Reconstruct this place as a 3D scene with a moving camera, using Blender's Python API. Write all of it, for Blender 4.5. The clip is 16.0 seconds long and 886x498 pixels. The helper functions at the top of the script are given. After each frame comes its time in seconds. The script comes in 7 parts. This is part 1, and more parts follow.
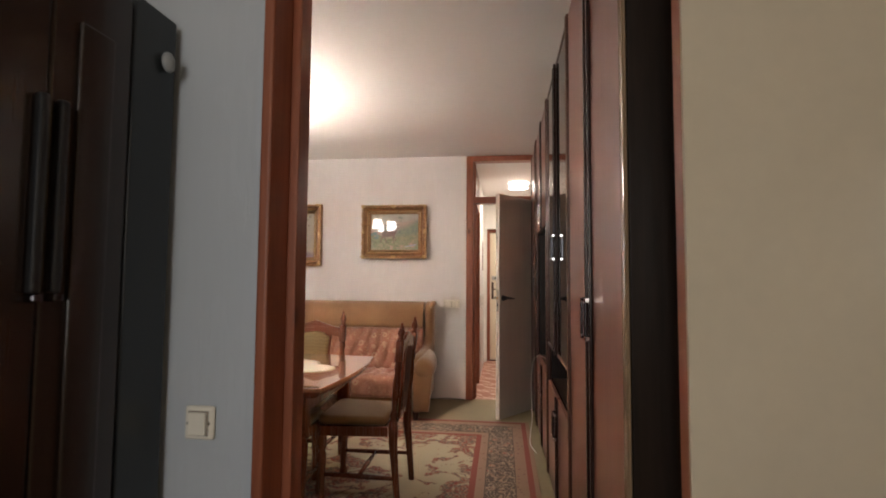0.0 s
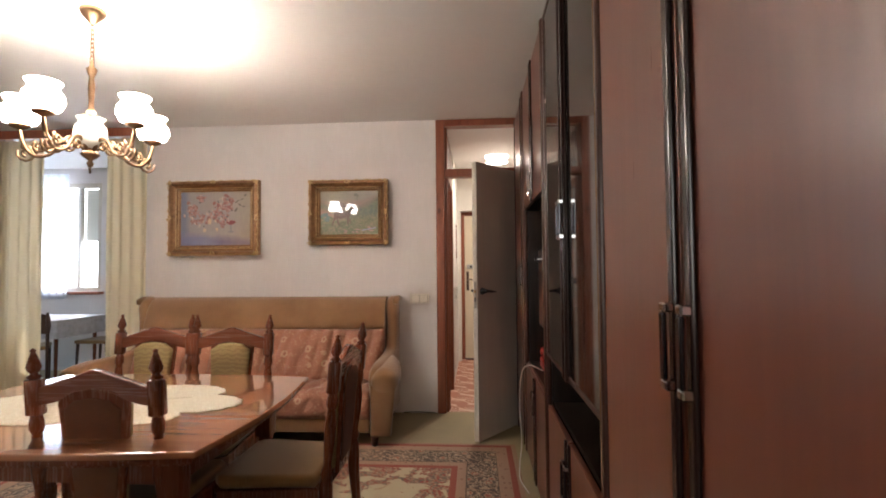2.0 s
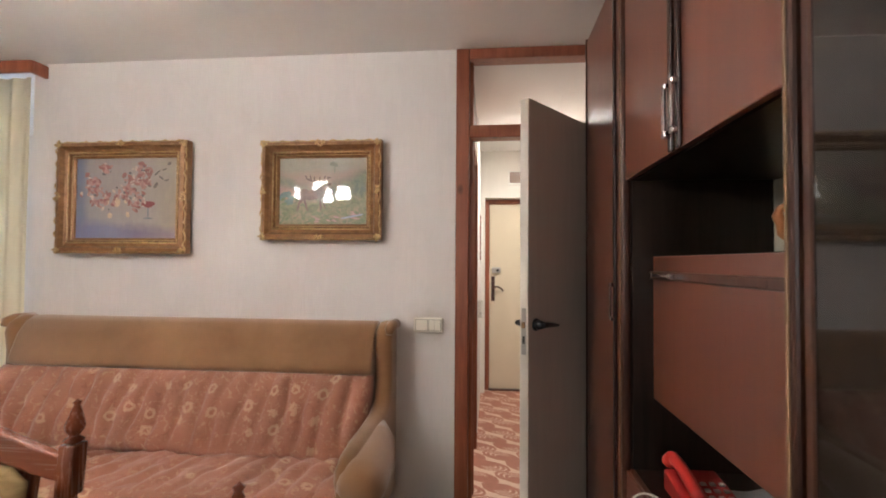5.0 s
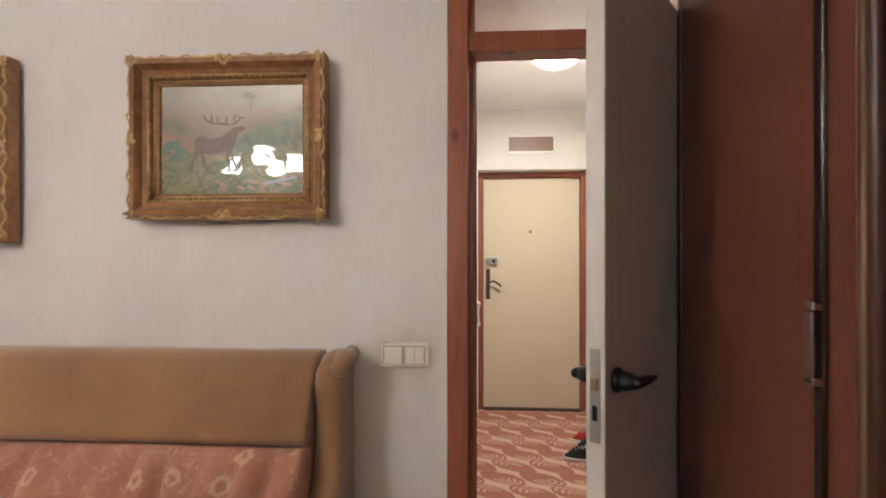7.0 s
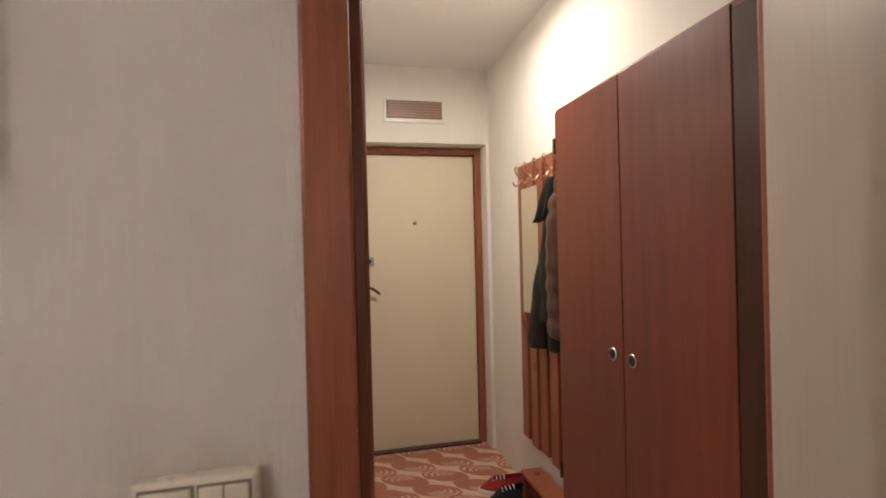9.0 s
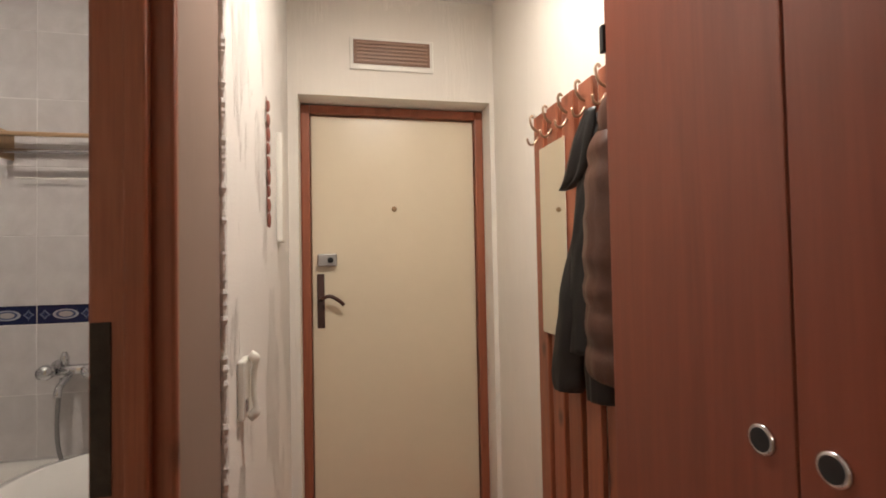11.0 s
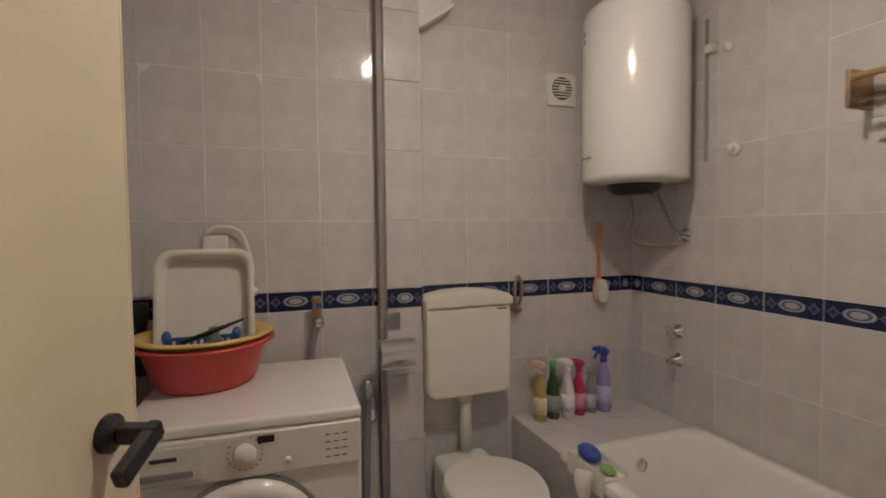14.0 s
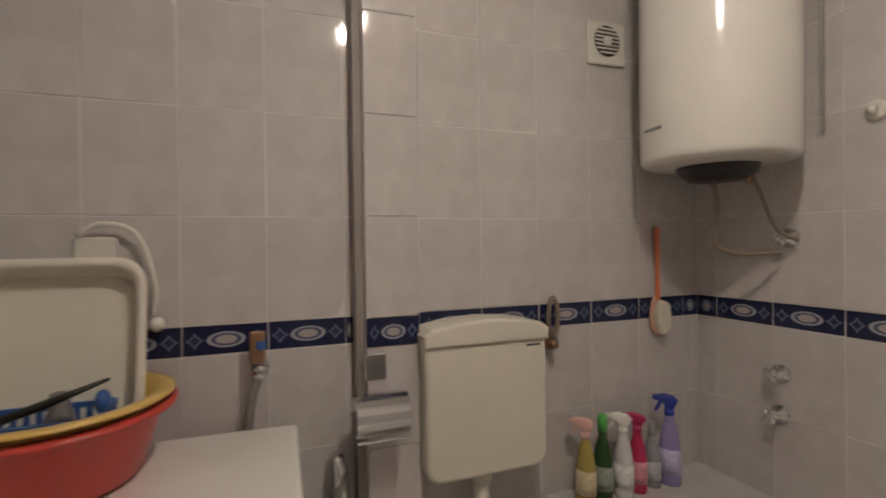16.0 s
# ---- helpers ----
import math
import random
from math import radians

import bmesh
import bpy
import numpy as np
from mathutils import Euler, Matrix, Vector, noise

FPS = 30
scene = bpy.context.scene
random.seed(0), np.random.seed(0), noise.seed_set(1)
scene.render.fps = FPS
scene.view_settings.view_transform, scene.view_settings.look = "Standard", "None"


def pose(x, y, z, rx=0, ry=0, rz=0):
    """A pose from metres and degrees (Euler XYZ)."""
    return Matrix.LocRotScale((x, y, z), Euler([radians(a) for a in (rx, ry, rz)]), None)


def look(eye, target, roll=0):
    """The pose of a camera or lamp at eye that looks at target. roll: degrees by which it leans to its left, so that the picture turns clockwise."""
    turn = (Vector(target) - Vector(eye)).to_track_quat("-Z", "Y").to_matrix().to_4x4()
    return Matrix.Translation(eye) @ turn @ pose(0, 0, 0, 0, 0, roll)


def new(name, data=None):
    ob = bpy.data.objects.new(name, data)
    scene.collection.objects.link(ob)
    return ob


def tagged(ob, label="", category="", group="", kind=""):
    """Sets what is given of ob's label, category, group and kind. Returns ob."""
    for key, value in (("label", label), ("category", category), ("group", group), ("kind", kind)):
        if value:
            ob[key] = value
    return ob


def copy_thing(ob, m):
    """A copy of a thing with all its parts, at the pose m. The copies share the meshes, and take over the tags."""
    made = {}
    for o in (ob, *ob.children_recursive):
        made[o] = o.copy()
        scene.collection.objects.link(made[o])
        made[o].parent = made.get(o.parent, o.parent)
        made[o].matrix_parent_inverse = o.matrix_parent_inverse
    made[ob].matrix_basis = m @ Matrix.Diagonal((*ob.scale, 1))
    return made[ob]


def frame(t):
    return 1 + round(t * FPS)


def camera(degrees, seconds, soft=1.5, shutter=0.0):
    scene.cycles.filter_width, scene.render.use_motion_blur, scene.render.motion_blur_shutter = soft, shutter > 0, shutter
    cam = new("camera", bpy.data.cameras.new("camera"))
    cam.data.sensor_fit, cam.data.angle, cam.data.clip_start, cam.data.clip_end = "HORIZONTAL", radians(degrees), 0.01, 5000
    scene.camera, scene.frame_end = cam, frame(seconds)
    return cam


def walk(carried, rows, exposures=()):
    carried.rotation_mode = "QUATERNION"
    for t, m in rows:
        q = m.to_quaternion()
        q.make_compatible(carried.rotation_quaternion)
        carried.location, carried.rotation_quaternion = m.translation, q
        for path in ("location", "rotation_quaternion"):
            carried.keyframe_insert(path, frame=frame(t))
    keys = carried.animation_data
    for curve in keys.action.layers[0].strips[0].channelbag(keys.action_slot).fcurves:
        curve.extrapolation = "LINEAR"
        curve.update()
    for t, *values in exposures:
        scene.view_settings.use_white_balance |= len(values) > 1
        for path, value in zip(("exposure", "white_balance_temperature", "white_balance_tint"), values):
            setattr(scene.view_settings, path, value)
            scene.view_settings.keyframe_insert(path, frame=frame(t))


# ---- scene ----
cam = camera(85.3, 16.0, soft=1.8, shutter=0.3)
PATH = [
    (0, (0.119, 0.776, 1.263), (-0.125, 2.758, 1.38), 0.4),
    (0.5, (0.047, 0.995, 1.267), (-0.082, 2.988, 1.382), -0.4),
    (1, (0.034, 1.188, 1.263), (-0.029, 3.185, 1.36), -0.7),
    (1.5, (0.073, 1.422, 1.264), (-0.016, 3.418, 1.355), -0.5),
    (2, (0.084, 1.643, 1.26), (-0.051, 3.637, 1.333), -0.5),
    (2.5, (0.042, 1.885, 1.268), (-0.079, 3.881, 1.337), -0.5),
    (3, (0.004, 2.117, 1.268), (-0.126, 4.111, 1.343), -0.4),
    (5.5, (-0.074, 3.372, 1.357), (-0.275, 5.361, 1.393), 0.5),
    (6, (-0.098, 3.635, 1.367), (-0.297, 5.625, 1.381), 0.6),
    (6.5, (-0.152, 3.906, 1.36), (-0.289, 5.901, 1.368), 0.2),
    (7, (-0.172, 4.132, 1.35), (-0.288, 6.128, 1.353), 0.0),
    (7.5, (-0.186, 4.402, 1.35), (-0.331, 6.396, 1.352), -0.3),
    (8, (-0.215, 4.644, 1.34), (-0.274, 6.643, 1.334), -0.5),
    (8.5, (-0.243, 4.877, 1.339), (-0.024, 6.865, 1.324), -1.3),
    (9, (-0.213, 5.071, 1.334), (0.236, 7.02, 1.328), -1.4),
    (11.3, (0.092, 5.957, 1.236), (0.472, 7.919, 1.300), -0.9),
    (11.5, (0.088, 6.012, 1.240), (0.226, 8.006, 1.306), -0.7),
    (11.7, (0.085, 6.062, 1.250), (-0.050, 8.057, 1.284), 0.0),
    (12, (0.051, 6.161, 1.256), (-0.582, 8.058, 1.271), 0.4),
    (12.5, (0.003, 6.205, 1.291), (-1.13, 7.853, 1.252), 0.1),
    (13, (-0.067, 6.285, 1.32), (-1.585, 7.585, 1.239), -0.1),
    (13.5, (-0.139, 6.345, 1.356), (-1.902, 7.281, 1.23), -0.3),
    (14, (-0.255, 6.39, 1.336), (-2.143, 7.044, 1.25), -0.6),
    (14.5, (-0.368, 6.426, 1.332), (-2.325, 6.835, 1.275), -0.5),
    (15, (-0.506, 6.45, 1.317), (-2.492, 6.691, 1.296), -0.2),
    (15.5, (-0.669, 6.491, 1.277), (-2.64, 6.832, 1.294), -0.8),
    (16, (-0.851, 6.548, 1.29), (-2.726, 7.245, 1.275), -0.8),
]
EXPOSURES = [
    (0.0, 0.54, 6450, 10), (1.0, 0.46, 6500, 10), (2.0, 0.38, 6500, 10), (3.0, 0.44, 6350, 9), (5.5, 0.64, 5950, 6), (7.0, 0.54, 5980, 6), (7.5, 0.36, 6120, 7),
    (8.5, -0.06, 6450, 9), (9.0, -0.06, 6500, 10), (11.3, 0.08, 6400, 10), (11.5, 0.08, 6400, 10), (12.0, -0.03, 6500, 10), (12.5, -0.08, 6550, 10),
    (13.0, -0.03, 6500, 10), (14.0, -0.08, 6600, 10), (15.0, -0.18, 6700, 10), (16.0, -0.05, 6600, 10),
]
walk(cam, [(t, look(eye, target, roll)) for t, eye, target, roll in PATH], EXPOSURES)

# ---- world and lights ----
world = bpy.data.worlds.new("world")
scene.world = world
world.use_nodes = True
wn = world.node_tree.nodes
sky = wn.new("ShaderNodeTexSky")
sky.sky_type, sky.sun_disc = "NISHITA", False
sky.sun_elevation, sky.sun_rotation = radians(28), radians(-60)
world.node_tree.links.new(sky.outputs[0], wn["Background"].inputs[0])
wn["Background"].inputs[1].default_value = 0.12


def lamp(name, kind, m, energy, colour, size=0.1, size_y=0.0):
    data = bpy.data.lights.new(name, kind)
    data.energy, data.color = energy, colour
    if kind == "AREA":
        data.size = size
        if size_y:
            data.shape, data.size_y = "RECTANGLE", size_y
    elif kind == "POINT":
        data.shadow_soft_size = size
    elif kind == "SUN":
        data.angle = radians(size)
    ob = new(name, data)
    ob.matrix_world = m
    return ob


WARM = (1.0, 0.90, 0.79)
lamp("sun", "SUN", look((-9, 14, 8), (-4.5, 6.5, 1)), 3.0, (1.0, 0.95, 0.88), 0.5)
lamp("window_daylight", "AREA", pose(-5.5, 7.58, 1.67, -90, 0, 0), 62, (0.75, 0.86, 1.0), 1.6, 1.3)
lamp("entry_daylight", "AREA", pose(-0.3, -1.42, 1.6, 90, 0, 0), 18, (1.0, 0.96, 0.90), 1.0, 1.2)

# ---- materials ----


class Nodes:
    """A short way to write a node material."""

    def __init__(self, name, base=(0.8, 0.8, 0.8), rough=0.6, metal=0.0, coat=0.0):
        self.mat = bpy.data.materials.new(name)
        self.mat.use_nodes = True
        self.tree = self.mat.node_tree
        self.bsdf = self.tree.nodes["Principled BSDF"]
        self.bsdf.inputs["Base Color"].default_value = (*base, 1)
        self.bsdf.inputs["Roughness"].default_value = rough
        self.bsdf.inputs["Metallic"].default_value = metal
        self.bsdf.inputs["Coat Weight"].default_value = coat
        self.bsdf.inputs["Coat Roughness"].default_value = 0.08

    def node(self, kind, **values):
        n = self.tree.nodes.new(kind)
        for key, value in values.items():
            setattr(n, key, value)
        return n

    def link(self, a, b):
        self.tree.links.new(a, b)

    def coords(self, scale=(1, 1, 1), rot=(0, 0, 0)):
        c = self.node("ShaderNodeTexCoord")
        m = self.node("ShaderNodeMapping")
        m.inputs["Scale"].default_value = scale
        m.inputs["Rotation"].default_value = rot
        self.link(c.outputs["Object"], m.inputs[0])
        return m.outputs[0]

    def noise(self, vec, scale, detail=4, rough=0.55, distort=0.0):
        n = self.node("ShaderNodeTexNoise")
        n.inputs["Scale"].default_value, n.inputs["Detail"].default_value = scale, detail
        n.inputs["Roughness"].default_value, n.inputs["Distortion"].default_value = rough, distort
        self.link(vec, n.inputs["Vector"])
        return n.outputs["Fac"]

    def voronoi(self, vec, scale, feature="F1"):
        n = self.node("ShaderNodeTexVoronoi", feature=feature)
        n.inputs["Scale"].default_value = scale
        self.link(vec, n.inputs["Vector"])
        return n

    def wave(self, vec, scale, distort=0.0, kind="BANDS", detail=2.0, dscale=1.0, direction="X"):
        n = self.node("ShaderNodeTexWave", wave_type=kind)
        if kind == "BANDS":
            n.bands_direction = direction
        else:
            n.rings_direction = direction
        n.inputs["Scale"].default_value, n.inputs["Distortion"].default_value = scale, distort
        n.inputs["Detail"].default_value, n.inputs["Detail Scale"].default_value = detail, dscale
        self.link(vec, n.inputs["Vector"])
        return n.outputs["Fac"]

    def ramp(self, fac, *stops, hard=False):
        n = self.node("ShaderNodeValToRGB")
        e = n.color_ramp.elements
        while len(e) < len(stops):
            e.new(0.5)
        for el, (p, c) in zip(e, stops):
            el.position, el.color = p, (*c, 1)
        if hard:
            n.color_ramp.interpolation = "CONSTANT"
        self.link(fac, n.inputs[0])
        return n.outputs[0]

    def math(self, op, a, b=None, c=None):
        n = self.node("ShaderNodeMath", operation=op)
        for i, v in enumerate((a, b, c)):
            if v is None:
                continue
            if isinstance(v, (int, float)):
                n.inputs[i].default_value = v
            else:
                self.link(v, n.inputs[i])
        return n.outputs[0]

    def xyz(self, vec):
        n = self.node("ShaderNodeSeparateXYZ")
        self.link(vec, n.inputs[0])
        return n.outputs

    def mix(self, fac, a, b, blend="MIX"):
        n = self.node("ShaderNodeMix", data_type="RGBA", blend_type=blend)
        for sock, v in ((n.inputs[0], fac), (n.inputs[6], a), (n.inputs[7], b)):
            if isinstance(v, (int, float)):
                sock.default_value = v
            elif isinstance(v, tuple):
                sock.default_value = (*v, 1)
            else:
                self.link(v, sock)
        return n.outputs[2]

    def colour(self, sock):
        self.link(sock, self.bsdf.inputs["Base Color"])

    def rough(self, fac, lo, hi):
        n = self.node("ShaderNodeMapRange")
        n.inputs["To Min"].default_value, n.inputs["To Max"].default_value = lo, hi
        self.link(fac, n.inputs[0])
        self.link(n.outputs[0], self.bsdf.inputs["Roughness"])

    def bump(self, height, strength=0.3, distance=0.004):
        n = self.node("ShaderNodeBump")
        n.inputs["Strength"].default_value, n.inputs["Distance"].default_value = strength, distance
        self.link(height, n.inputs["Height"])
        self.link(n.outputs[0], self.bsdf.inputs["Normal"])


def plain(name, base, rough=0.5, metal=0.0, vary=0.08, scale=9.0, bump=0.05, coat=0.0):
    """One colour with faint mottling at two scales and a fine relief."""
    m = Nodes(name, base, rough, metal, coat)
    v = m.coords()
    big, fine = m.noise(v, scale, 3), m.noise(v, scale * 12, 3)
    f = m.math("ADD", m.math("MULTIPLY", big, 0.7), m.math("MULTIPLY", fine, 0.3))
    m.colour(m.ramp(f, (0.25, tuple(c * (1 - vary) for c in base)), (0.75, tuple(min(1, c * (1 + vary)) for c in base))))
    m.rough(big, rough * 0.85, min(1, rough * 1.15))
    if bump:
        m.bump(fine, bump, 0.002)
    return m.mat


def wood(name, dark, light, rough=0.3, axis="Z", scale=1.0, coat=0.0, bump=0.08, knots=False):
    """Wood grain that runs along one axis."""
    m = Nodes(name, light, rough, 0.0, coat)
    long, wide = 0.9 * scale, 14.0 * scale
    v = m.coords(tuple(long if a == axis else wide for a in "XYZ"))
    g = m.noise(v, 2.2, 6, 0.65, 0.6)
    fine = m.noise(m.coords(tuple(2.0 if a == axis else 90.0 for a in "XYZ")), 2.0, 3)
    broad = m.noise(m.coords(), 1.6, 2)
    f = m.math("ADD", m.math("MULTIPLY", g, 0.6), m.math("ADD", m.math("MULTIPLY", fine, 0.2), m.math("MULTIPLY", broad, 0.2)))
    col = m.ramp(f, (0.34, dark), (0.66, light))
    if knots:
        eye = m.voronoi(m.coords((7.0, 7.0, 4.2)), 1.0).outputs["Distance"]
        col = m.mix(m.ramp(eye, (0.06, (1, 1, 1)), (0.13, (0.35, 0.35, 0.35)), (0.17, (0, 0, 0))), col, tuple(c * 0.35 for c in dark))
    m.colour(col)
    m.rough(fine, rough * 0.8, rough * 1.25)
    m.bump(fine, bump, 0.001)
    return m.mat


def plaster(name, base, comb=0.35, rough=0.75, smudge=None):
    """Painted plaster with a combed vertical relief."""
    m = Nodes(name, base, rough)
    streak = m.noise(m.coords((34, 34, 2.4)), 1.6, 6, 0.62, 1.2)
    patch = m.noise(m.coords((3, 3, 1.2)), 1.5, 3)
    streak = m.math("MULTIPLY", streak, m.math("ADD", 0.75, m.math("MULTIPLY", m.math("GREATER_THAN", patch, 0.52), 0.35)))
    grain = m.noise(m.coords(), 130, 3)
    big = m.noise(m.coords(), 1.3, 3)
    f = m.math("ADD", m.math("MULTIPLY", big, 0.6), m.math("MULTIPLY", streak, 0.4))
    col = m.ramp(f, (0.3, tuple(c * 0.93 for c in base)), (0.7, tuple(min(1, c * 1.03) for c in base)))
    if smudge:
        x, y, z = m.xyz(m.coords())
        dx, dz = m.math("SUBTRACT", x, smudge[0]), m.math("MULTIPLY", m.math("SUBTRACT", z, smudge[1]), 1.35)
        far = m.math("SQRT", m.math("ADD", m.math("POWER", dx, 2.0), m.math("POWER", dz, 2.0)))
        far = m.math("ADD", far, m.math("MULTIPLY", m.math("SUBTRACT", m.noise(m.coords(), 14, 4), 0.5), 0.10))
        col = m.mix(m.ramp(far, (0.06, (0.55, 0.55, 0.55)), (0.13, (0.16, 0.16, 0.16)), (0.21, (0, 0, 0))), col, (0.52, 0.43, 0.34))
    m.colour(col)
    m.bump(m.math("ADD", m.math("MULTIPLY", m.ramp(streak, (0.50, (0, 0, 0)), (0.60, (1, 1, 1))), 0.8), m.math("MULTIPLY", grain, 0.3)), comb, 0.004)
    return m.mat


def glow(name, colour, strength):
    m = Nodes(name, colour, 0.3)
    m.bsdf.inputs["Emission Color"].default_value = (*colour, 1)
    m.bsdf.inputs["Emission Strength"].default_value = strength
    return m.mat


def glass(name, tint=(1, 1, 1), rough=0.02):
    m = Nodes(name, tint, rough)
    m.bsdf.inputs["Transmission Weight"].default_value = 1.0
    m.bsdf.inputs["IOR"].default_value = 1.45
    return m.mat


WALL = plaster("combed_white_plaster", (0.83, 0.79, 0.775), 0.26, smudge=(-0.404, 0.985))
HALLWALL = plaster("cream_plaster", (0.79, 0.75, 0.685), 0.3)
ROUGHWALL = plaster("rough_white_render", (0.80, 0.77, 0.73), 1.0)
CEILING = plain("white_ceiling_paint", (0.80, 0.775, 0.75), 0.6, vary=0.03, scale=1.5)
OILWALL = plain("cream_oil_paint", (0.64, 0.55, 0.42), 0.16, vary=0.07, scale=2.5, bump=0.05, coat=0.3)
GREYWALL = plaster("grey_white_plaster", (0.50, 0.53, 0.57), 0.3)
# Browner and darker than the plaster of the other hall walls.
BROWNWALL = plaster("brown_plaster", (0.26, 0.180, 0.142), 0.1)
PINE = wood("red_brown_pine", (0.20, 0.056, 0.028), (0.37, 0.120, 0.060), 0.35, knots=True)
LAMINATE = wood("mahogany_laminate", (0.150, 0.046, 0.027), (0.195, 0.063, 0.037), 0.30, scale=0.6, bump=0.01, coat=0.35)
LAMINATE.node_tree.nodes["Principled BSDF"].inputs["Coat Roughness"].default_value = 0.28
CLOSETWOOD = wood("closet_veneer", (0.15, 0.037, 0.021), (0.22, 0.058, 0.031), 0.35, scale=0.8)
DARKWOOD = wood("near_black_wood", (0.012, 0.008, 0.006), (0.028, 0.017, 0.012), 0.35)
DARKWOOD.node_tree.nodes["Principled BSDF"].inputs["Specular IOR Level"].default_value = 0.25
ESPRESSO = wood("dark_brown_wood", (0.045, 0.018, 0.012), (0.085, 0.034, 0.022), 0.3)
CHAIRWOOD = wood("stained_chair_wood", (0.150, 0.043, 0.021), (0.225, 0.072, 0.033), 0.26, scale=0.7, coat=0.4)
RAILWOOD = wood("stained_rail_wood", (0.150, 0.043, 0.021), (0.225, 0.072, 0.033), 0.26, axis="X", scale=0.7, coat=0.4)
TABLEWOOD = wood("polished_table_wood", (0.38, 0.150, 0.070), (0.50, 0.225, 0.112), 0.14, axis="X", coat=1.0)
TABLEWOOD.node_tree.nodes["Principled BSDF"].inputs["Coat Roughness"].default_value = 0.03
TAN = plain("tan_edge_strip", (0.27, 0.18, 0.11), 0.16, vary=0.1)
GRIP = plain("dark_glossy_grip", (0.028, 0.013, 0.011), 0.22, vary=0.15, bump=0)
SMOKED = plain("smoked_metal", (0.10, 0.10, 0.115), 0.16, 1.0, vary=0.1, bump=0)
SWITCH = plain("yellowed_switch_plastic", (0.86, 0.80, 0.69), 0.28, vary=0.03, bump=0)
HOOKMETAL = plain("worn_hook_metal", (0.42, 0.30, 0.22), 0.3, 0.9, vary=0.2)
STEEL = plain("dull_steel", (0.42, 0.40, 0.38), 0.42, 0.7, vary=0.12, scale=20)
CHROME = plain("chrome", (0.72, 0.72, 0.74), 0.12, 1.0, vary=0.04, bump=0)
BRASS = plain("aged_brass", (0.40, 0.27, 0.16), 0.38, 1.0, vary=0.25, scale=30)
BLACK = plain("black_plastic", (0.012, 0.012, 0.013), 0.35, vary=0.2)
WHITE = plain("white_plastic", (0.74, 0.72, 0.66), 0.35, vary=0.03)
BEIGEDOOR = plain("cream_door_paint", (0.70, 0.61, 0.455), 0.32, vary=0.04, scale=1.4, bump=0.03)
GREYDOOR = wood("greyed_door_paint", (0.47, 0.41, 0.345), (0.54, 0.475, 0.405), 0.4, bump=0.05)
LEAFEDGE = plain("pale_door_edge", (0.70, 0.66, 0.60), 0.4, vary=0.06)
CERAMIC = plain("white_ceramic", (0.78, 0.77, 0.74), 0.10, vary=0.03, bump=0, coat=0.4)
IVORY = plain("yellowed_plastic", (0.74, 0.71, 0.62), 0.30, vary=0.04, bump=0)
ENAMEL = plain("white_enamel", (0.80, 0.78, 0.74), 0.18, vary=0.03, bump=0, coat=0.3)
GROUT = plain("pale_grout", (0.70, 0.68, 0.66), 0.7)
DARKGLASS = Nodes("smoked_glass", (0.020, 0.016, 0.014), 0.04).mat
CLEAR = glass("clear_glass")
PIPE = plain("white_pipe", (0.70, 0.68, 0.60), 0.35)
RUBBER = plain("grey_hose", (0.22, 0.21, 0.21), 0.45)


def tile_material():
    m = Nodes("lilac_grey_tile", (0.6, 0.58, 0.58), 0.13)
    v = m.coords()
    info = m.node("ShaderNodeObjectInfo")
    cloud = m.noise(v, 7, 5, 0.6, 0.5)
    col = m.ramp(cloud, (0.3, (0.52, 0.49, 0.485)), (0.7, (0.64, 0.61, 0.60)))
    m.colour(m.mix(m.math("MULTIPLY", info.outputs["Random"], 0.12), col, (0.50, 0.48, 0.50)))
    m.rough(m.noise(v, 40, 2), 0.05, 0.09)
    m.bump(m.noise(v, 14, 2), 0.04, 0.003)
    return m.mat


def band_material():
    """A blue ornament of ovals and stars on white, repeated along the tile."""
    m = Nodes("blue_border_tile", (0.1, 0.12, 0.25), 0.15)
    x, y, z = m.xyz(m.coords())
    ax = m.math("ABSOLUTE", x)
    oval = m.math("SQRT", m.math("ADD", m.math("POWER", m.math("DIVIDE", x, 0.034), 2.0), m.math("POWER", m.math("DIVIDE", z, 0.015), 2.0)))
    dx = m.math("SUBTRACT", 0.072, ax)
    star = m.math("ADD", m.math("POWER", m.math("ABSOLUTE", m.math("DIVIDE", dx, 0.024)), 0.7), m.math("POWER", m.math("ABSOLUTE", m.math("DIVIDE", z, 0.024)), 0.7))
    navy, pale, sand = (0.012, 0.018, 0.060), (0.36, 0.38, 0.43), (0.40, 0.37, 0.36)
    c1 = m.ramp(m.math("MULTIPLY", oval, 0.3), (0.0, sand), (0.18, sand), (0.22, (0.07, 0.09, 0.17)), (0.31, pale), (0.40, navy), hard=True)
    c2 = m.ramp(star, (0.0, pale), (0.14, navy), (0.55, (0.03, 0.05, 0.12)), (0.78, (0.16, 0.19, 0.27)), (0.96, navy), hard=True)
    both = m.mix(m.math("LESS_THAN", oval, 1.33), c2, c1)
    edge = m.math("GREATER_THAN", m.math("ABSOLUTE", z), 0.030)
    m.colour(m.mix(edge, both, (0.012, 0.016, 0.05)))
    return m.mat


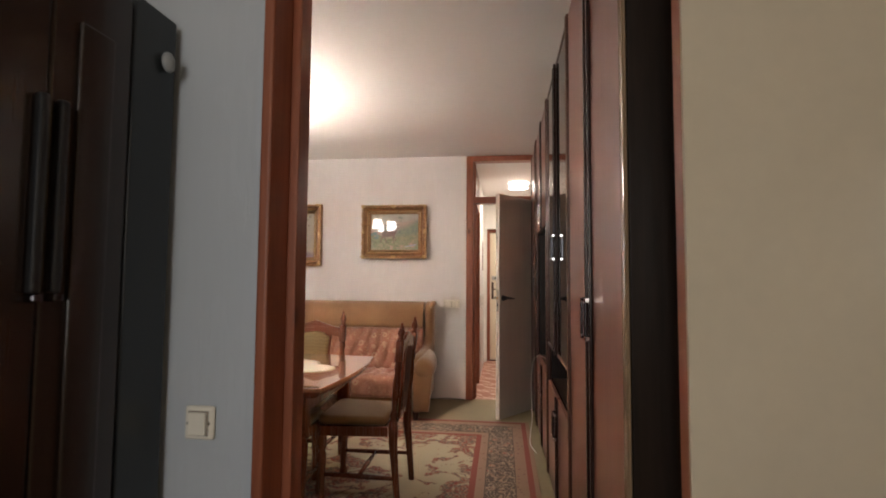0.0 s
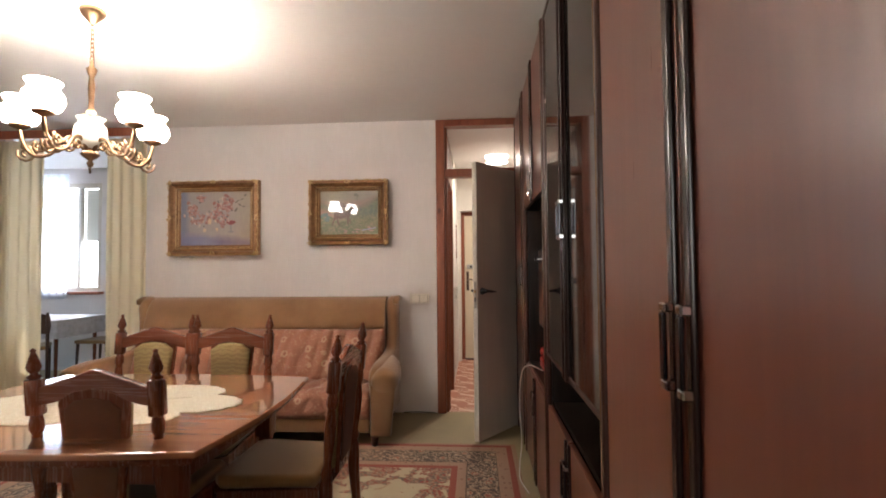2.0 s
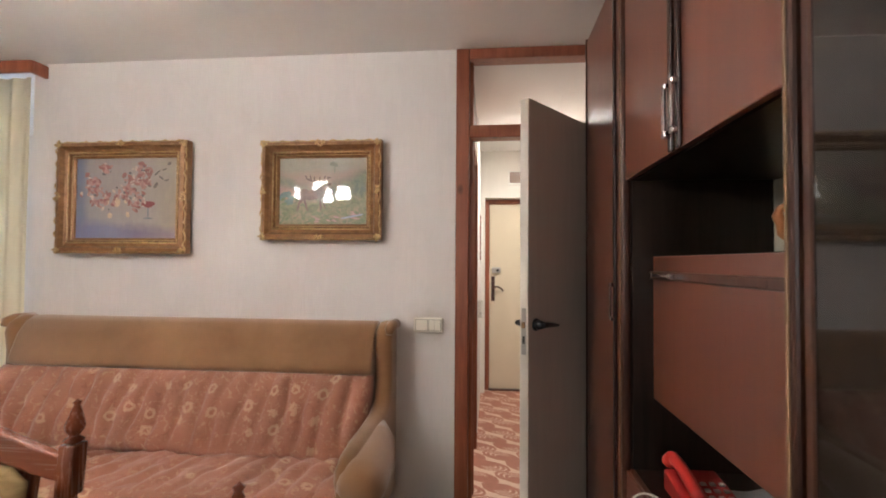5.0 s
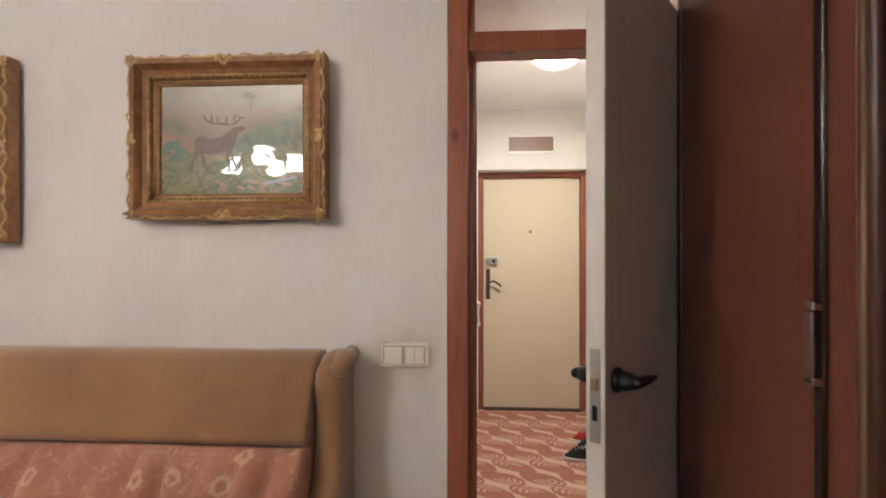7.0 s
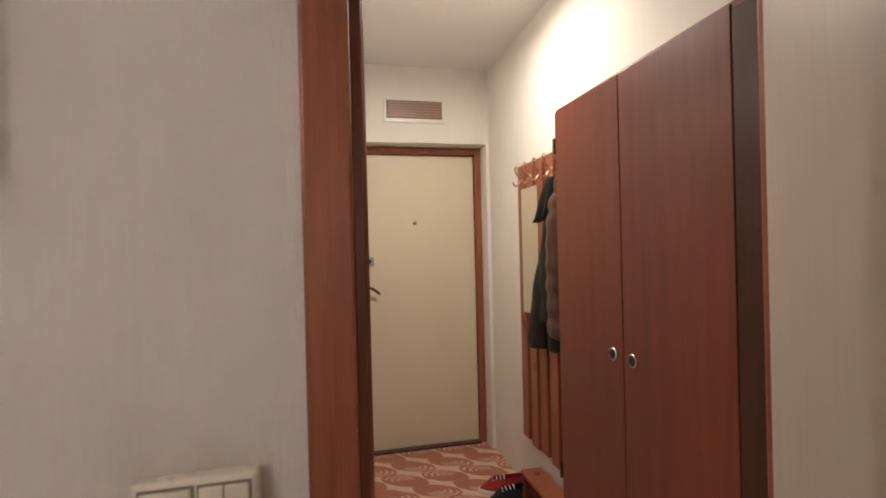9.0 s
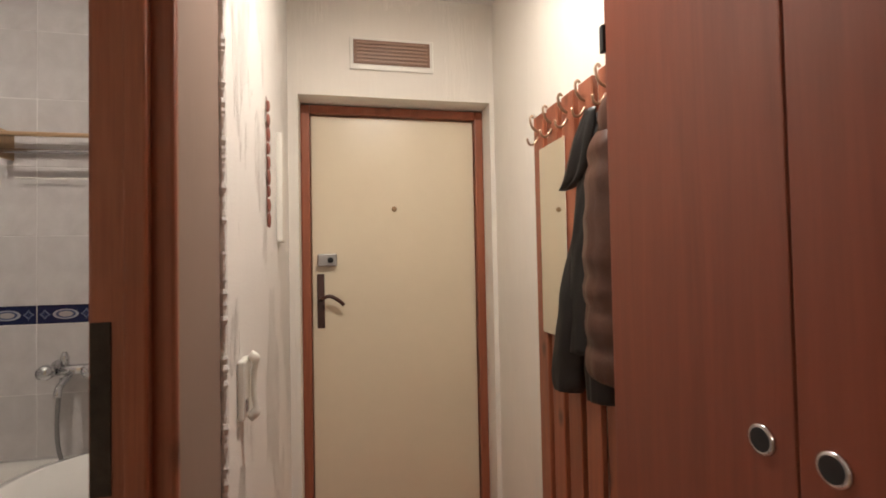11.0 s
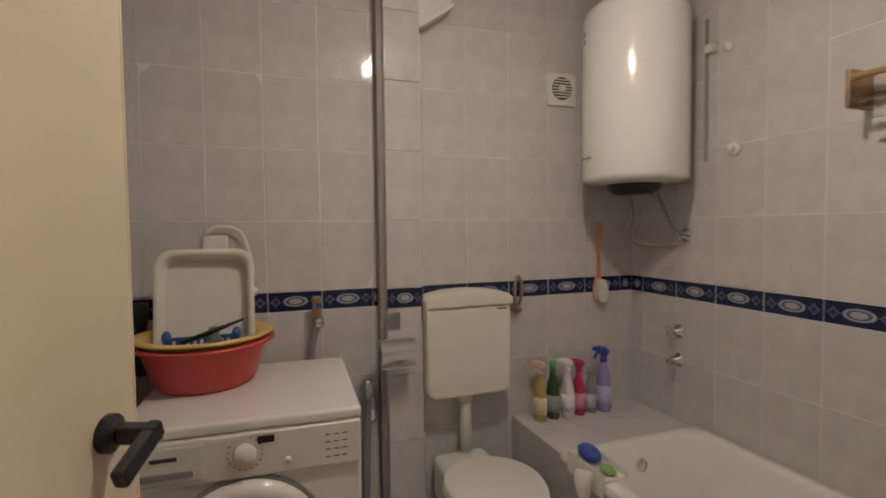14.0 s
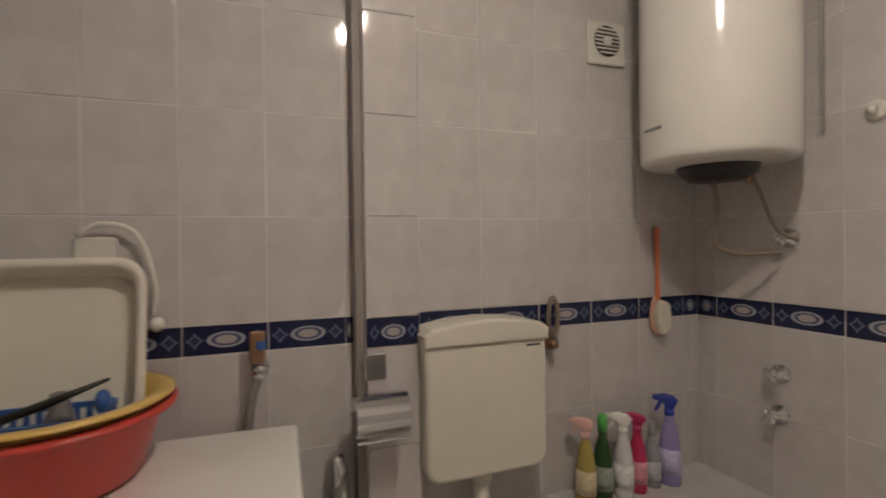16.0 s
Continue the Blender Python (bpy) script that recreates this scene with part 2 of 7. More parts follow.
def lino_material():
    """Terracotta and pink swirls in staggered shells."""
    m = Nodes("swirl_lino", (0.4, 0.2, 0.1), 0.4)
    warp = m.noise(m.coords(), 9, 2)
    x, y, z = m.xyz(m.coords())
    u = m.math("DIVIDE", m.math("ADD", x, m.math("MULTIPLY", y, 0.25)), 0.235)
    w = m.math("ADD", m.math("DIVIDE", y, 0.165), m.math("MULTIPLY", warp, 0.25))
    row = m.math("FLOOR", w)
    par = m.math("MODULO", m.math("ABSOLUTE", row), 2.0)
    fx = m.math("SUBTRACT", m.math("FRACT", m.math("ADD", u, m.math("MULTIPLY", par, 0.5))), 0.5)
    fy = m.math("SUBTRACT", m.math("FRACT", w), 0.5)
    tilt = m.math("ADD", fx, m.math("MULTIPLY", fy, 0.45))
    e = m.math("SQRT", m.math("ADD", m.math("POWER", m.math("DIVIDE", tilt, 0.46), 2.0), m.math("POWER", m.math("DIVIDE", fy, 0.52), 2.0)))
    side = m.math("GREATER_THAN", m.math("MULTIPLY", fy, m.math("SUBTRACT", m.math("MULTIPLY", par, 2.0), 1.0)), 0.02)
    arc = m.math("LESS_THAN", m.math("FRACT", m.math("MULTIPLY", e, 4.0)), 0.38)
    arcs = m.math("MULTIPLY", m.math("MULTIPLY", arc, side), m.math("LESS_THAN", m.math("ABSOLUTE", tilt), 0.33))
    line = m.math("MAXIMUM", arcs, m.math("GREATER_THAN", e, 1.04))
    grain = m.noise(m.coords(), 25, 4)
    dark = m.ramp(grain, (0.3, (0.34, 0.125, 0.08)), (0.7, (0.42, 0.165, 0.11)))
    light = m.ramp(grain, (0.3, (0.60, 0.42, 0.32)), (0.7, (0.68, 0.49, 0.39)))
    m.colour(m.mix(line, dark, light))
    m.rough(grain, 0.35, 0.5)
    m.bump(grain, 0.1, 0.001)
    return m.mat


def rug_material(hx, hy):
    """A cream field with dark red medallions inside red, cream and dark guard borders."""
    m = Nodes("oriental_rug_pile", (0.5, 0.4, 0.3), 0.95)
    v = m.coords()
    x, y, z = m.xyz(v)
    inx = m.math("SUBTRACT", hx, m.math("ABSOLUTE", x))
    iny = m.math("SUBTRACT", hy, m.math("ABSOLUTE", y))
    d = m.math("MINIMUM", inx, iny)
    cream, red, dark, tan = (0.50, 0.42, 0.28), (0.28, 0.05, 0.035), (0.085, 0.060, 0.050), (0.36, 0.225, 0.155)
    vo, vo2 = m.voronoi(v, 10.0), m.voronoi(v, 24.0)
    leafy = m.noise(v, 16, 4, 0.6, 2.0)
    curl = m.wave(v, 9.0, 14.0, "RINGS", 3.0, 2.2, "SPHERICAL")
    motif = m.ramp(vo.outputs["Distance"], (0.0, cream), (0.10, red), (0.18, tan), (0.26, dark), (0.46, tan), (0.52, dark), hard=True)
    band = m.mix(m.math("GREATER_THAN", curl, 0.80), motif, (0.40, 0.30, 0.22))
    speck = m.mix(m.math("LESS_THAN", vo2.outputs["Distance"], 0.22), tan, (0.24, 0.12, 0.085))
    leaf_colour = m.mix(m.math("GREATER_THAN", curl, 0.62), m.mix(m.math("GREATER_THAN", leafy, 0.50), red, (0.13, 0.10, 0.085)), tan)
    near_edge = m.math("MULTIPLY", m.math("SUBTRACT", 0.80, d), 0.42)
    centre = m.math("SUBTRACT", 0.30, m.math("MULTIPLY", m.math("SQRT", m.math("ADD", m.math("MULTIPLY", x, x), m.math("MULTIPLY", y, y))), 0.36))
    dense = m.math("ADD", m.noise(v, 5.5, 4, 0.6, 1.2), m.math("MAXIMUM", near_edge, centre))
    field = m.mix(m.math("GREATER_THAN", dense, 0.60), cream, leaf_colour)
    inb = m.ramp(d, (0.0, tan), (0.028, red), (0.065, tan), (0.14, dark), (0.33, tan), (0.385, red), (0.425, cream), hard=True)
    within = lambda a, b: m.math("MULTIPLY", m.math("GREATER_THAN", d, a), m.math("LESS_THAN", d, b))
    inb = m.mix(within(0.07, 0.135), inb, speck)
    inb = m.mix(within(0.145, 0.325), inb, band)
    inb = m.mix(within(0.335, 0.380), inb, speck)
    inb = m.mix(m.math("GREATER_THAN", d, 0.425), inb, field)
    pile = m.noise(v, 160, 3)
    m.colour(m.mix(m.math("MULTIPLY", pile, 0.35), inb, (0.25, 0.18, 0.12)))
    m.bump(pile, 0.5, 0.004)
    return m.mat


def floral_fabric():
    """Terracotta cloth with scattered pale daisies and blurred leaf blotches."""
    m = Nodes("floral_upholstery", (0.4, 0.2, 0.12), 0.9)
    v = m.coords((1, 1, 1))
    vo = m.voronoi(v, 9.0)
    warp = m.noise(v, 34, 4, 0.65, 1.2)
    d = m.math("ADD", vo.outputs["Distance"], m.math("MULTIPLY", m.math("SUBTRACT", warp, 0.5), 0.42))
    pale = (0.56, 0.385, 0.25)
    ground = m.ramp(m.noise(v, 6, 4), (0.3, (0.34, 0.145, 0.093)), (0.7, (0.41, 0.188, 0.122)))
    petal = m.ramp(d, (0.10, (0, 0, 0)), (0.16, (0.85, 0.85, 0.85)), (0.23, (0.6, 0.6, 0.6)), (0.28, (0, 0, 0)))
    some = m.math("GREATER_THAN", m.xyz(vo.outputs["Color"])[0], 0.38)
    leaf = m.ramp(m.noise(v, 24, 5, 0.62, 1.6), (0.55, (0, 0, 0)), (0.62, (0.55, 0.55, 0.55)), (0.70, (0.7, 0.7, 0.7)))
    col = m.mix(leaf, ground, (0.50, 0.31, 0.195))
    shade = m.ramp(m.noise(v, 17, 4, 0.6, 2.0), (0.33, (0.5, 0.5, 0.5)), (0.42, (0, 0, 0)))
    col = m.mix(shade, col, (0.27, 0.10, 0.064))
    m.colour(m.mix(m.math("MULTIPLY", petal, some), col, pale))
    m.bump(m.noise(v, 300, 2), 0.25, 0.002)
    m.bsdf.inputs["Sheen Weight"].default_value = 0.3
    return m.mat


def velvet(name, dark, light):
    m = Nodes(name, light, 0.85)
    v = m.coords()
    m.colour(m.ramp(m.noise(v, 3.0, 4), (0.3, dark), (0.7, light)))
    m.bump(m.noise(v, 350, 2), 0.2, 0.002)
    m.bsdf.inputs["Sheen Weight"].default_value = 0.5
    return m.mat


def damask():
    m = Nodes("olive_damask", (0.3, 0.24, 0.12), 0.85)
    v = m.coords()
    w = m.wave(v, 14, 6.0, "RINGS", 2.0, 2.0, "SPHERICAL")
    m.colour(m.ramp(w, (0.30, (0.275, 0.195, 0.085)), (0.70, (0.32, 0.235, 0.105))))
    m.bump(m.noise(v, 260, 2), 0.2, 0.002)
    return m.mat


TILE, BAND, LINO = tile_material(), band_material(), lino_material()
FLORAL, DAMASK = floral_fabric(), damask()
VELVET = velvet("brown_velvet", (0.22, 0.105, 0.042), (0.33, 0.175, 0.078))
SEATFABRIC = velvet("ochre_seat_fabric", (0.24, 0.135, 0.048), (0.32, 0.19, 0.075))
KHAKI = plain("khaki_floor_covering", (0.30, 0.245, 0.14), 0.6, vary=0.12, scale=5)


# ---- mesh helpers ----


def part(name, bm, material, parent=None, label="", smooth=False, m=None):
    """Links a bmesh as one mesh object, under a parent where one is given."""
    me = bpy.data.meshes.new(name)
    bm.normal_update()
    bm.to_mesh(me)
    bm.free()
    me.materials.append(material)
    if smooth:
        me.shade_smooth()
    ob = new(name, me)
    if parent is not None:
        ob.parent = parent
    if m is not None:
        ob.matrix_basis = m
    if label:
        ob["label"] = label
    return ob


def thing(name, m, label, category, group="", kind=""):
    ob = new(name)
    ob.empty_display_size = 0.05
    ob.matrix_basis = m
    return tagged(ob, label, category, group, kind)


def box(x0, x1, y0, y1, z0, z1, bevel=0.0, bm=None, segs=2):
    bm = bm or bmesh.new()
    m = Matrix.Translation(((x0 + x1) / 2, (y0 + y1) / 2, (z0 + z1) / 2)) @ Matrix.Diagonal((abs(x1 - x0), abs(y1 - y0), abs(z1 - z0), 1))
    got = bmesh.ops.create_cube(bm, size=1, matrix=m)
    if bevel:
        edges = list({e for v in got["verts"] for e in v.link_edges})
        bmesh.ops.bevel(bm, geom=edges, offset=bevel, segments=segs, profile=0.5, affect="EDGES")
    return bm


def lathe(profile, segs=20, bm=None, m=None):
    """A turned solid from (radius, height) pairs, bottom to top."""
    bm = bm or bmesh.new()
    m = m or Matrix()
    rings = []
    for r, z in profile:
        rings.append([bm.verts.new(m @ Vector((r * math.cos(2 * math.pi * i / segs), r * math.sin(2 * math.pi * i / segs), z))) for i in range(segs)])
    for a, b in zip(rings, rings[1:]):
        for i in range(segs):
            j = (i + 1) % segs
            bm.faces.new((a[i], a[j], b[j], b[i]))
    if profile[0][0] > 0.0005:
        bm.faces.new(rings[0][::-1])
    if profile[-1][0] > 0.0005:
        bm.faces.new(rings[-1])
    return bm


def tube(points, r, segs=8, bm=None):
    """A round bar through points."""
    bm = bm or bmesh.new()
    pts = [Vector(p) for p in points]
    rings, side = [], None
    for i, p in enumerate(pts):
        d = (pts[min(i + 1, len(pts) - 1)] - pts[max(i - 1, 0)]).normalized()
        if side is None:
            side = d.orthogonal().normalized()
        side = (side - d * side.dot(d)).normalized()
        up = d.cross(side)
        rad = r[i] if isinstance(r, (list, tuple)) else r
        rings.append([bm.verts.new(p + rad * (math.cos(2 * math.pi * k / segs) * side + math.sin(2 * math.pi * k / segs) * up)) for k in range(segs)])
    for a, b in zip(rings, rings[1:]):
        for k in range(segs):
            j = (k + 1) % segs
            bm.faces.new((a[k], a[j], b[j], b[k]))
    bm.faces.new(rings[0][::-1])
    bm.faces.new(rings[-1])
    return bm


def spline(points, n=6):
    """Points on a smooth curve through the given ones."""
    p = [Vector(a) for a in points]
    p = [2 * p[0] - p[1], *p, 2 * p[-1] - p[-2]]
    out = []
    for i in range(1, len(p) - 2):
        for k in range(n):
            t = k / n
            a, b, c, d = p[i - 1], p[i], p[i + 1], p[i + 2]
            out.append(0.5 * (2 * b + (c - a) * t + (2 * a - 5 * b + 4 * c - d) * t * t + (3 * b - a - 3 * c + d) * t ** 3))
    out.append(p[-2])
    return out


def slab(outline, depth, axis="Z", at=0.0, bevel=0.0, bm=None, segs=2):
    """A flat outline given thickness along an axis. The outline's two numbers are the other two axes in order."""
    bm = bm or bmesh.new()

    def place(a, b, d):
        return {"Z": (a, b, d), "Y": (a, d, b), "X": (d, a, b)}[axis]

    low = [bm.verts.new(place(a, b, at)) for a, b in outline]
    high = [bm.verts.new(place(a, b, at + depth)) for a, b in outline]
    fs = [bm.faces.new(low), bm.faces.new(high[::-1])]
    n = len(outline)
    for i in range(n):
        j = (i + 1) % n
        fs.append(bm.faces.new((low[j], low[i], high[i], high[j])))
    bmesh.ops.recalc_face_normals(bm, faces=fs)
    if bevel:
        rim = [e for v in low + high for e in v.link_edges if (e.verts[0] in low) == (e.verts[1] in low)]
        bmesh.ops.bevel(bm, geom=list(set(rim)), offset=bevel, segments=segs, profile=0.5, affect="EDGES")
    return bm


def ellipsoid(c, r, bm=None, u=12, v=8):
    bm = bm or bmesh.new()
    bmesh.ops.create_uvsphere(bm, u_segments=u, v_segments=v, radius=1, matrix=Matrix.Translation(c) @ Matrix.Diagonal((*r, 1)))
    return bm


def structure(name, bm, material, label, category, smooth=False):
    return tagged(part(name, bm, material, smooth=smooth), label, category, kind="structure")


# ---- the shell of the place ----
H, HH, BH = 2.55, 2.49, 2.39          # ceilings: living room, hall, bathroom
W0, W1 = 5.822, 5.90                  # wall with the pictures
BX, BN = -2.185, 8.04                 # bathroom: west and north faces
HX0, HX1 = -0.155, 0.81                # hall: side faces
EY = 8.09                             # entrance wall

structure("floor", box(-4.6, 1.2, 1.72, 5.86, -0.08, 0.0), KHAKI, "khaki floor covering of the living room", "floor")
structure("floor_entry", box(-2.2, 1.6, -1.3, 1.72, -0.08, 0.0), KHAKI, "plain floor of the room before the doorway", "floor")
structure("floor_hall", box(-0.25, 1.2, 5.86, 8.5, -0.08, 0.0), LINO, "terracotta and pink swirl patterned hall floor", "floor")
structure("floor_bathroom", box(BX - 0.1, -0.25, 5.86, BN + 0.1, -0.08, 0.0), GROUT, "grey bathroom floor", "floor")
structure("floor_dining", box(-8.0, -2.5, 5.86, 7.6, -0.08, 0.0), KHAKI, "floor of the dining nook by the window", "floor")

structure("ceiling", box(-4.6, 1.2, 1.72, W1, H, H + 0.1), CEILING, "white living room ceiling", "ceiling")
structure("ceiling_entry", box(-2.2, 1.6, -1.3, 1.72, H, H + 0.1), CEILING, "ceiling before the doorway", "ceiling")
structure("ceiling_hall", box(-0.25, 1.3, W1, 8.5, HH, HH + 0.16), CEILING, "cream white hall ceiling", "ceiling")
structure("ceiling_bathroom", box(BX - 0.1, -0.25, W1, BN + 0.1, BH, BH + 0.26), CEILING, "off-white bathroom ceiling", "ceiling")
structure("ceiling_dining", box(-8.0, -2.5, W1, 7.6, H, H + 0.1), CEILING, "white ceiling of the dining nook", "ceiling")

DL, DR = -0.18, 0.60                  # living room door opening
bm = box(-2.89, DL - 0.0755, W0, W1, 0, H)
box(DR + 0.06, 1.2, W0, W1, 0, H, bm=bm)
structure("wall_north", bm, WALL, "off-white combed plaster wall with two paintings", "wall")
structure("wall_north_beyond", box(-4.6, -4.3, W0, W1, 0, H), WALL, "off-white plaster wall past the curtains", "wall")
structure("wall_west", box(-4.6, -4.45, 1.72, W0, 0, H), WALL, "off-white plaster side wall of the living room", "wall")
structure("wall_east", box(0.97, 1.2, 1.87, W0, 0, H), WALL, "plaster wall behind the wall unit", "wall")
bm = box(-4.6, -0.379, 1.78, 1.87, 0, H)
box(0.60, 1.2, 1.78, 1.87, 0, H, bm=bm)
structure("wall_south", bm, WALL, "living room wall beside the first doorway", "wall")
structure("wall_entry_left", box(-2.2, -0.379, 1.72, 1.78, 0, H), GREYWALL, "grey white wall with a light switch", "wall")
structure("wall_entry_right", box(0.4738, 1.6, 1.758, 1.768, 0, H), OILWALL, "cream gloss-painted wall beside the doorway", "wall")
structure("wall_entry_side", box(1.6, 1.75, -1.3, 1.78, 0, H), OILWALL, "cream painted side wall", "wall")
structure("wall_entry_west", box(-2.35, -2.2, -1.3, 1.78, 0, H), OILWALL, "cream painted wall behind the wardrobe", "wall")
bm = box(-2.35, -0.8, -1.45, -1.3, 0, H)
box(0.2, 1.75, -1.45, -1.3, 0, H, bm=bm)
box(-0.8, 0.2, -1.45, -1.3, 0, 1.0, bm=bm)
box(-0.8, 0.2, -1.45, -1.3, 2.2, H, bm=bm)
structure("wall_entry_back", bm, OILWALL, "cream painted back wall", "wall")

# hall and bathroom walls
structure("wall_hall_west_brown", box(-0.243, -0.168, 6.62, 6.925, 0, HH), BROWNWALL, "brown strip of wall beside the bathroom door", "wall")
bm = bmesh.new()
rough_edge = [(-0.243, 6.925), (HX0 - 0.004, 6.925), (HX0, 6.932), (HX0, EY), (-0.243, EY)]
slab(rough_edge, HH, "Z", 0.0, 0.0, bm)
for k in range(190):
    zz = HH * (k + 0.5 + 0.9 * noise.noise((k * 3.31, 2.7, 8.1))) / 190
    bump_size = 0.8 + 1.1 * noise.noise((k * 0.73, 1.3, 1.9))
    ellipsoid((HX0 - 0.0075, 6.928, zz), (0.0065 * bump_size + 0.002, 0.005 * bump_size + 0.002, 0.010 + 0.010 * abs(noise.noise((k * 1.71, 5.2, 2.4)))), bm, 6, 4)
structure("wall_hall_west", bm, ROUGHWALL, "rough white rendered hall wall with an intercom", "wall")
structure("wall_hall_lintel", box(-0.243, -0.168, W1, 6.62, 2.06, HH), BROWNWALL, "brown wall above the bathroom door", "wall")
structure("wall_hall_east", box(HX1, HX1 + 0.2, W1, EY, 0, HH), HALLWALL, "cream plaster hall wall with a coat rack", "wall")
bm = box(-0.3, -0.112, EY, EY + 0.2, 0, HH)
box(0.787, 1.1, EY, EY + 0.2, 0, HH, bm=bm)
box(-0.112, 0.787, EY, EY + 0.2, 2.005, HH, bm=bm)
structure("wall_entrance", bm, HALLWALL, "cream plaster wall around the entrance door", "wall")
structure("wall_bath_west", box(BX - 0.12, BX - 0.0012, W1, BN + 0.1, 0, BH), GROUT, "grouted bathroom wall behind the tiles", "wall")
structure("wall_bath_north", box(BX - 0.0012, -0.243, BN + 0.0012, BN + 0.12, 0, BH), GROUT, "grouted bathroom wall by the bathtub", "wall")
structure("wall_bath_south", box(BX - 0.0012, -0.30, W1 + 0.0022, W1 + 0.0088, 0, BH), GROUT, "grouted bathroom wall behind the washing machine", "wall")
structure("wall_bath_east", box(-0.262, -0.244, 6.66, BN, 0, BH), TILE, "lilac grey tiled bathroom wall", "wall")

# dining nook: wall with a window opening
bm = box(-8.0, -6.4, 7.4, 7.6, 0, H)
box(-4.63, -2.5, 7.4, 7.6, 0, H, bm=bm)
box(-6.4, -4.63, 7.4, 7.6, 0, 0.98, bm=bm)
box(-6.4, -4.63, 7.4, 7.6, 2.36, H, bm=bm)
structure("wall_dining", bm, WALL, "white wall with the dining nook window", "wall")
structure("wall_dining_east", box(-2.62, -2.5, W1, 7.4, 0, H), WALL, "white side wall of the dining nook", "wall")
structure("wall_dining_west", box(-8.1, -8.0, W1, 7.6, 0, H), WALL, "white far wall of the dining nook", "wall")


def door_frame(name, m, width, height, depth, face, label, transom=0.0, material=PINE, right=True, wide=0.0, shallow=0.0):
    """Two posts, a head and, where asked, a bar under a top light. Local x across, y through the wall."""
    f = thing(name, m, label, "door frame", kind="structure")
    for x0, x1 in ((-face - wide, 0.0), (width, width + face))[:2 if right else 1]:
        part("post", box(x0, x1, -0.018, shallow if shallow and x0 > 0 else depth + 0.018, 0, height, 0.006), material, f)
    part("head", box(0.0, width, -0.016, depth + 0.016, height - face, height, 0.006), material, f)
    for x0, x1 in ((0.0, 0.022), (width - 0.022, width))[:2 if right and not shallow else 1]:
        part("stop", box(x0, x1, depth * 0.45, depth * 0.85, 0, height - face, 0.004), material, f)
    if transom:
        part("transom_bar", box(0.0, width, -0.012, depth + 0.012, transom, transom + 0.07, 0.006), material, f)
        part("transom_pane", box(0.0, width, depth * 0.5, depth * 0.5 + 0.004, transom + 0.07, height - face), CLEAR, f, "clear pane").visible_shadow = False
    return f


door_frame("door_frame_1", pose(DL, W0, 0), DR - DL, 2.548, W1 - W0, 0.06, "red-brown pine door frame with a glazed top light", 2.042, wide=0.015, shallow=0.022)
door_frame("door_frame_2", pose(-0.354, 1.72, 0), 0.824, 2.45, 0.15, 0.024, "red-brown pine frame of the first doorway", right=False)
structure("trim_doorway", box(0.4735, 0.4905, 1.7685, 1.812, 0, 2.45, 0.002), PINE, "red-brown pine lining of the first doorway", "trim")
structure("wall_south_lintel", box(-0.378, 0.4905, 1.72, 1.87, 2.451, H), WALL, "plaster above the first doorway", "wall")
bathframe = door_frame("door_frame_3", pose(-0.243, 6.60, 0, 0, 0, -90), 0.66, 2.06, 0.075, 0.02, "dark red-brown bathroom door frame", material=PINE)
STRIKE = plain("blackened_strike_plate", (0.035, 0.028, 0.024), 0.5, 0.5, vary=0.5, scale=40, bump=0.3)
part("strike_plate", box(0.0002, 0.0022, -0.014, 0.012, 0.93, 1.165, 0.0008), STRIKE, bathframe, "dark worn strike plate")
structure("wall_bath_return", box(-0.30, -0.19, W1 + 0.0025, 5.92, 0, HH), ROUGHWALL, "white plaster return beside the bathroom door", "wall")
door_frame("door_frame_4", pose(-0.07, EY + 0.14, 0), 0.815, 2.0, 0.06, 0.042, "red-brown frame of the entrance door")
# Unseen dark board added to close off the opening behind the entrance door.
structure("wall_entrance_outer", box(-0.3, 1.1, EY + 0.26, EY + 0.3, 0, HH), DARKWOOD, "unseen dark backing board behind the entrance door", "wall")

# ---- doors ----


def lever(parent, x, y, z, side, direction, material=BLACK):
    """A plate-less lever handle: rosette, neck and a tapered grip. side: +1 or -1 along local y."""
    bm = lathe([(0.026, 0), (0.026, 0.008), (0.012, 0.012), (0.011, 0.045)], 14, m=Matrix.Translation((x, y, z)) @ pose(0, 0, 0, -90 * side, 0, 0))
    d = direction
    lathe([(0.020, 0.0), (0.019, 0.012), (0.014, 0.03)], 14, bm, Matrix.Translation((x, y + side * 0.010, z)) @ pose(0, 0, 0, -90 * side, 0, 0))
    tube(spline([(x - d * 0.012, y + side * 0.044, z + 0.001), (x + d * 0.02, y + side * 0.047, z), (x + d * 0.065, y + side * 0.047, z - 0.004), (x + d * 0.115, y + side * 0.046, z - 0.009)], 4), [0.010] + [0.0115] * 4 + [0.010] * 3 + [0.008] * 2 + [0.006] * 2 + [0.004], 8, bm)
    return part("door_handle", bm, material, parent, "black lever handle", True)


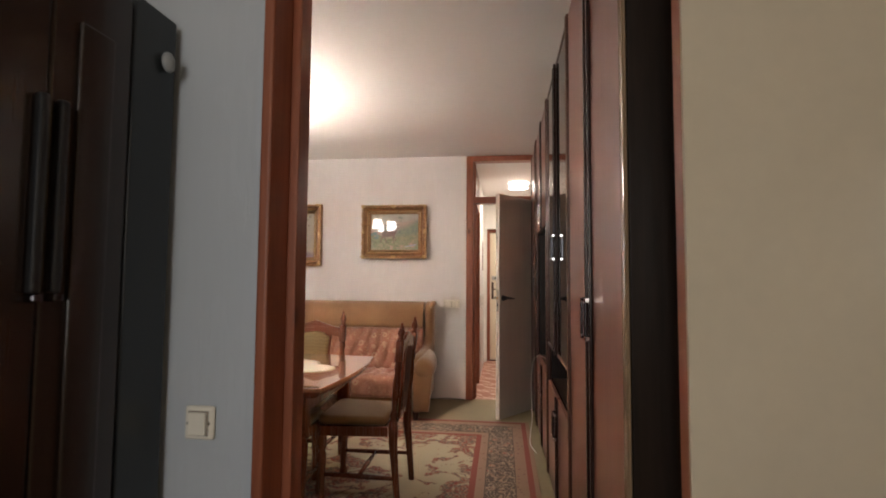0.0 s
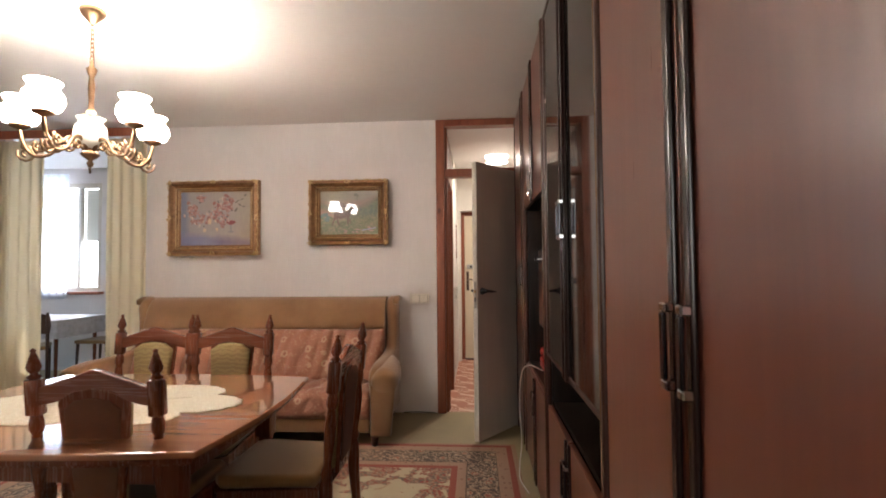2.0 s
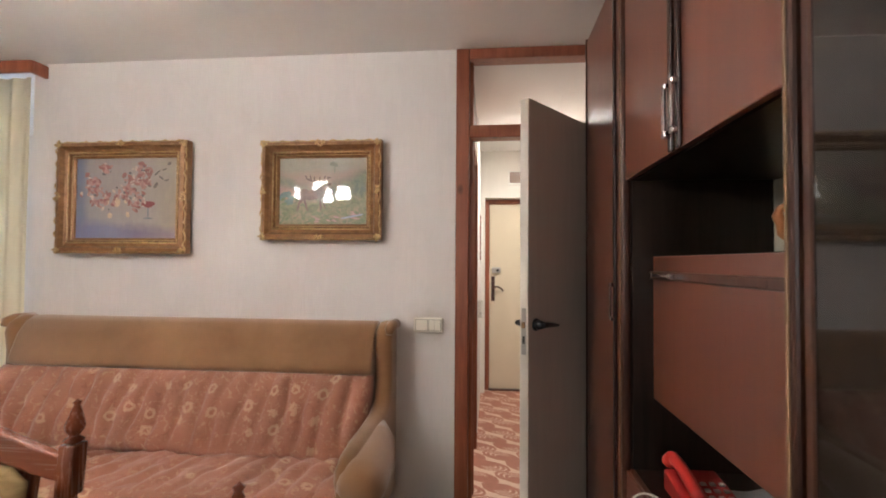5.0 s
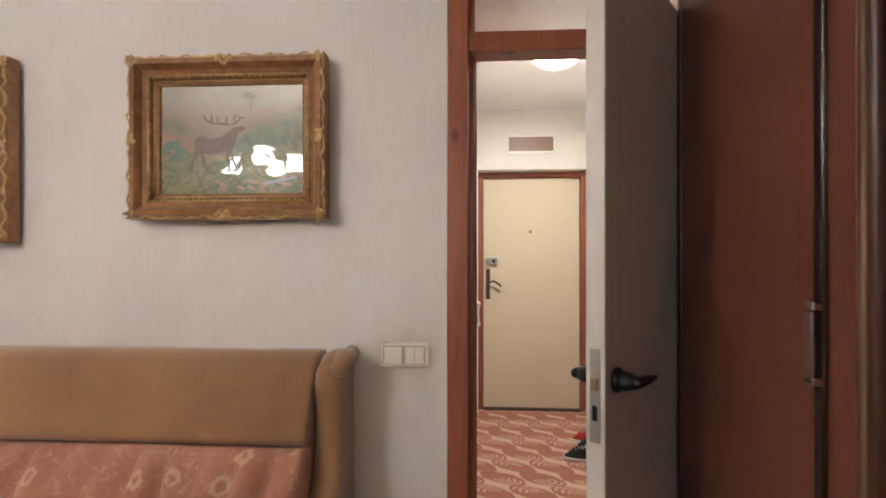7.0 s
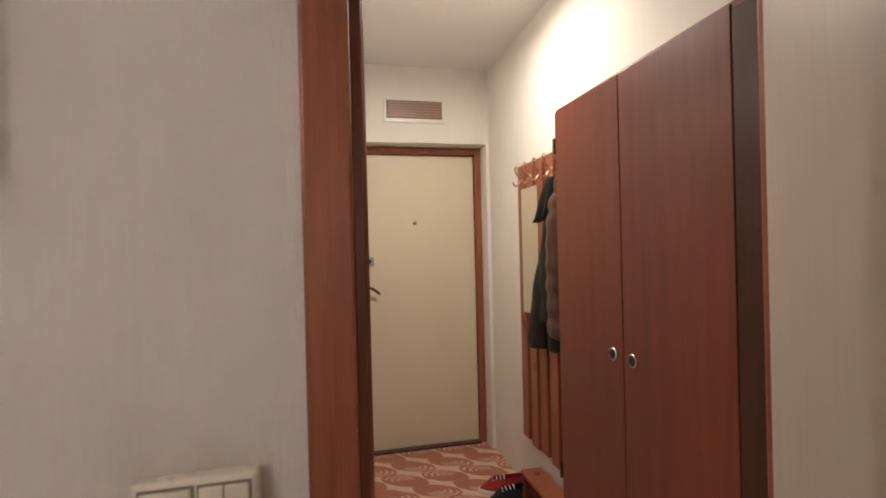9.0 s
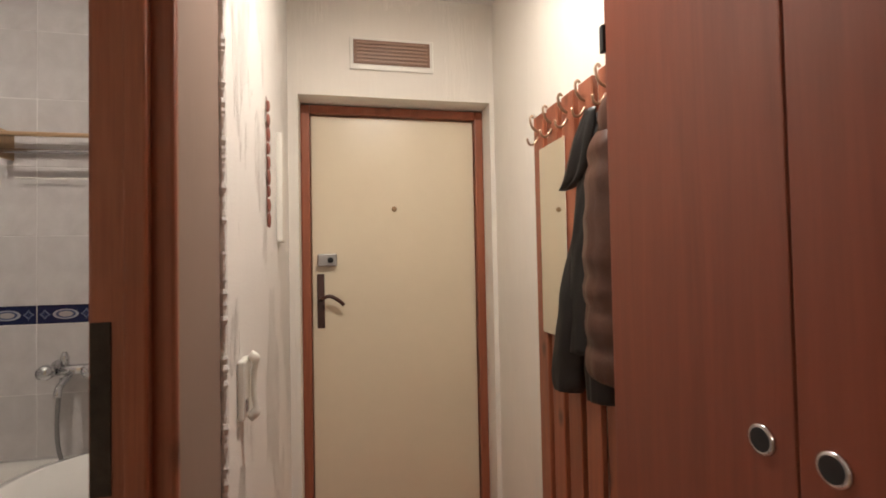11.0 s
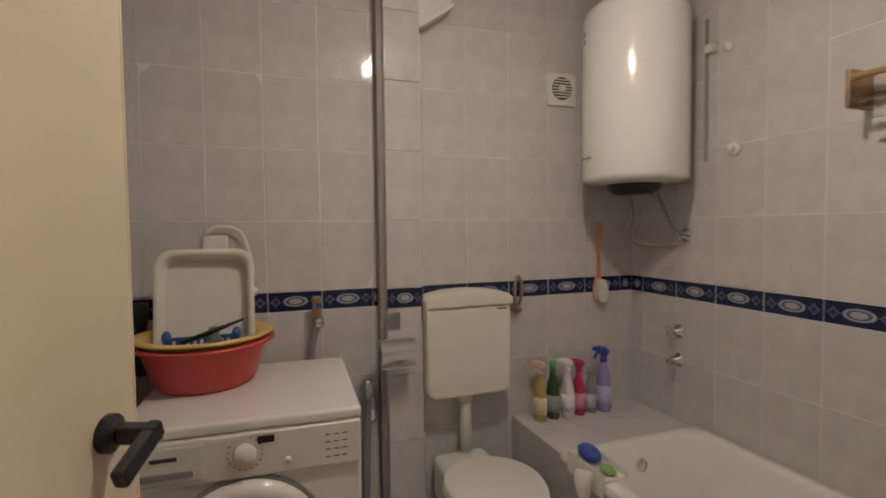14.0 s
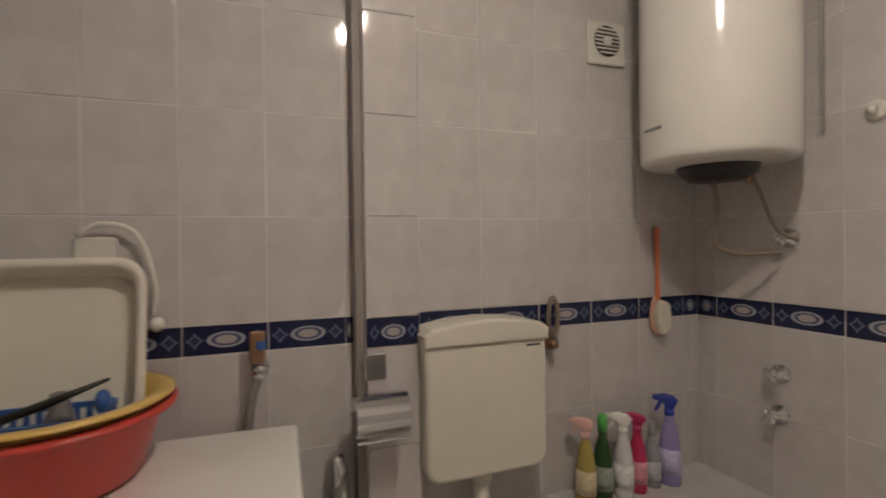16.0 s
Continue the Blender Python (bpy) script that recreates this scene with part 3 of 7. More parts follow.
def square_lever(parent, x, y, z, side, direction, material=BLACK):
    """A round rose, a square neck and a straight flat lever with a sharp corner."""
    bm = lathe([(0.023, 0), (0.023, 0.007), (0.015, 0.012), (0.013, 0.016)], 18, m=Matrix.Translation((x, y, z)) @ pose(0, 0, 0, -90 * side, 0, 0))
    ys = sorted((y + side * 0.012, y + side * 0.062))
    box(x - 0.010, x + 0.010, ys[0], ys[1], z - 0.011, z + 0.011, 0.003, bm)
    ys = sorted((y + side * 0.046, y + side * 0.062))
    xs = sorted((-direction * 0.012, direction * 0.066))
    grip = box(xs[0], xs[1], ys[0], ys[1], -0.0115, 0.0115, 0.004)
    grip.transform(Matrix.Translation((x, 0, z)) @ Matrix.Rotation(radians(-24 * direction * -1), 4, "Y"))
    keep = bpy.data.meshes.new("grip")
    grip.to_mesh(keep)
    bm.from_mesh(keep)
    bpy.data.meshes.remove(keep)
    return part("door_handle", bm, material, parent, "black square lever handle")


def swing_door(name, m, width, height, face, edge, label, handle_z=1.08, handle_mat=BLACK, grip=lever):
    """A flush leaf hung on its local origin that runs along +x; y is its thickness."""
    d = thing(name, m, label, "door", kind="structure")
    leaf = part("leaf", box(0, width - 0.004, 0, 0.04, 0.012, height, 0.003), face, d)
    part("leaf_edge", box(width - 0.0035, width, 0.001, 0.039, 0.014, height - 0.002), edge, d, "pale worn edge")
    plate = part("lock_plate", box(width, width + 0.002, 0.009, 0.031, handle_z - 0.12, handle_z + 0.07, 0.0008), STEEL, d, "steel lock plate")
    part("latch", box(width + 0.002, width + 0.012, 0.014, 0.027, handle_z - 0.012, handle_z + 0.012, 0.002), BRASS, plate)
    part("keyhole", box(width + 0.002, width + 0.0035, 0.015, 0.025, handle_z - 0.075, handle_z - 0.045), BLACK, plate)
    grip(d, width - 0.055, 0.0, handle_z, -1, -1, handle_mat)
    grip(d, width - 0.055, 0.04, handle_z, 1, -1, handle_mat)
    return d


ang = math.degrees(math.atan2(-0.794, -0.607))
swing_door("door_1", pose(0.585, 5.815, 0, 0, 0, ang), 0.86, 2.02, GREYDOOR, LEAFEDGE, "greyish painted flush door standing half open")
swing_door("door_2", pose(-0.275, 5.962, 0, 0, 0, 159.9), 0.735, 2.02, BEIGEDOOR, BEIGEDOOR, "cream painted bathroom door standing open", 1.098, grip=square_lever)

# entrance door with lock, lever plate, peephole and hinges
ent = thing("door_3", pose(-0.07, EY + 0.155, 0), "closed cream entrance door with a red-brown frame", "door", kind="structure")
part("leaf", box(0.003, 0.812, 0, 0.045, 0.006, 1.955, 0.004), BEIGEDOOR, ent)
part("lock_box", box(0.03, 0.12, -0.03, 0, 1.225, 1.285, 0.006), STEEL, ent, "steel rim lock")
part("lock_cylinder", lathe([(0.014, 0), (0.014, 0.012), (0.008, 0.014)], 12, m=pose(0.09, -0.03, 1.255, 90, 0, 0)), BLACK, ent, smooth=True)
part("door_plate", box(0.025, 0.06, -0.008, 0, 0.93, 1.19, 0.004), ESPRESSO, ent, "bronze lever plate")
part("door_handle", tube(spline([(0.043, -0.008, 1.07), (0.045, -0.045, 1.07), (0.085, -0.05, 1.085), (0.13, -0.048, 1.06), (0.15, -0.046, 1.04)], 4), 0.009, 8), ESPRESSO, ent, "curved bronze lever", True)
part("peephole", lathe([(0.013, 0), (0.013, 0.004), (0.007, 0.006)], 14, m=pose(0.40, 0, 1.503, 90, 0, 0)), BRASS, ent, smooth=True)
for z in (0.25, 1.0, 1.72):
    part("hinge", lathe([(0.009, -0.05), (0.009, 0.05)], 10, m=pose(0.822, -0.012, z)), ESPRESSO, ent, smooth=True)
part("threshold", box(0.0, 0.815, -0.05, 0.0, 0.0, 0.014, 0.003), ESPRESSO, ent)

# ---- wall unit: four cabinets side by side ----
CF, CB, CT = 0.405, 0.955, 2.43


def pull(parent, y, z0, z1, x=-0.028, bar=CHROME):
    """A pull: two chrome clips that hold a flat bar clear of the door."""
    for z in (z0, z1 - 0.016):
        part("handle_clip", box(x - 0.018, x, y - 0.011, y + 0.011, z, z + 0.016, 0.003, segs=1), CHROME, parent, "chrome clip")
    bm = box(x - 0.019, x - 0.011, y - 0.008, y + 0.008, z0 + 0.0165, z1 - 0.0165, 0.0025, segs=2)
    return part("handle", bm, bar, parent, "chrome handle" if bar is CHROME else "smoked metal handle")


def unit_door(parent, y0, y1, z0, z1, handle_y=None, hz=(1.06, 1.20), material=LAMINATE, bar=CHROME):
    d = part("door", box(-0.020, 0, y0 + 0.002, y1 - 0.002, z0, z1, 0.003), material, parent)
    if handle_y is not None:
        part("grip_strip", box(-0.031, -0.0205, handle_y - 0.012, handle_y + 0.012, z0, z1, 0.005, segs=3), GRIP, d, "dark full-height grip strip")
        pull(d, handle_y, *hz, bar=bar)
    return d


def carcass(name, label):
    return thing(name, pose(CF + 0.021, 0, 0), label, "cabinet", "wall unit cabinets")


def trim_strip(parent, y, z0=0.05, z1=CT, w=0.016):
    part("edge_strip", box(-0.030, 0.0, y - w, y + w, z0, z1, 0.010, segs=3), ESPRESSO, parent, "dark rounded edge strip")
    part("inlay", box(-0.032, -0.0305, y - 0.004, y + 0.004, z0 + 0.01, z1 - 0.01), TAN, parent, "tan inlay line")


DEP = CB - CF - 0.021
# tall wardrobe unit
a = carcass("tall_cabinet", "mahogany-laminate tall cabinet with two full-height doors and chrome handles")
part("body", box(0, DEP, 1.925, 2.895, 0.0, CT), DARKWOOD, a, "near black carcass")
part("side_panel", box(-0.02, DEP, 1.905, 1.9245, 0.0, CT, 0.002), DARKWOOD, a, "near black side panel")
part("edge_strip", box(-0.032, -0.0205, 1.905, 1.945, 0.0, CT, 0.008, segs=3), TAN, a, "tan rounded edge strip")
unit_door(a, 1.945, 2.40, 0.06, CT - 0.01, 2.378, bar=SMOKED)
unit_door(a, 2.42, 2.875, 0.06, CT - 0.01, 2.442, bar=SMOKED)
part("plinth", box(0.015, 0.03, 1.95, 2.87, 0.0, 0.06), DARKWOOD, a)

# display cabinet with smoked glass doors over low doors
b = carcass("display_cabinet", "dark display cabinet with two tall smoked glass doors")
for y0 in (2.897, 3.885):
    part("side_panel", box(0, DEP, y0, y0 + 0.018, 0.0, CT), DARKWOOD, b, "near black side panel")
part("back_panel", box(DEP - 0.01, DEP, 2.915, 3.885, 0.0, CT), DARKWOOD, b)
for z in (0.0, 0.62, 0.86, 1.30, 1.72, 2.10, CT - 0.018):
    part("shelf", box(0.01, DEP - 0.01, 2.915, 3.885, z, z + 0.018), DARKWOOD, b)
for y0, y1, hy in ((2.918, 3.395, 3.372), (3.405, 3.882, 3.428)):
    d = part("door", box(-0.018, -0.012, y0 + 0.02, y1 - 0.02, 0.87, CT - 0.03), DARKGLASS, b, "smoked glass door")
    fr = bmesh.new()
    for q0, q1, r0, r1 in ((y0, y0 + 0.02, 0.85, CT - 0.01), (y1 - 0.02, y1, 0.85, CT - 0.01), (y0 + 0.02, y1 - 0.02, 0.85, 0.87), (y0 + 0.02, y1 - 0.02, CT - 0.03, CT - 0.01)):
        box(-0.022, 0, q0, q1, r0, r1, 0.003, fr, 1)
    part("door_frame", fr, ESPRESSO, d, "dark door frame")
    part("grip_strip", box(-0.034, -0.0225, hy - 0.010, hy + 0.010, 0.85, CT - 0.01, 0.005), GRIP, d)
    pull(d, hy, 1.355, 1.495, -0.030, SMOKED)
unit_door(b, 2.918, 3.395, 0.06, 0.63, 3.372, (0.42, 0.56), bar=SMOKED)
unit_door(b, 3.405, 3.882, 0.06, 0.63, 3.428, (0.42, 0.56), bar=SMOKED)
trim_strip(b, 2.897)
trim_strip(b, 3.906, w=0.012)

# secretary unit: upper doors, open niche, drop flap, open shelf, low doors
c = carcass("secretary_cabinet", "mahogany-laminate secretary cabinet with drop flap and open niches")
for y0 in (3.920, 4.822):
    part("side_panel", box(0, DEP, y0, y0 + 0.018, 0.0, CT), DARKWOOD, c, "near black side panel")
part("back_panel", box(DEP - 0.01, DEP, 3.938, 4.822, 0.0, CT), DARKWOOD, c)
for z, front in ((0.0, 0.005), (0.62, 0.005), (0.882, 0.088), (1.345, 0.088), (1.622, 0.005), (CT - 0.018, 0.005)):
    part("shelf", box(front, DEP - 0.01, 3.938, 4.822, z, z + 0.018), DARKWOOD, c)
unit_door(c, 3.925, 4.365, 1.625, CT - 0.01, 4.345, (1.66, 1.80))
unit_door(c, 4.375, 4.835, 1.625, CT - 0.01, 4.395, (1.66, 1.80))
f = part("flap", box(0.066, 0.086, 3.942, 4.818, 0.880, 1.360, 0.003), LAMINATE, c, "drop-down writing flap")
part("grip_strip", box(0.052, 0.0655, 3.942, 4.818, 1.285, 1.312, 0.005), ESPRESSO, f, "dark grip strip")
for y in (4.595, 4.755):
    part("handle_clip", box(0.036, 0.0515, y - 0.012, y + 0.012, 1.290, 1.307, 0.003), CHROME, f, "chrome clip")
part("handle", box(0.036, 0.044, 4.6075, 4.7425, 1.293, 1.304, 0.0025), CHROME, f, "chrome bar handle")
unit_door(c, 3.925, 4.365, 0.06, 0.63, 4.345, (0.42, 0.56))
unit_door(c, 4.375, 4.835, 0.06, 0.63, 4.395, (0.42, 0.56))
part("shelf_edge", box(-0.012, 0.004, 3.94, 4.82, 0.62, 0.640, 0.003), LAMINATE, c)

# narrow tall cabinet beside the door
d4 = carcass("narrow_tall_cabinet", "mahogany-laminate narrow tall cabinet beside the open door")
part("body", box(0, DEP, 4.842, 5.50, 0.0, CT), DARKWOOD, d4, "near black carcass")
unit_door(d4, 4.885, 5.49, 0.06, CT - 0.01, 4.955, (1.125, 1.265))
trim_strip(d4, 4.862, w=0.018)
part("end_strip", box(-0.026, 0.0, 5.485, 5.505, 0.0, CT, 0.006), ESPRESSO, d4)

# things in the niches
CLAY = plain("fired_clay", (0.50, 0.20, 0.075), 0.4, vary=0.15)
jug = thing("clay_pot", pose(0.765, 4.335, 1.364, 0, 0, 54), "round orange clay pot with curled handles in the cabinet niche", "pot")
part("body", lathe([(0.05, 0), (0.080, 0.014), (0.098, 0.050), (0.100, 0.082), (0.086, 0.120), (0.055, 0.146), (0.020, 0.157), (0.0, 0.159)], 28), CLAY, jug, smooth=True)
for s in (1, -1):
    part("handle", tube(spline([(0, s * 0.088, 0.105), (0, s * 0.112, 0.118), (0, s * 0.124, 0.098), (0, s * 0.116, 0.072), (0, s * 0.112, 0.045), (0, s * 0.092, 0.040)], 4), [0.010] * 8 + [0.013] * 8 + [0.010] * 5, 8), CLAY, jug, "curled ear handle", True)
part("band", lathe([(0.0960, 0.098), (0.0985, 0.1005), (0.0950, 0.103)], 28), plain("red_brown_glaze", (0.22, 0.05, 0.03), 0.3), jug, "thin red-brown line", True)
RED = plain("red_plastic_case", (0.48, 0.035, 0.030), 0.3, vary=0.06, bump=0)
ph = thing("telephone", pose(0.545, 4.575, 0.6402), "red push-button telephone with its handset on the open shelf", "telephone")
bm = bmesh.new()
slab([(-0.105, 0.0), (0.105, 0.0), (0.105, 0.062), (0.03, 0.055), (-0.105, 0.030)], 0.155, "X", -0.07, 0.008, bm)
part("body", bm, RED, ph, smooth=False)
hs = tube(spline([(-0.045, 0.125, 0.078), (-0.045, 0.095, 0.098), (-0.045, 0.04, 0.100), (-0.045, -0.04, 0.082), (-0.045, -0.095, 0.066), (-0.045, -0.120, 0.046)], 5), [0.022] * 6 + [0.018] * 14 + [0.023] * 6, 12)
part("handset", hs, RED, ph, "red handset", True)
KEY = plain("pale_key", (0.62, 0.55, 0.50), 0.4)
for k in range(12):
    kx, ky = 0.012 + 0.026 * (k % 3), -0.07 + 0.030 * (k // 3)
    kz = 0.0315 + (ky + 0.105) * 0.185
    part("key", box(kx - 0.008, kx + 0.008, ky - 0.007, ky + 0.007, kz, kz + 0.007, 0.002, segs=1), KEY, ph)
tagged(part("niche_back", box(0.885, 0.892, 3.95, 4.825, 1.366, 1.62, 0.001), plain("pale_board", (0.62, 0.58, 0.46), 0.6, vary=0.1)), "pale backing board in the cabinet niche", "board")
PAPER = plain("printed_paper", (0.62, 0.60, 0.56), 0.6, vary=0.2, scale=40)
for i, (px, py, rz, dz) in enumerate(((0.72, 4.62, 12, 0.0), (0.70, 4.60, -9, 0.008), (0.71, 4.58, 25, 0.016))):
    tagged(part("booklet", box(-0.08, 0.08, -0.06, 0.06, 0, 0.007, 0.001), PAPER, m=pose(px, py, 0.6385 + dz, 0, 0, rz)), "small printed booklet on the open shelf", "booklet", "booklets on the shelf")
cord = tube(spline([(0.47, 4.52, 0.645), (0.40, 4.60, 0.66), (0.355, 4.63, 0.60), (0.345, 4.66, 0.40), (0.350, 4.62, 0.20), (0.335, 4.60, 0.07), (0.33, 4.52, 0.016), (0.36, 4.35, 0.015)], 8), 0.0035, 6)
tagged(part("white_cable", cord, WHITE, smooth=True), "thin white cable hanging from the shelf to the floor", "cable")

# ---- sofa ----
SX0, SX1 = -2.83, -0.575
sofa = thing("sofa", pose(0, 0, 0), "brown velvet sofa with quilted floral orange cushions against the wall", "sofa")
IN0, IN1 = SX0 + 0.095, SX1 - 0.095


def channelled(x0, x1, base, up, depth_dir, n, bulge, rows=10, per=8):
    """A quilted panel: base line point, an up vector and an outward direction; n vertical channels."""
    bm = bmesh.new()
    cols = n * per
    grid = []
    for j in range(rows + 1):
        v = j / rows
        line = []
        for i in range(cols + 1):
            u = i / cols
            ph = (u * n + 0.16 * noise.noise((u * n * 0.9, v * 3.5, 6.0))) % 1.0
            swell = bulge * (0.25 + 0.75 * math.sin(math.pi * ph) ** 0.5) * (math.sin(math.pi * min(max(v, 0.0), 1.0)) ** 0.35 if 0 < v < 1 else 0)
            tuft = 0.022 * noise.noise((u * n * 1.3, v * 4.0, 4.0)) + 0.007 * noise.noise((u * n * 4.0, v * 11.0, 9.0))
            p = Vector((x0 + (x1 - x0) * u, *base)) + Vector((0, *up)) * v + Vector((0, *depth_dir)) * (swell + tuft)
            p.x += min(1.0, 9 * u, 9 * (1 - u)) * (0.085 * (v - 0.5) + 0.010 * math.sin(v * 5 + u * 23))
            line.append(bm.verts.new(p))
        grid.append(line)
    for j in range(rows):
        for i in range(cols):
            bm.faces.new((grid[j][i], grid[j][i + 1], grid[j + 1][i + 1], grid[j + 1][i]))
    back = [bm.verts.new(v.co - Vector((0, *depth_dir)) * 0.10) for v in (grid[0][0], grid[0][-1], grid[-1][-1], grid[-1][0])]
    edges = [[g for g in grid[0]], [r[-1] for r in grid], [g for g in grid[-1]][::-1], [r[0] for r in grid][::-1]]
    for k in range(4):
        bm.faces.new((*edges[k][::-1], back[k], back[(k + 1) % 4]))
    bmesh.ops.recalc_face_normals(bm, faces=bm.faces)
    return bm


part("backrest", channelled(IN0, IN1, (5.42, 0.36), (0.12, 0.395), (-0.95, 0.30), 19, 0.050, 14, 8), FLORAL, sofa, "quilted floral backrest", True)
part("seat", channelled(IN0, IN1, (4.97, 0.36), (0.50, -0.01), (0.0, 1.0), 19, 0.040, 12, 8), FLORAL, sofa, "quilted floral seat", True)
part("seat_front", channelled(IN0, IN1, (4.985, 0.20), (-0.01, 0.18), (-1.0, 0.0), 19, 0.02, 5, 6), FLORAL, sofa, "quilted floral seat front", True)
roll = bmesh.new()
prof = [(5.80, 0.74), (5.80, 0.985), (5.77, 1.008), (5.71, 1.010), (5.66, 0.985), (5.61, 0.92), (5.575, 0.84), (5.555, 0.78), (5.56, 0.755), (5.60, 0.74)]
slab(prof, IN1 - IN0, "X", IN0, 0.012, roll)
part("headrest", roll, VELVET, sofa, "brown velvet headrest", True)
part("back_frame", box(IN0, IN1, 5.60, 5.80, 0.10, 0.739, 0.01), VELVET, sofa)
part("base", box(IN0, IN1, 5.00, 5.60, 0.10, 0.32, 0.01), VELVET, sofa)
for x0, x1 in ((SX0, IN0 - 0.002), (IN1 + 0.002, SX1)):
    wing = [(5.80, 0.08), (5.80, 0.97), (5.77, 1.01), (5.69, 1.015), (5.62, 0.98), (5.605, 0.92), (5.618, 0.82), (5.615, 0.72), (5.59, 0.63), (5.50, 0.59), (5.32, 0.58), (5.15, 0.58), (5.02, 0.565), (4.95, 0.53), (4.935, 0.47), (4.96, 0.42), (4.98, 0.34), (4.98, 0.08)]
    part("arm", slab(wing, x1 - x0, "X", x0, 0.040, segs=5), VELVET, sofa, "brown velvet wing and armrest", True)
    out = 1 if x0 > -1.5 else -1
    xm = (x0 + x1) / 2 + 0.062 * out
    part("arm_roll", tube([(xm, 4.915, 0.455), (xm, 4.94, 0.462), (xm, 5.0, 0.465), (xm, 5.15, 0.475), (xm - 0.02 * out, 5.35, 0.49), (xm - 0.04 * out, 5.46, 0.53)], [0.060, 0.088, 0.098, 0.094, 0.080, 0.04], 18), VELVET, sofa, "rolled velvet armrest", True)
    part("arm_front", slab([(xm - 0.088, 0.10), (xm + 0.05, 0.10), (xm + 0.082, 0.45), (xm - 0.092, 0.45)], 0.06, "Y", 4.93, 0.02, segs=3), VELVET, sofa, smooth=True)
    xe = (x1 if out > 0 else x0) - 0.012 * out
    part("wing_ear", tube([(xe, 5.612, 0.955), (xe, 5.625, 0.978), (xe, 5.68, 0.992), (xe, 5.79, 0.990)], [0.016, 0.028, 0.030, 0.028], 12), VELVET, sofa, "outward scroll of the wing", True)
for x in (SX0 + 0.06, SX1 - 0.06):
    for y in (5.02, 5.74):
        part("leg", lathe([(0.020, 0), (0.030, 0.08)], 12, m=Matrix.Translation((x, y, 0))), ESPRESSO, sofa, smooth=True)

# ---- dining table, cloth and chairs ----
TZ = 0.73
table = thing("dining_table", pose(-1.36, 3.48, 0), "polished reddish wooden dining table with a boat-shaped top", "table")


def boat(hx, hy, bow, n=12):
    """A rectangle whose sides bow outwards."""
    pts = []
    for cx, cy, dx, dy in ((-hx, -hy, 1, 0), (hx, -hy, 0, 1), (hx, hy, -1, 0), (-hx, hy, 0, -1)):
        for i in range(n):
            t = i / n
            s = math.sin(math.pi * t) * bow
            pts.append((cx + 2 * hx * t * dx + s * dy, cy + 2 * hy * t * dy - s * dx))
    return pts


part("tabletop", slab(boat(0.625, 0.475, 0.045), 0.022, "Z", TZ - 0.022, 0.006), TABLEWOOD, table, "glossy tabletop")
part("edge_moulding", slab(boat(0.61, 0.462, 0.045), 0.020, "Z", TZ - 0.042, 0.006), CHAIRWOOD, table)
part("under_moulding", slab(boat(0.585, 0.44, 0.043), 0.014, "Z", TZ - 0.056, 0.004), CHAIRWOOD, table)
ap = box(-0.50, 0.50, -0.36, -0.335, TZ - 0.15, TZ - 0.056)
box(-0.50, 0.50, 0.335, 0.36, TZ - 0.15, TZ - 0.056, bm=ap)
box(-0.50, -0.475, -0.335, 0.335, TZ - 0.15, TZ - 0.056, bm=ap)
box(0.475, 0.50, -0.335, 0.335, TZ - 0.15, TZ - 0.056, bm=ap)
part("apron", ap, CHAIRWOOD, table)
for sx in (-1, 1):
    for sy in (-1, 1):
        bm = box(-0.035, 0.035, -0.035, 0.035, 0.50, TZ - 0.056, 0.004)
        lathe([(0.022, 0), (0.026, 0.03), (0.018, 0.06), (0.030, 0.30), (0.034, 0.42), (0.022, 0.46), (0.032, 0.48), (0.034, 0.50)], 14, bm)
        part("leg", bm, CHAIRWOOD, table, m=pose(sx * 0.475, sy * 0.335, 0))


def lace_material():
    m = Nodes("white_lace", (0.78, 0.74, 0.66), 0.9)
    v = m.coords()
    n = m.noise(v, 70, 3)
    m.colour(m.ramp(m.voronoi(v, 130).outputs["Distance"], (0.2, (0.74, 0.71, 0.60)), (0.6, (0.60, 0.54, 0.42))))
    m.bump(n, 0.3, 0.002)
    return m.mat


LACE = lace_material()
pts = []
for i in range(96):
    th = 2 * math.pi * i / 96
    r = 0.31 + 0.085 * abs(math.cos(3 * th)) ** 0.7 + 0.006 * math.sin(40 * th)
    pts.append((1.32 * r * math.cos(th), 0.78 * r * math.sin(th)))
doily = part("lace_doily", slab(pts, 0.003, "Z", 0.0), LACE, m=pose(-1.36, 3.48, TZ + 0.0005))
tagged(doily, "white scalloped lace doily lying on the dining table", "doily")
for th in (20, 75, 140):
    part("crease", tube([(-0.3 * math.cos(radians(th)), -0.24 * math.sin(radians(th)), 0.0035), (0.3 * math.cos(radians(th)), 0.24 * math.sin(radians(th)), 0.0035)], 0.0015, 5), LACE, doily)


REARFABRIC = plain("brown_backing_cloth", (0.17, 0.07, 0.038), 0.85, vary=0.15, scale=30, bump=0.2)


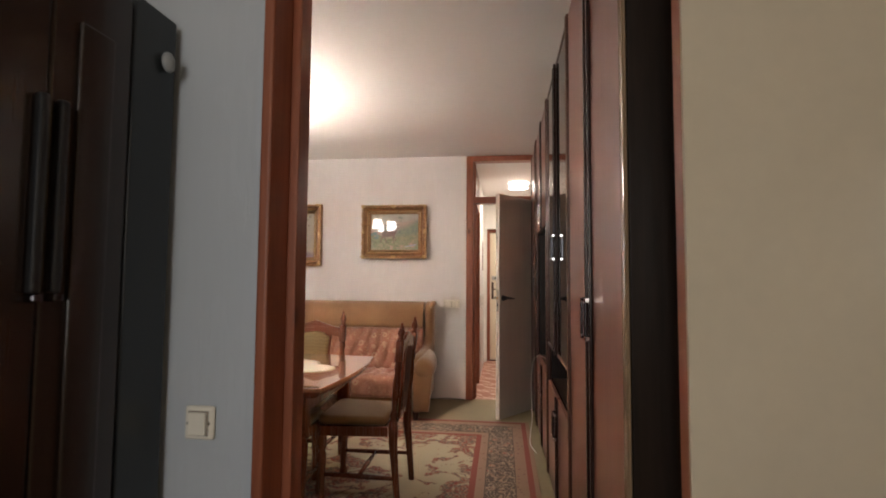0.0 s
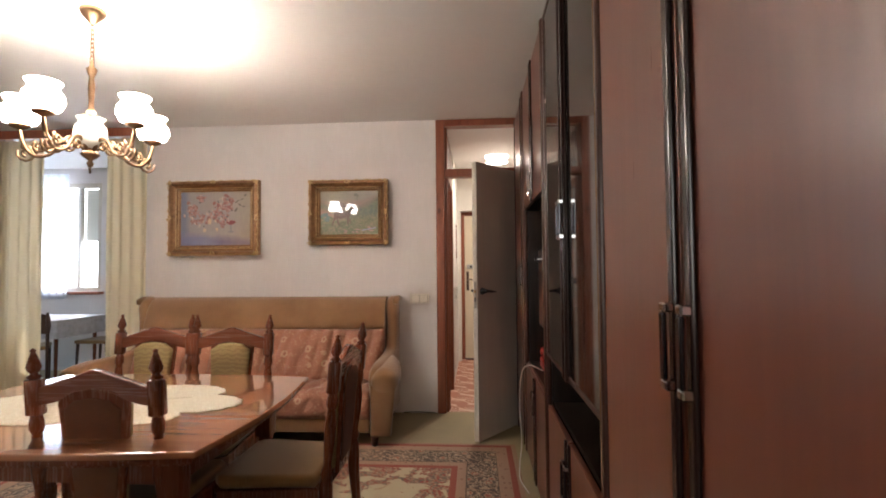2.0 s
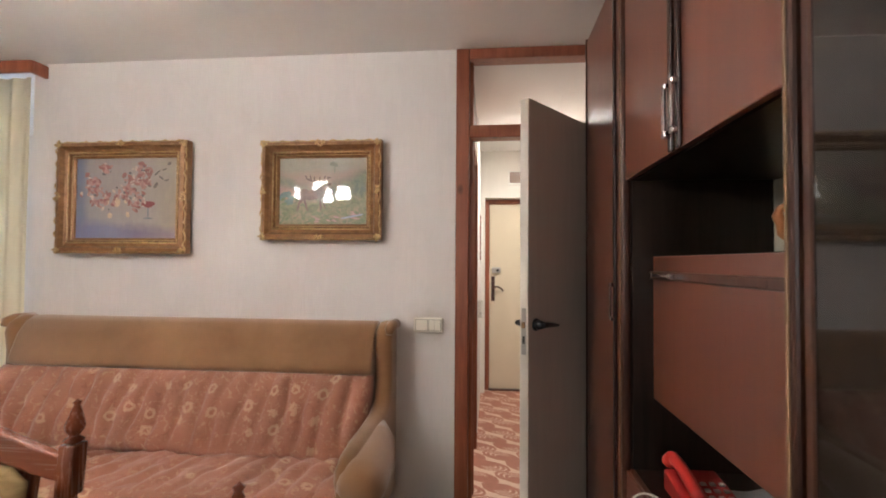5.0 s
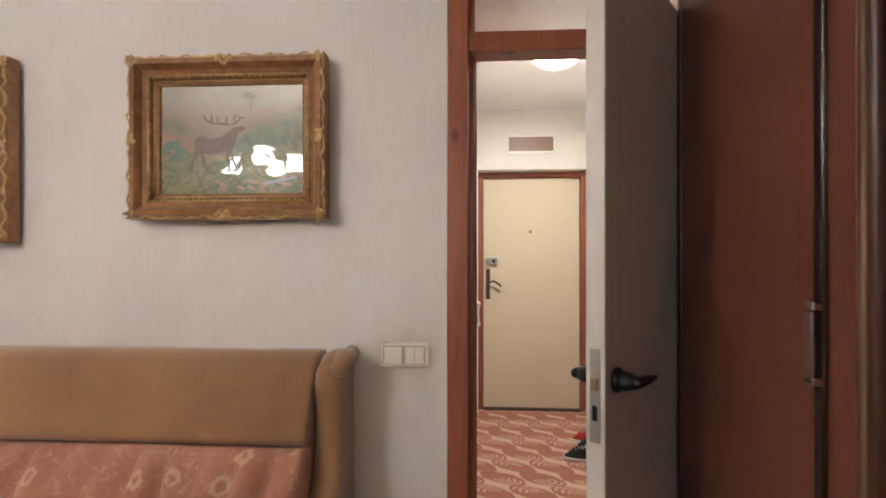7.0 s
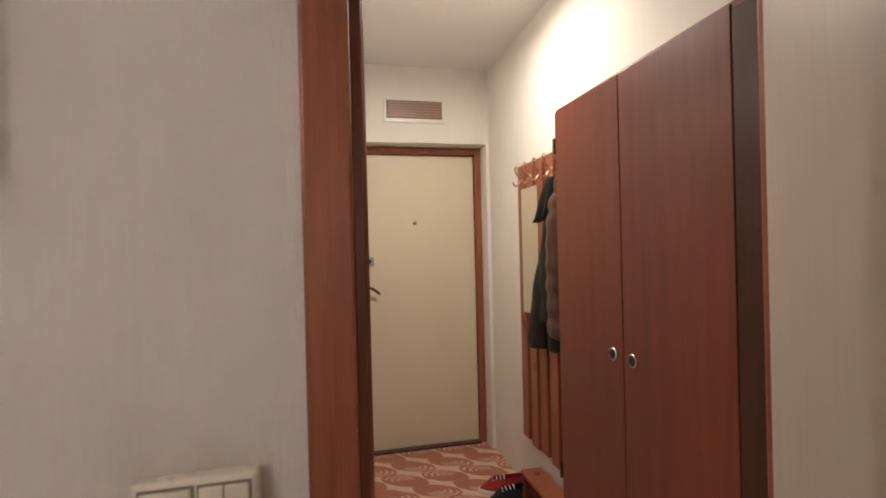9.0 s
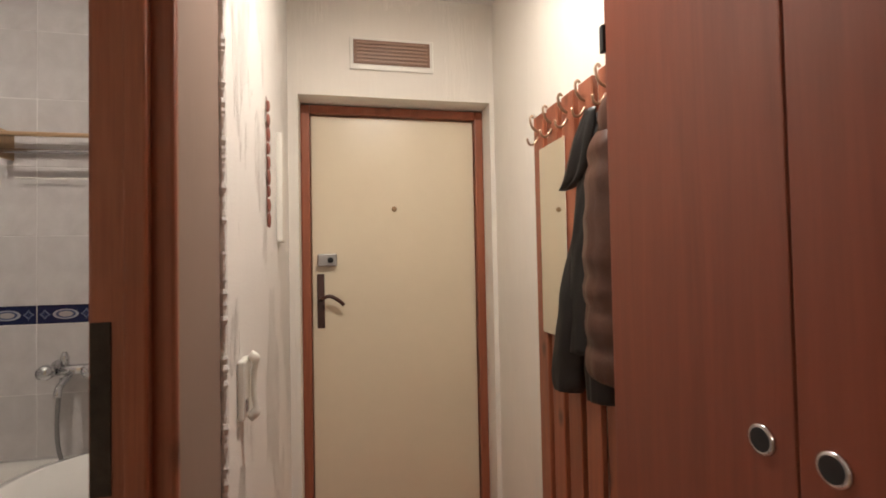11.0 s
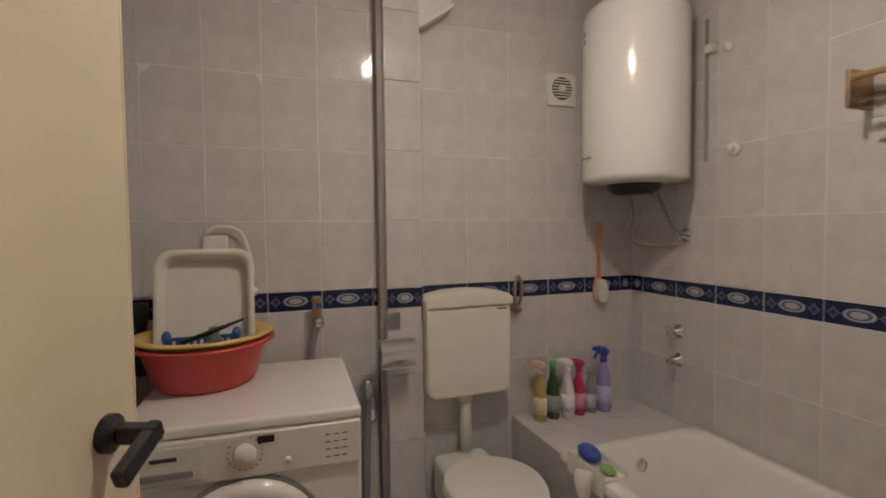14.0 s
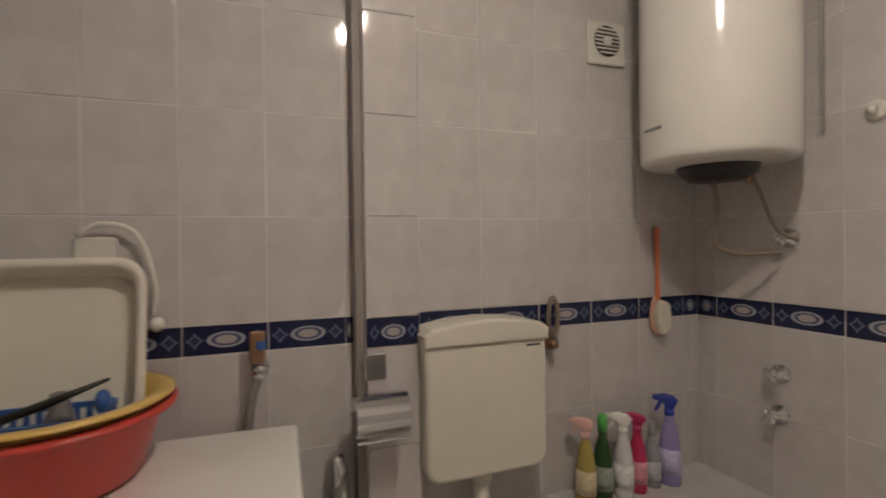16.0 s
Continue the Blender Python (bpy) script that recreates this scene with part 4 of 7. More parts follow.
def dining_chair(m, label):
    """Back at local y = 0, seat towards +y, 0.42 m wide."""
    ch = thing("dining_chair", m, label, "chair", "chairs round the dining table")
    hw, lean = 0.20, 0.05
    seat = [(-0.185, 0.03), (0.185, 0.03), (0.215, 0.40), (0.18, 0.435), (-0.18, 0.435), (-0.215, 0.40)]
    part("seat_frame", slab(seat, 0.055, "Z", 0.385, 0.006), CHAIRWOOD, ch)
    cush = bmesh.new()
    slab([(a * 0.96, 0.03 + (b - 0.02) * 0.96) for a, b in seat], 0.05, "Z", 0.4405, 0.02, cush, segs=4)
    part("seat", cush, SEATFABRIC, ch, "ochre upholstered seat", True)
    turned = [(0.017, 0.0), (0.019, 0.20), (0.024, 0.36), (0.024, 0.47), (0.015, 0.49), (0.023, 0.51), (0.014, 0.54), (0.020, 0.62), (0.022, 0.69), (0.014, 0.74), (0.021, 0.755), (0.021, 0.775), (0.016, 0.80)]
    tip = [(0.013, 0.915), (0.022, 0.922), (0.010, 0.932), (0.019, 0.945), (0.021, 0.955), (0.012, 0.985), (0.006, 1.0), (0.009, 1.006), (0.0, 1.014)]
    for sx in (-1, 1):
        bm = lathe(turned, 14)
        box(-0.021, 0.021, -0.021, 0.021, 0.80, 0.915, 0.004, bm, 1)
        lathe(tip, 14, bm)
        for v in bm.verts:
            if v.co.z > 0.42:
                v.co.y -= lean * (v.co.z - 0.42) / 0.6
            else:
                v.co.y -= 0.035 * (0.42 - v.co.z) / 0.42
        part("back_post", bm, CHAIRWOOD, ch, "turned post with a finial", True, m=Matrix.Translation((sx * hw, 0, 0)))
        fl = lathe([(0.015, 0), (0.021, 0.03), (0.015, 0.06), (0.024, 0.28), (0.016, 0.30), (0.025, 0.32), (0.025, 0.385)], 14)
        part("front_leg", fl, CHAIRWOOD, ch, smooth=True, m=Matrix.Translation((sx * 0.185, 0.40, 0)))
    top, bot = [], []
    n = 20
    for i in range(n + 1):
        t = i / n
        x = -hw + 2 * hw * t
        hump = 0.044 * math.sin(math.pi * t) ** 1.6 + 0.012 * math.exp(-((t - 0.5) / 0.10) ** 2)
        top.append((x, 0.890 + hump))
        bot.append((x, 0.832 + 0.038 * (0.5 - 0.5 * math.cos(2 * math.pi * t))))
    y_at = -lean * 0.42 / 0.6
    part("top_rail", slab(top + bot[::-1], 0.028, "Y", y_at - 0.014, 0.006), RAILWOOD, ch, "arched top rail")
    shield = [(-0.078, 0.46), (0.078, 0.46), (0.092, 0.60), (0.108, 0.74), (0.116, 0.845), (0.07, 0.878), (0.0, 0.888), (-0.07, 0.878), (-0.116, 0.845), (-0.108, 0.74), (-0.092, 0.60)]
    bk = slab(shield, 0.016, "Y", -0.014, 0.003)
    pad = slab([(a * 0.92, 0.475 + (b - 0.46) * 0.92) for a, b in shield], 0.028, "Y", 0.0025, 0.012, segs=4)
    rear = slab([(a * 0.80, 0.50 + (b - 0.46) * 0.84) for a, b in shield], 0.006, "Y", -0.0205, 0.0025)
    for b2 in (bk, pad, rear):
        for v in b2.verts:
            v.co.y -= lean * (v.co.z - 0.42) / 0.6
    part("back_panel", bk, CHAIRWOOD, ch, "wooden back panel")
    part("backrest", pad, DAMASK, ch, "olive damask back pad", True)
    part("rear_pad", rear, REARFABRIC, ch, "brown cloth on the rear of the back")
    for sx in (-1, 1):
        part("stretcher", tube([(sx * 0.197, -0.022, 0.17), (sx * 0.19, 0.19, 0.17), (sx * 0.186, 0.40, 0.17)], [0.010, 0.014, 0.010], 10), CHAIRWOOD, ch, smooth=True)
    part("stretcher", tube([(-0.19, 0.19, 0.17), (0, 0.19, 0.17), (0.19, 0.19, 0.17)], [0.010, 0.014, 0.010], 10), CHAIRWOOD, ch, smooth=True)
    return ch


chair = dining_chair(pose(-1.655, 4.125, 0, 0, 0, 180), "dark-stained dining chair with olive damask back, tucked under the table")
copy_thing(chair, pose(-1.215, 4.105, 0, 0, 0, 180))
copy_thing(chair, pose(-0.475, 3.595, 0, 0, 0, 90))
copy_thing(chair, pose(-1.117, 3.135, 0, 0, 0, 1))

# ---- chandelier ----
SHADE = glow("lit_opal_glass", (1.0, 0.90, 0.80), 51.0)
# Unlit glass with slight emission in place of light passing through it.
DIMSHADE = glow("opal_glass", (0.50, 0.47, 0.41), 0.15)
LAMPBRASS = plain("dull_lamp_brass", (0.25, 0.155, 0.09), 0.36, 1.0, vary=0.3, scale=30)
CHX, CHY, ARM = -1.80, 3.866, 0.285
ch = thing("chandelier", pose(CHX, CHY, H), "lit brass chandelier with five opal glass shades", "lamp")
part("canopy", lathe([(0.012, -0.075), (0.022, -0.06), (0.050, -0.03), (0.058, -0.012), (0.055, 0.0)], 20), LAMPBRASS, ch, smooth=True)
links = bmesh.new()
z = -0.08
k = 0
while z > -0.26:
    ring = [(0.009 * math.cos(q * math.pi / 4) * (1 if k % 2 else 0), 0.009 * math.cos(q * math.pi / 4) * (0 if k % 2 else 1), z - 0.012 + 0.015 * math.sin(q * math.pi / 4)) for q in range(9)]
    tube(ring, 0.0028, 6, links)
    z -= 0.022
    k += 1
part("chain", links, LAMPBRASS, ch, smooth=True)
part("stem", lathe([(0.0, -0.79), (0.010, -0.785), (0.016, -0.77), (0.008, -0.755), (0.030, -0.74), (0.042, -0.725), (0.020, -0.70), (0.012, -0.69), (0.012, -0.53), (0.024, -0.52), (0.014, -0.50), (0.011, -0.46), (0.016, -0.40), (0.011, -0.34), (0.020, -0.32), (0.024, -0.30), (0.010, -0.285), (0.010, -0.26)], 20), LAMPBRASS, ch, smooth=True)
part("centre_bowl", lathe([(0.020, -0.695), (0.055, -0.68), (0.072, -0.64), (0.066, -0.59), (0.040, -0.555), (0.020, -0.54)], 24), DIMSHADE, ch, "unlit opal glass bowl", True)
for i in range(5):
    th = 2 * math.pi * i / 5 + 2.274
    bm = tube(spline([(0.02, 0, -0.71), (0.065, 0, -0.655), (0.12, 0, -0.675), (0.165, 0, -0.735), (0.225, 0, -0.745), (0.265, 0, -0.70), (0.28, 0, -0.65), (ARM, 0, -0.615)], 6), 0.009, 8)
    for cx, cz, r0, a0 in ((0.255, -0.738, 0.040, 20), (0.135, -0.700, 0.036, 200), (0.205, -0.700, 0.030, 60), (0.085, -0.690, 0.026, 10)):
        curl = [(cx + r0 * (1 - 0.72 * q / 14) * math.cos(radians(a0 - 34 * q)), 0, cz + r0 * (1 - 0.72 * q / 14) * math.sin(radians(a0 - 34 * q))) for q in range(15)]
        tube(curl, [0.0065] * 12 + [0.008, 0.009, 0.004], 6, bm)
    for q in range(5):
        ellipsoid((0.17 + 0.025 * q, 0, -0.722 + 0.010 * abs(q - 2)), (0.012, 0.006, 0.016), bm, 8, 5)
    lathe([(0.012, -0.625), (0.040, -0.612), (0.045, -0.60), (0.020, -0.595)], 16, bm, Matrix.Translation((ARM, 0, 0)))
    arm = part("arm", bm, LAMPBRASS, ch, "scrolled brass arm", True, m=pose(0, 0, 0, 0, 0, math.degrees(th)))
    part("shade", lathe([(0.028, -0.603), (0.062, -0.592), (0.078, -0.560), (0.074, -0.528), (0.056, -0.503), (0.053, -0.494), (0.064, -0.479), (0.068, -0.472), (0.064, -0.470), (0.050, -0.493), (0.052, -0.505), (0.069, -0.531), (0.073, -0.558), (0.058, -0.586), (0.026, -0.596)], 28, m=Matrix.Translation((ARM, 0, 0))), SHADE if i else DIMSHADE, arm, "lit opal glass shade" if i else "unlit opal glass shade", True)
for i in range(1, 5):
    th = 2 * math.pi * i / 5 + 2.274
    lamp("chandelier_bulb", "POINT", pose(CHX + ARM * math.cos(th), CHY + ARM * math.sin(th), H - 0.578), 26, WARM, 0.010)

# high-backed armchair beside the doorway, back to the doorway side
LEATHER = plain("dark_brown_leather", (0.105, 0.042, 0.028), 0.38, vary=0.3, scale=6, bump=0.2)
ac = thing("armchair", pose(0, 0, 0), "dark brown leather high-backed armchair beside the doorway", "armchair")
part("backrest", box(-0.95, -0.75, 1.93, 2.42, 0.30, 1.134, 0.03, segs=4), LEATHER, ac)
part("headrest", box(-0.95, -0.75, 1.93, 2.42, 1.1345, 1.264, 0.03, segs=4), LEATHER, ac, "padded headrest")
part("wing", box(-1.16, -0.862, 2.425, 2.52, 0.28, 1.305, 0.02, segs=3), LEATHER, ac, "side wing of the armchair")
part("seat", box(-1.46, -0.98, 1.96, 2.40, 0.30, 0.46, 0.04, segs=4), LEATHER, ac)
for y0 in (1.90, 2.365):
    part("armrest", box(-1.44, -0.98, y0, y0 + 0.055, 0.462, 0.62, 0.02, segs=3), LEATHER, ac)
part("base", box(-1.42, -0.82, 1.97, 2.38, 0.06, 0.298, 0.01), DARKWOOD, ac)
for x in (-1.36, -0.88):
    for y in (2.02, 2.33):
        part("foot", lathe([(0.022, 0), (0.026, 0.06)], 12, m=Matrix.Translation((x, y, 0))), DARKWOOD, ac, smooth=True)

# ---- paintings ----


def gold_material():
    m = Nodes("gilded_carving", (0.5, 0.33, 0.10), 0.42, 0.35)
    v = m.coords()
    m.colour(m.ramp(m.noise(v, 30, 4), (0.30, (0.23, 0.115, 0.055)), (0.65, (0.36, 0.195, 0.090))))
    m.bump(m.noise(v, 60, 4), 0.15, 0.004)
    return m.mat


def landscape_material(w, h):
    """A pale pink sky, grey-green hills, a pink slope and a mottled olive meadow."""
    m = Nodes("landscape_paint", (0.3, 0.3, 0.2), 0.45, coat=1.0)
    m.bsdf.inputs["Coat Roughness"].default_value = 0.025
    v = m.coords()
    x, y, z = m.xyz(v)
    n, fine, dab = m.noise(v, 8, 4, 0.6, 0.6), m.noise(v, 34, 4, 0.6, 1.0), m.noise(v, 20, 3, 0.6, 1.5)
    uu = m.math("DIVIDE", x, w)
    vv = m.math("ADD", m.math("DIVIDE", z, h), m.math("MULTIPLY", m.math("SUBTRACT", n, 0.5), 0.16))
    au = m.math("ABSOLUTE", m.math("SUBTRACT", uu, -0.08))
    soft = lambda a, b: m.ramp(m.math("ADD", m.math("MULTIPLY", m.math("SUBTRACT", a, b), 7.0), 0.5), (0.0, (0, 0, 0)), (1.0, (1, 1, 1)))
    sky = m.ramp(m.math("ADD", vv, 0.5), (0.70, (0.40, 0.27, 0.21)), (0.82, (0.33, 0.30, 0.23)), (0.98, (0.38, 0.35, 0.27)))
    col = m.mix(soft(m.math("ADD", 0.13, m.math("MULTIPLY", au, 0.36)), vv), sky, m.ramp(fine, (0.35, (0.27, 0.20, 0.155)), (0.65, (0.36, 0.255, 0.20))))
    hills = m.ramp(dab, (0.38, (0.10, 0.14, 0.095)), (0.62, (0.20, 0.21, 0.12)))
    col = m.mix(soft(m.math("ADD", -0.04, m.math("MULTIPLY", au, 0.62)), vv), col, hills)
    slope = m.math("SUBTRACT", m.math("MULTIPLY", uu, -0.50), 0.14)
    col = m.mix(soft(slope, vv), col, m.ramp(fine, (0.35, (0.33, 0.19, 0.14)), (0.65, (0.42, 0.26, 0.20))))
    meadow = m.ramp(dab, (0.30, (0.095, 0.115, 0.045)), (0.46, (0.19, 0.20, 0.085)), (0.58, (0.27, 0.25, 0.125)), (0.70, (0.36, 0.25, 0.17)))
    col = m.mix(soft(m.math("ADD", -0.10, m.math("MULTIPLY", uu, 0.10)), vv), col, meadow)
    m.colour(m.mix(m.math("MULTIPLY", fine, 0.45), col, (0.13, 0.11, 0.075)))
    m.bump(fine, 0.3, 0.002)
    return m.mat


def flower_material(w, h):
    """Grey white ground with a blue curtain edge and a violet blue table."""
    m = Nodes("flower_paint", (0.3, 0.3, 0.5), 0.45, coat=1.0)
    m.bsdf.inputs["Coat Roughness"].default_value = 0.025
    v = m.coords()
    x, y, z = m.xyz(v)
    n, fine = m.noise(v, 7, 5, 0.6, 1.0), m.noise(m.coords((1, 1, 0.35)), 36, 4)
    uu = m.math("ADD", m.math("DIVIDE", x, w), m.math("MULTIPLY", m.math("SUBTRACT", n, 0.5), 0.10))
    vv = m.math("ADD", m.math("DIVIDE", z, h), m.math("MULTIPLY", m.math("SUBTRACT", n, 0.5), 0.14))
    wall = m.ramp(m.math("ADD", uu, 0.5), (0.06, (0.20, 0.25, 0.36)), (0.14, (0.40, 0.38, 0.37)), (0.45, (0.46, 0.42, 0.39)), (0.75, (0.50, 0.45, 0.40)), (1.0, (0.46, 0.40, 0.29)))
    cloth = m.ramp(m.math("ADD", uu, 0.5), (0.0, (0.17, 0.20, 0.40)), (0.35, (0.27, 0.29, 0.44)), (0.6, (0.23, 0.19, 0.30)), (1.0, (0.36, 0.30, 0.34)))
    edge = m.ramp(m.math("ADD", m.math("MULTIPLY", m.math("ADD", vv, m.math("MULTIPLY", uu, 0.12)), 8.0), 3.2), (0.0, (1, 1, 1)), (1.0, (0, 0, 0)))
    m.colour(m.mix(m.math("MULTIPLY", fine, 0.45), m.mix(edge, wall, cloth), (0.24, 0.20, 0.23)))
    m.bump(fine, 0.3, 0.002)
    return m.mat


GOLD = gold_material()
BRIGHTGOLD = plain("bright_gilding", (0.56, 0.39, 0.19), 0.34, 0.45, vary=0.5, scale=60)


def picture(x0, x1, z0, z1, label, face):
    w, h = x1 - x0, z1 - z0
    p = thing("framed_painting", pose((x0 + x1) / 2, W0, (z0 + z1) / 2), label, "painting", "paintings over the sofa")
    prof = [(0.0, 0.02), (0.0, 0.062), (0.012, 0.082), (0.030, 0.086), (0.044, 0.060), (0.058, 0.052), (0.070, 0.056), (0.078, 0.040), (0.090, 0.034), (0.094, 0.024)]
    bm = bmesh.new()
    rings = []
    for sx, sz in ((-1, -1), (1, -1), (1, 1), (-1, 1)):
        rings.append([bm.verts.new((sx * (w / 2 - i), -d, sz * (h / 2 - i))) for i, d in prof])
    for k in range(4):
        a, b = rings[k], rings[(k + 1) % 4]
        for i in range(len(prof) - 1):
            bm.faces.new((a[i], b[i], b[i + 1], a[i + 1]))
        bm.faces.new((a[0], a[-1], b[-1], b[0]))
    bmesh.ops.recalc_face_normals(bm, faces=bm.faces)
    frame_part = part("picture_frame", bm, GOLD, p, "carved gilt frame")
    rnd = random.Random(int(w * 1000))
    cv = bmesh.new()
    for sx, sz, along in ((0, 1, w), (0, -1, w), (1, 0, h), (-1, 0, h)):
        wave = []
        steps = int(along / 0.012)
        for i in range(steps + 1):
            t = i / steps - 0.5
            swell = 0.006 * math.sin(t * along * 62 + rnd.uniform(-0.3, 0.3)) + 0.004 * math.sin(t * along * 150)
            off = 0.006 + swell * 0.6
            d = -0.074 - 0.006 * math.cos(t * along * 90)
            wave.append((t * w, d, sz * (h / 2 - off)) if sz else (sx * (w / 2 - off), d, t * h))
        tube(wave, [0.0026 + 0.0042 * abs(math.sin(i * 0.55)) * rnd.uniform(0.5, 1.0) for i in range(steps + 1)], 6, cv)
        for t0, size in ((-0.5, 1.0), (0.0, 0.85), (0.5, 1.0)):
            for k in range(9):
                q = 2 * math.pi * k / 9 + rnd.uniform(-0.2, 0.2)
                rr = size * rnd.uniform(0.010, 0.034)
                t = max(-0.5 + 0.02 / along, min(0.5 - 0.02 / along, t0 + rr * math.cos(q) / along))
                off = 0.016 + rr * math.sin(q) * 0.6
                c = (t * w, -0.082, sz * (h / 2 - off)) if sz else (sx * (w / 2 - off), -0.082, t * h)
                ellipsoid(c, (rnd.uniform(0.005, 0.011), 0.007, rnd.uniform(0.005, 0.011)), cv, 7, 5)
        n2 = int(along / 0.020)
        for i in range(n2):
            t = (i + 0.5) / n2 - 0.5
            if abs(t) * along > along / 2 - 0.08 or rnd.random() < 0.25:
                continue
            c = (t * w, -0.058, sz * (h / 2 - 0.070)) if sz else (sx * (w / 2 - 0.070), -0.058, t * h)
            ellipsoid(c, (0.0062, 0.004, 0.0028) if sz else (0.0028, 0.004, 0.0062), cv, 6, 4)
    for d0, rr, dep in ((0.064, 0.0032, -0.0565), (0.079, 0.0022, -0.043)):
        for sx, sz in ((0, 1), (0, -1), (1, 0), (-1, 0)):
            a, b = w / 2 - d0, h / 2 - d0
            tube([(-a, dep, sz * b), (a, dep, sz * b)] if sz else [(sx * a, dep, -b), (sx * a, dep, b)], rr, 6, cv)
    tagged(part("carving", cv, BRIGHTGOLD, frame_part, "gilt scroll carving", True), kind="stuff")
    canvas = part("canvas", box(-w / 2 + 0.088, w / 2 - 0.088, -0.026, -0.016, -h / 2 + 0.088, h / 2 - 0.088), face(w - 0.176, h - 0.176), p, "painted canvas")
    part("backing", box(-w / 2 + 0.02, w / 2 - 0.02, -0.015, 0.0, -h / 2 + 0.02, h / 2 - 0.02), DARKWOOD, p)
    return p, canvas


def dabs(canvas, name, material, spots, y=-0.0265):
    """Flat strokes of paint on a canvas: (x, z, half width, half height, turn)."""
    bm = bmesh.new()
    for i, (x, z, rx, rz, rot) in enumerate(spots):
        c, s = math.cos(radians(rot)), math.sin(radians(rot))
        vs = []
        for k in range(10):
            q = 2 * math.pi * k / 10
            a, b = rx * math.cos(q), rz * math.sin(q)
            vs.append(bm.verts.new((x + a * c - b * s, y - 0.00006 * i, z + a * s + b * c)))
        bm.faces.new(vs[::-1])
    bmesh.ops.recalc_face_normals(bm, faces=bm.faces)
    return tagged(part(name, bm, material, canvas), kind="stuff")


p1, cv1 = picture(-2.655, -1.825, 1.375, 2.042, "flower still life in a carved gilt frame on the wall", flower_material)
rnd = random.Random(4)
bouquet = ((-0.20, 0.03, 0.050), (-0.14, -0.02, 0.055), (-0.02, 0.02, 0.060), (0.05, 0.04, 0.055), (0.08, -0.02, 0.045), (-0.13, 0.18, 0.030), (0.11, 0.17, 0.050), (0.04, 0.11, 0.035), (0.13, 0.09, 0.030), (-0.22, 0.10, 0.035))
for nm, col, count, size in (("painted_stem", (0.17, 0.15, 0.16), 46, 0.013), ("painted_rose", (0.33, 0.155, 0.14), 90, 0.020), ("painted_pink", (0.44, 0.26, 0.235), 95, 0.018), ("painted_pale", (0.58, 0.47, 0.40), 60, 0.015)):
    spots = []
    for i in range(count):
        cx, cz, sp0 = bouquet[i % len(bouquet)]
        x, z = rnd.gauss(cx, sp0 * 0.62), rnd.gauss(cz, sp0 * 0.55)
        r = rnd.uniform(0.5, 1.1) * size
        spots.append((max(-0.29, min(0.29, x)), max(-0.20, min(0.21, z)), r, r * rnd.uniform(0.35, 0.75), rnd.uniform(0, 180)))
    dabs(cv1, nm, plain("oil_" + nm, col, 0.35, vary=0.35, scale=40, bump=0.3), spots, -0.0266 - 0.0004 * rnd.random())
dabs(cv1, "painted_petal", plain("oil_cream", (0.62, 0.49, 0.34), 0.35, vary=0.25, scale=50), [(-0.125, -0.015, 0.020, 0.028, 10), (-0.055, -0.025, 0.022, 0.030, -8), (-0.10, -0.105, 0.016, 0.018, 0), (0.015, -0.10, 0.012, 0.018, 15), (0.0, -0.02, 0.010, 0.016, 0)], -0.0274)
dabs(cv1, "painted_leaf", plain("oil_grey_leaf", (0.20, 0.17, 0.16), 0.35, vary=0.3), [(0.20, 0.15, 0.026, 0.006, 40), (0.225, 0.12, 0.020, 0.006, -35), (0.245, 0.17, 0.016, 0.005, 20), (0.19, 0.075, 0.022, 0.010, 55), (0.26, 0.105, 0.016, 0.006, 10), (0.275, 0.205, 0.014, 0.009, 25)], -0.0274)
dabs(cv1, "painted_glass", plain("oil_ruby", (0.26, 0.07, 0.075), 0.3, vary=0.2), [(0.145, -0.035, 0.046, 0.016, 0), (0.145, -0.045, 0.030, 0.014, 0)], -0.0275)
dabs(cv1, "painted_foot", plain("oil_glass_grey", (0.27, 0.28, 0.30), 0.3, vary=0.2), [(0.145, -0.085, 0.006, 0.038, 0), (0.145, -0.122, 0.030, 0.006, 0)], -0.0275)

p2, cv2 = picture(-1.373, -0.672, 1.457, 2.026, "landscape with a stag in a carved gilt frame on the wall", landscape_material)
dabs(cv2, "painted_stag", plain("oil_umber", (0.125, 0.070, 0.046), 0.35, vary=0.45, scale=60), [
    (-0.062, -0.022, 0.072, 0.029, 6), (-0.108, -0.018, 0.030, 0.033, 0), (-0.012, -0.008, 0.028, 0.036, -10), (0.006, 0.016, 0.018, 0.034, -28), (0.028, 0.036, 0.024, 0.010, 14),
    (-0.140, -0.075, 0.006, 0.046, -14), (-0.128, -0.045, 0.012, 0.026, -12), (-0.100, -0.078, 0.006, 0.042, 16), (-0.012, -0.075, 0.006, 0.044, 4), (0.006, -0.070, 0.005, 0.042, 20)])
dabs(cv2, "painted_antler", plain("oil_antler", (0.085, 0.052, 0.040), 0.35, vary=0.3), [
    (-0.030, 0.056, 0.032, 0.0035, -6), (-0.078, 0.064, 0.022, 0.0035, -22), (-0.072, 0.078, 0.003, 0.016, 12), (-0.098, 0.080, 0.003, 0.014, 30), (-0.050, 0.072, 0.003, 0.013, 5), (0.018, 0.062, 0.020, 0.0035, 34), (0.036, 0.078, 0.014, 0.003, -6), (-0.018, 0.072, 0.003, 0.014, -8), (0.012, 0.078, 0.003, 0.013, -14)], -0.0273)
rnd = random.Random(9)
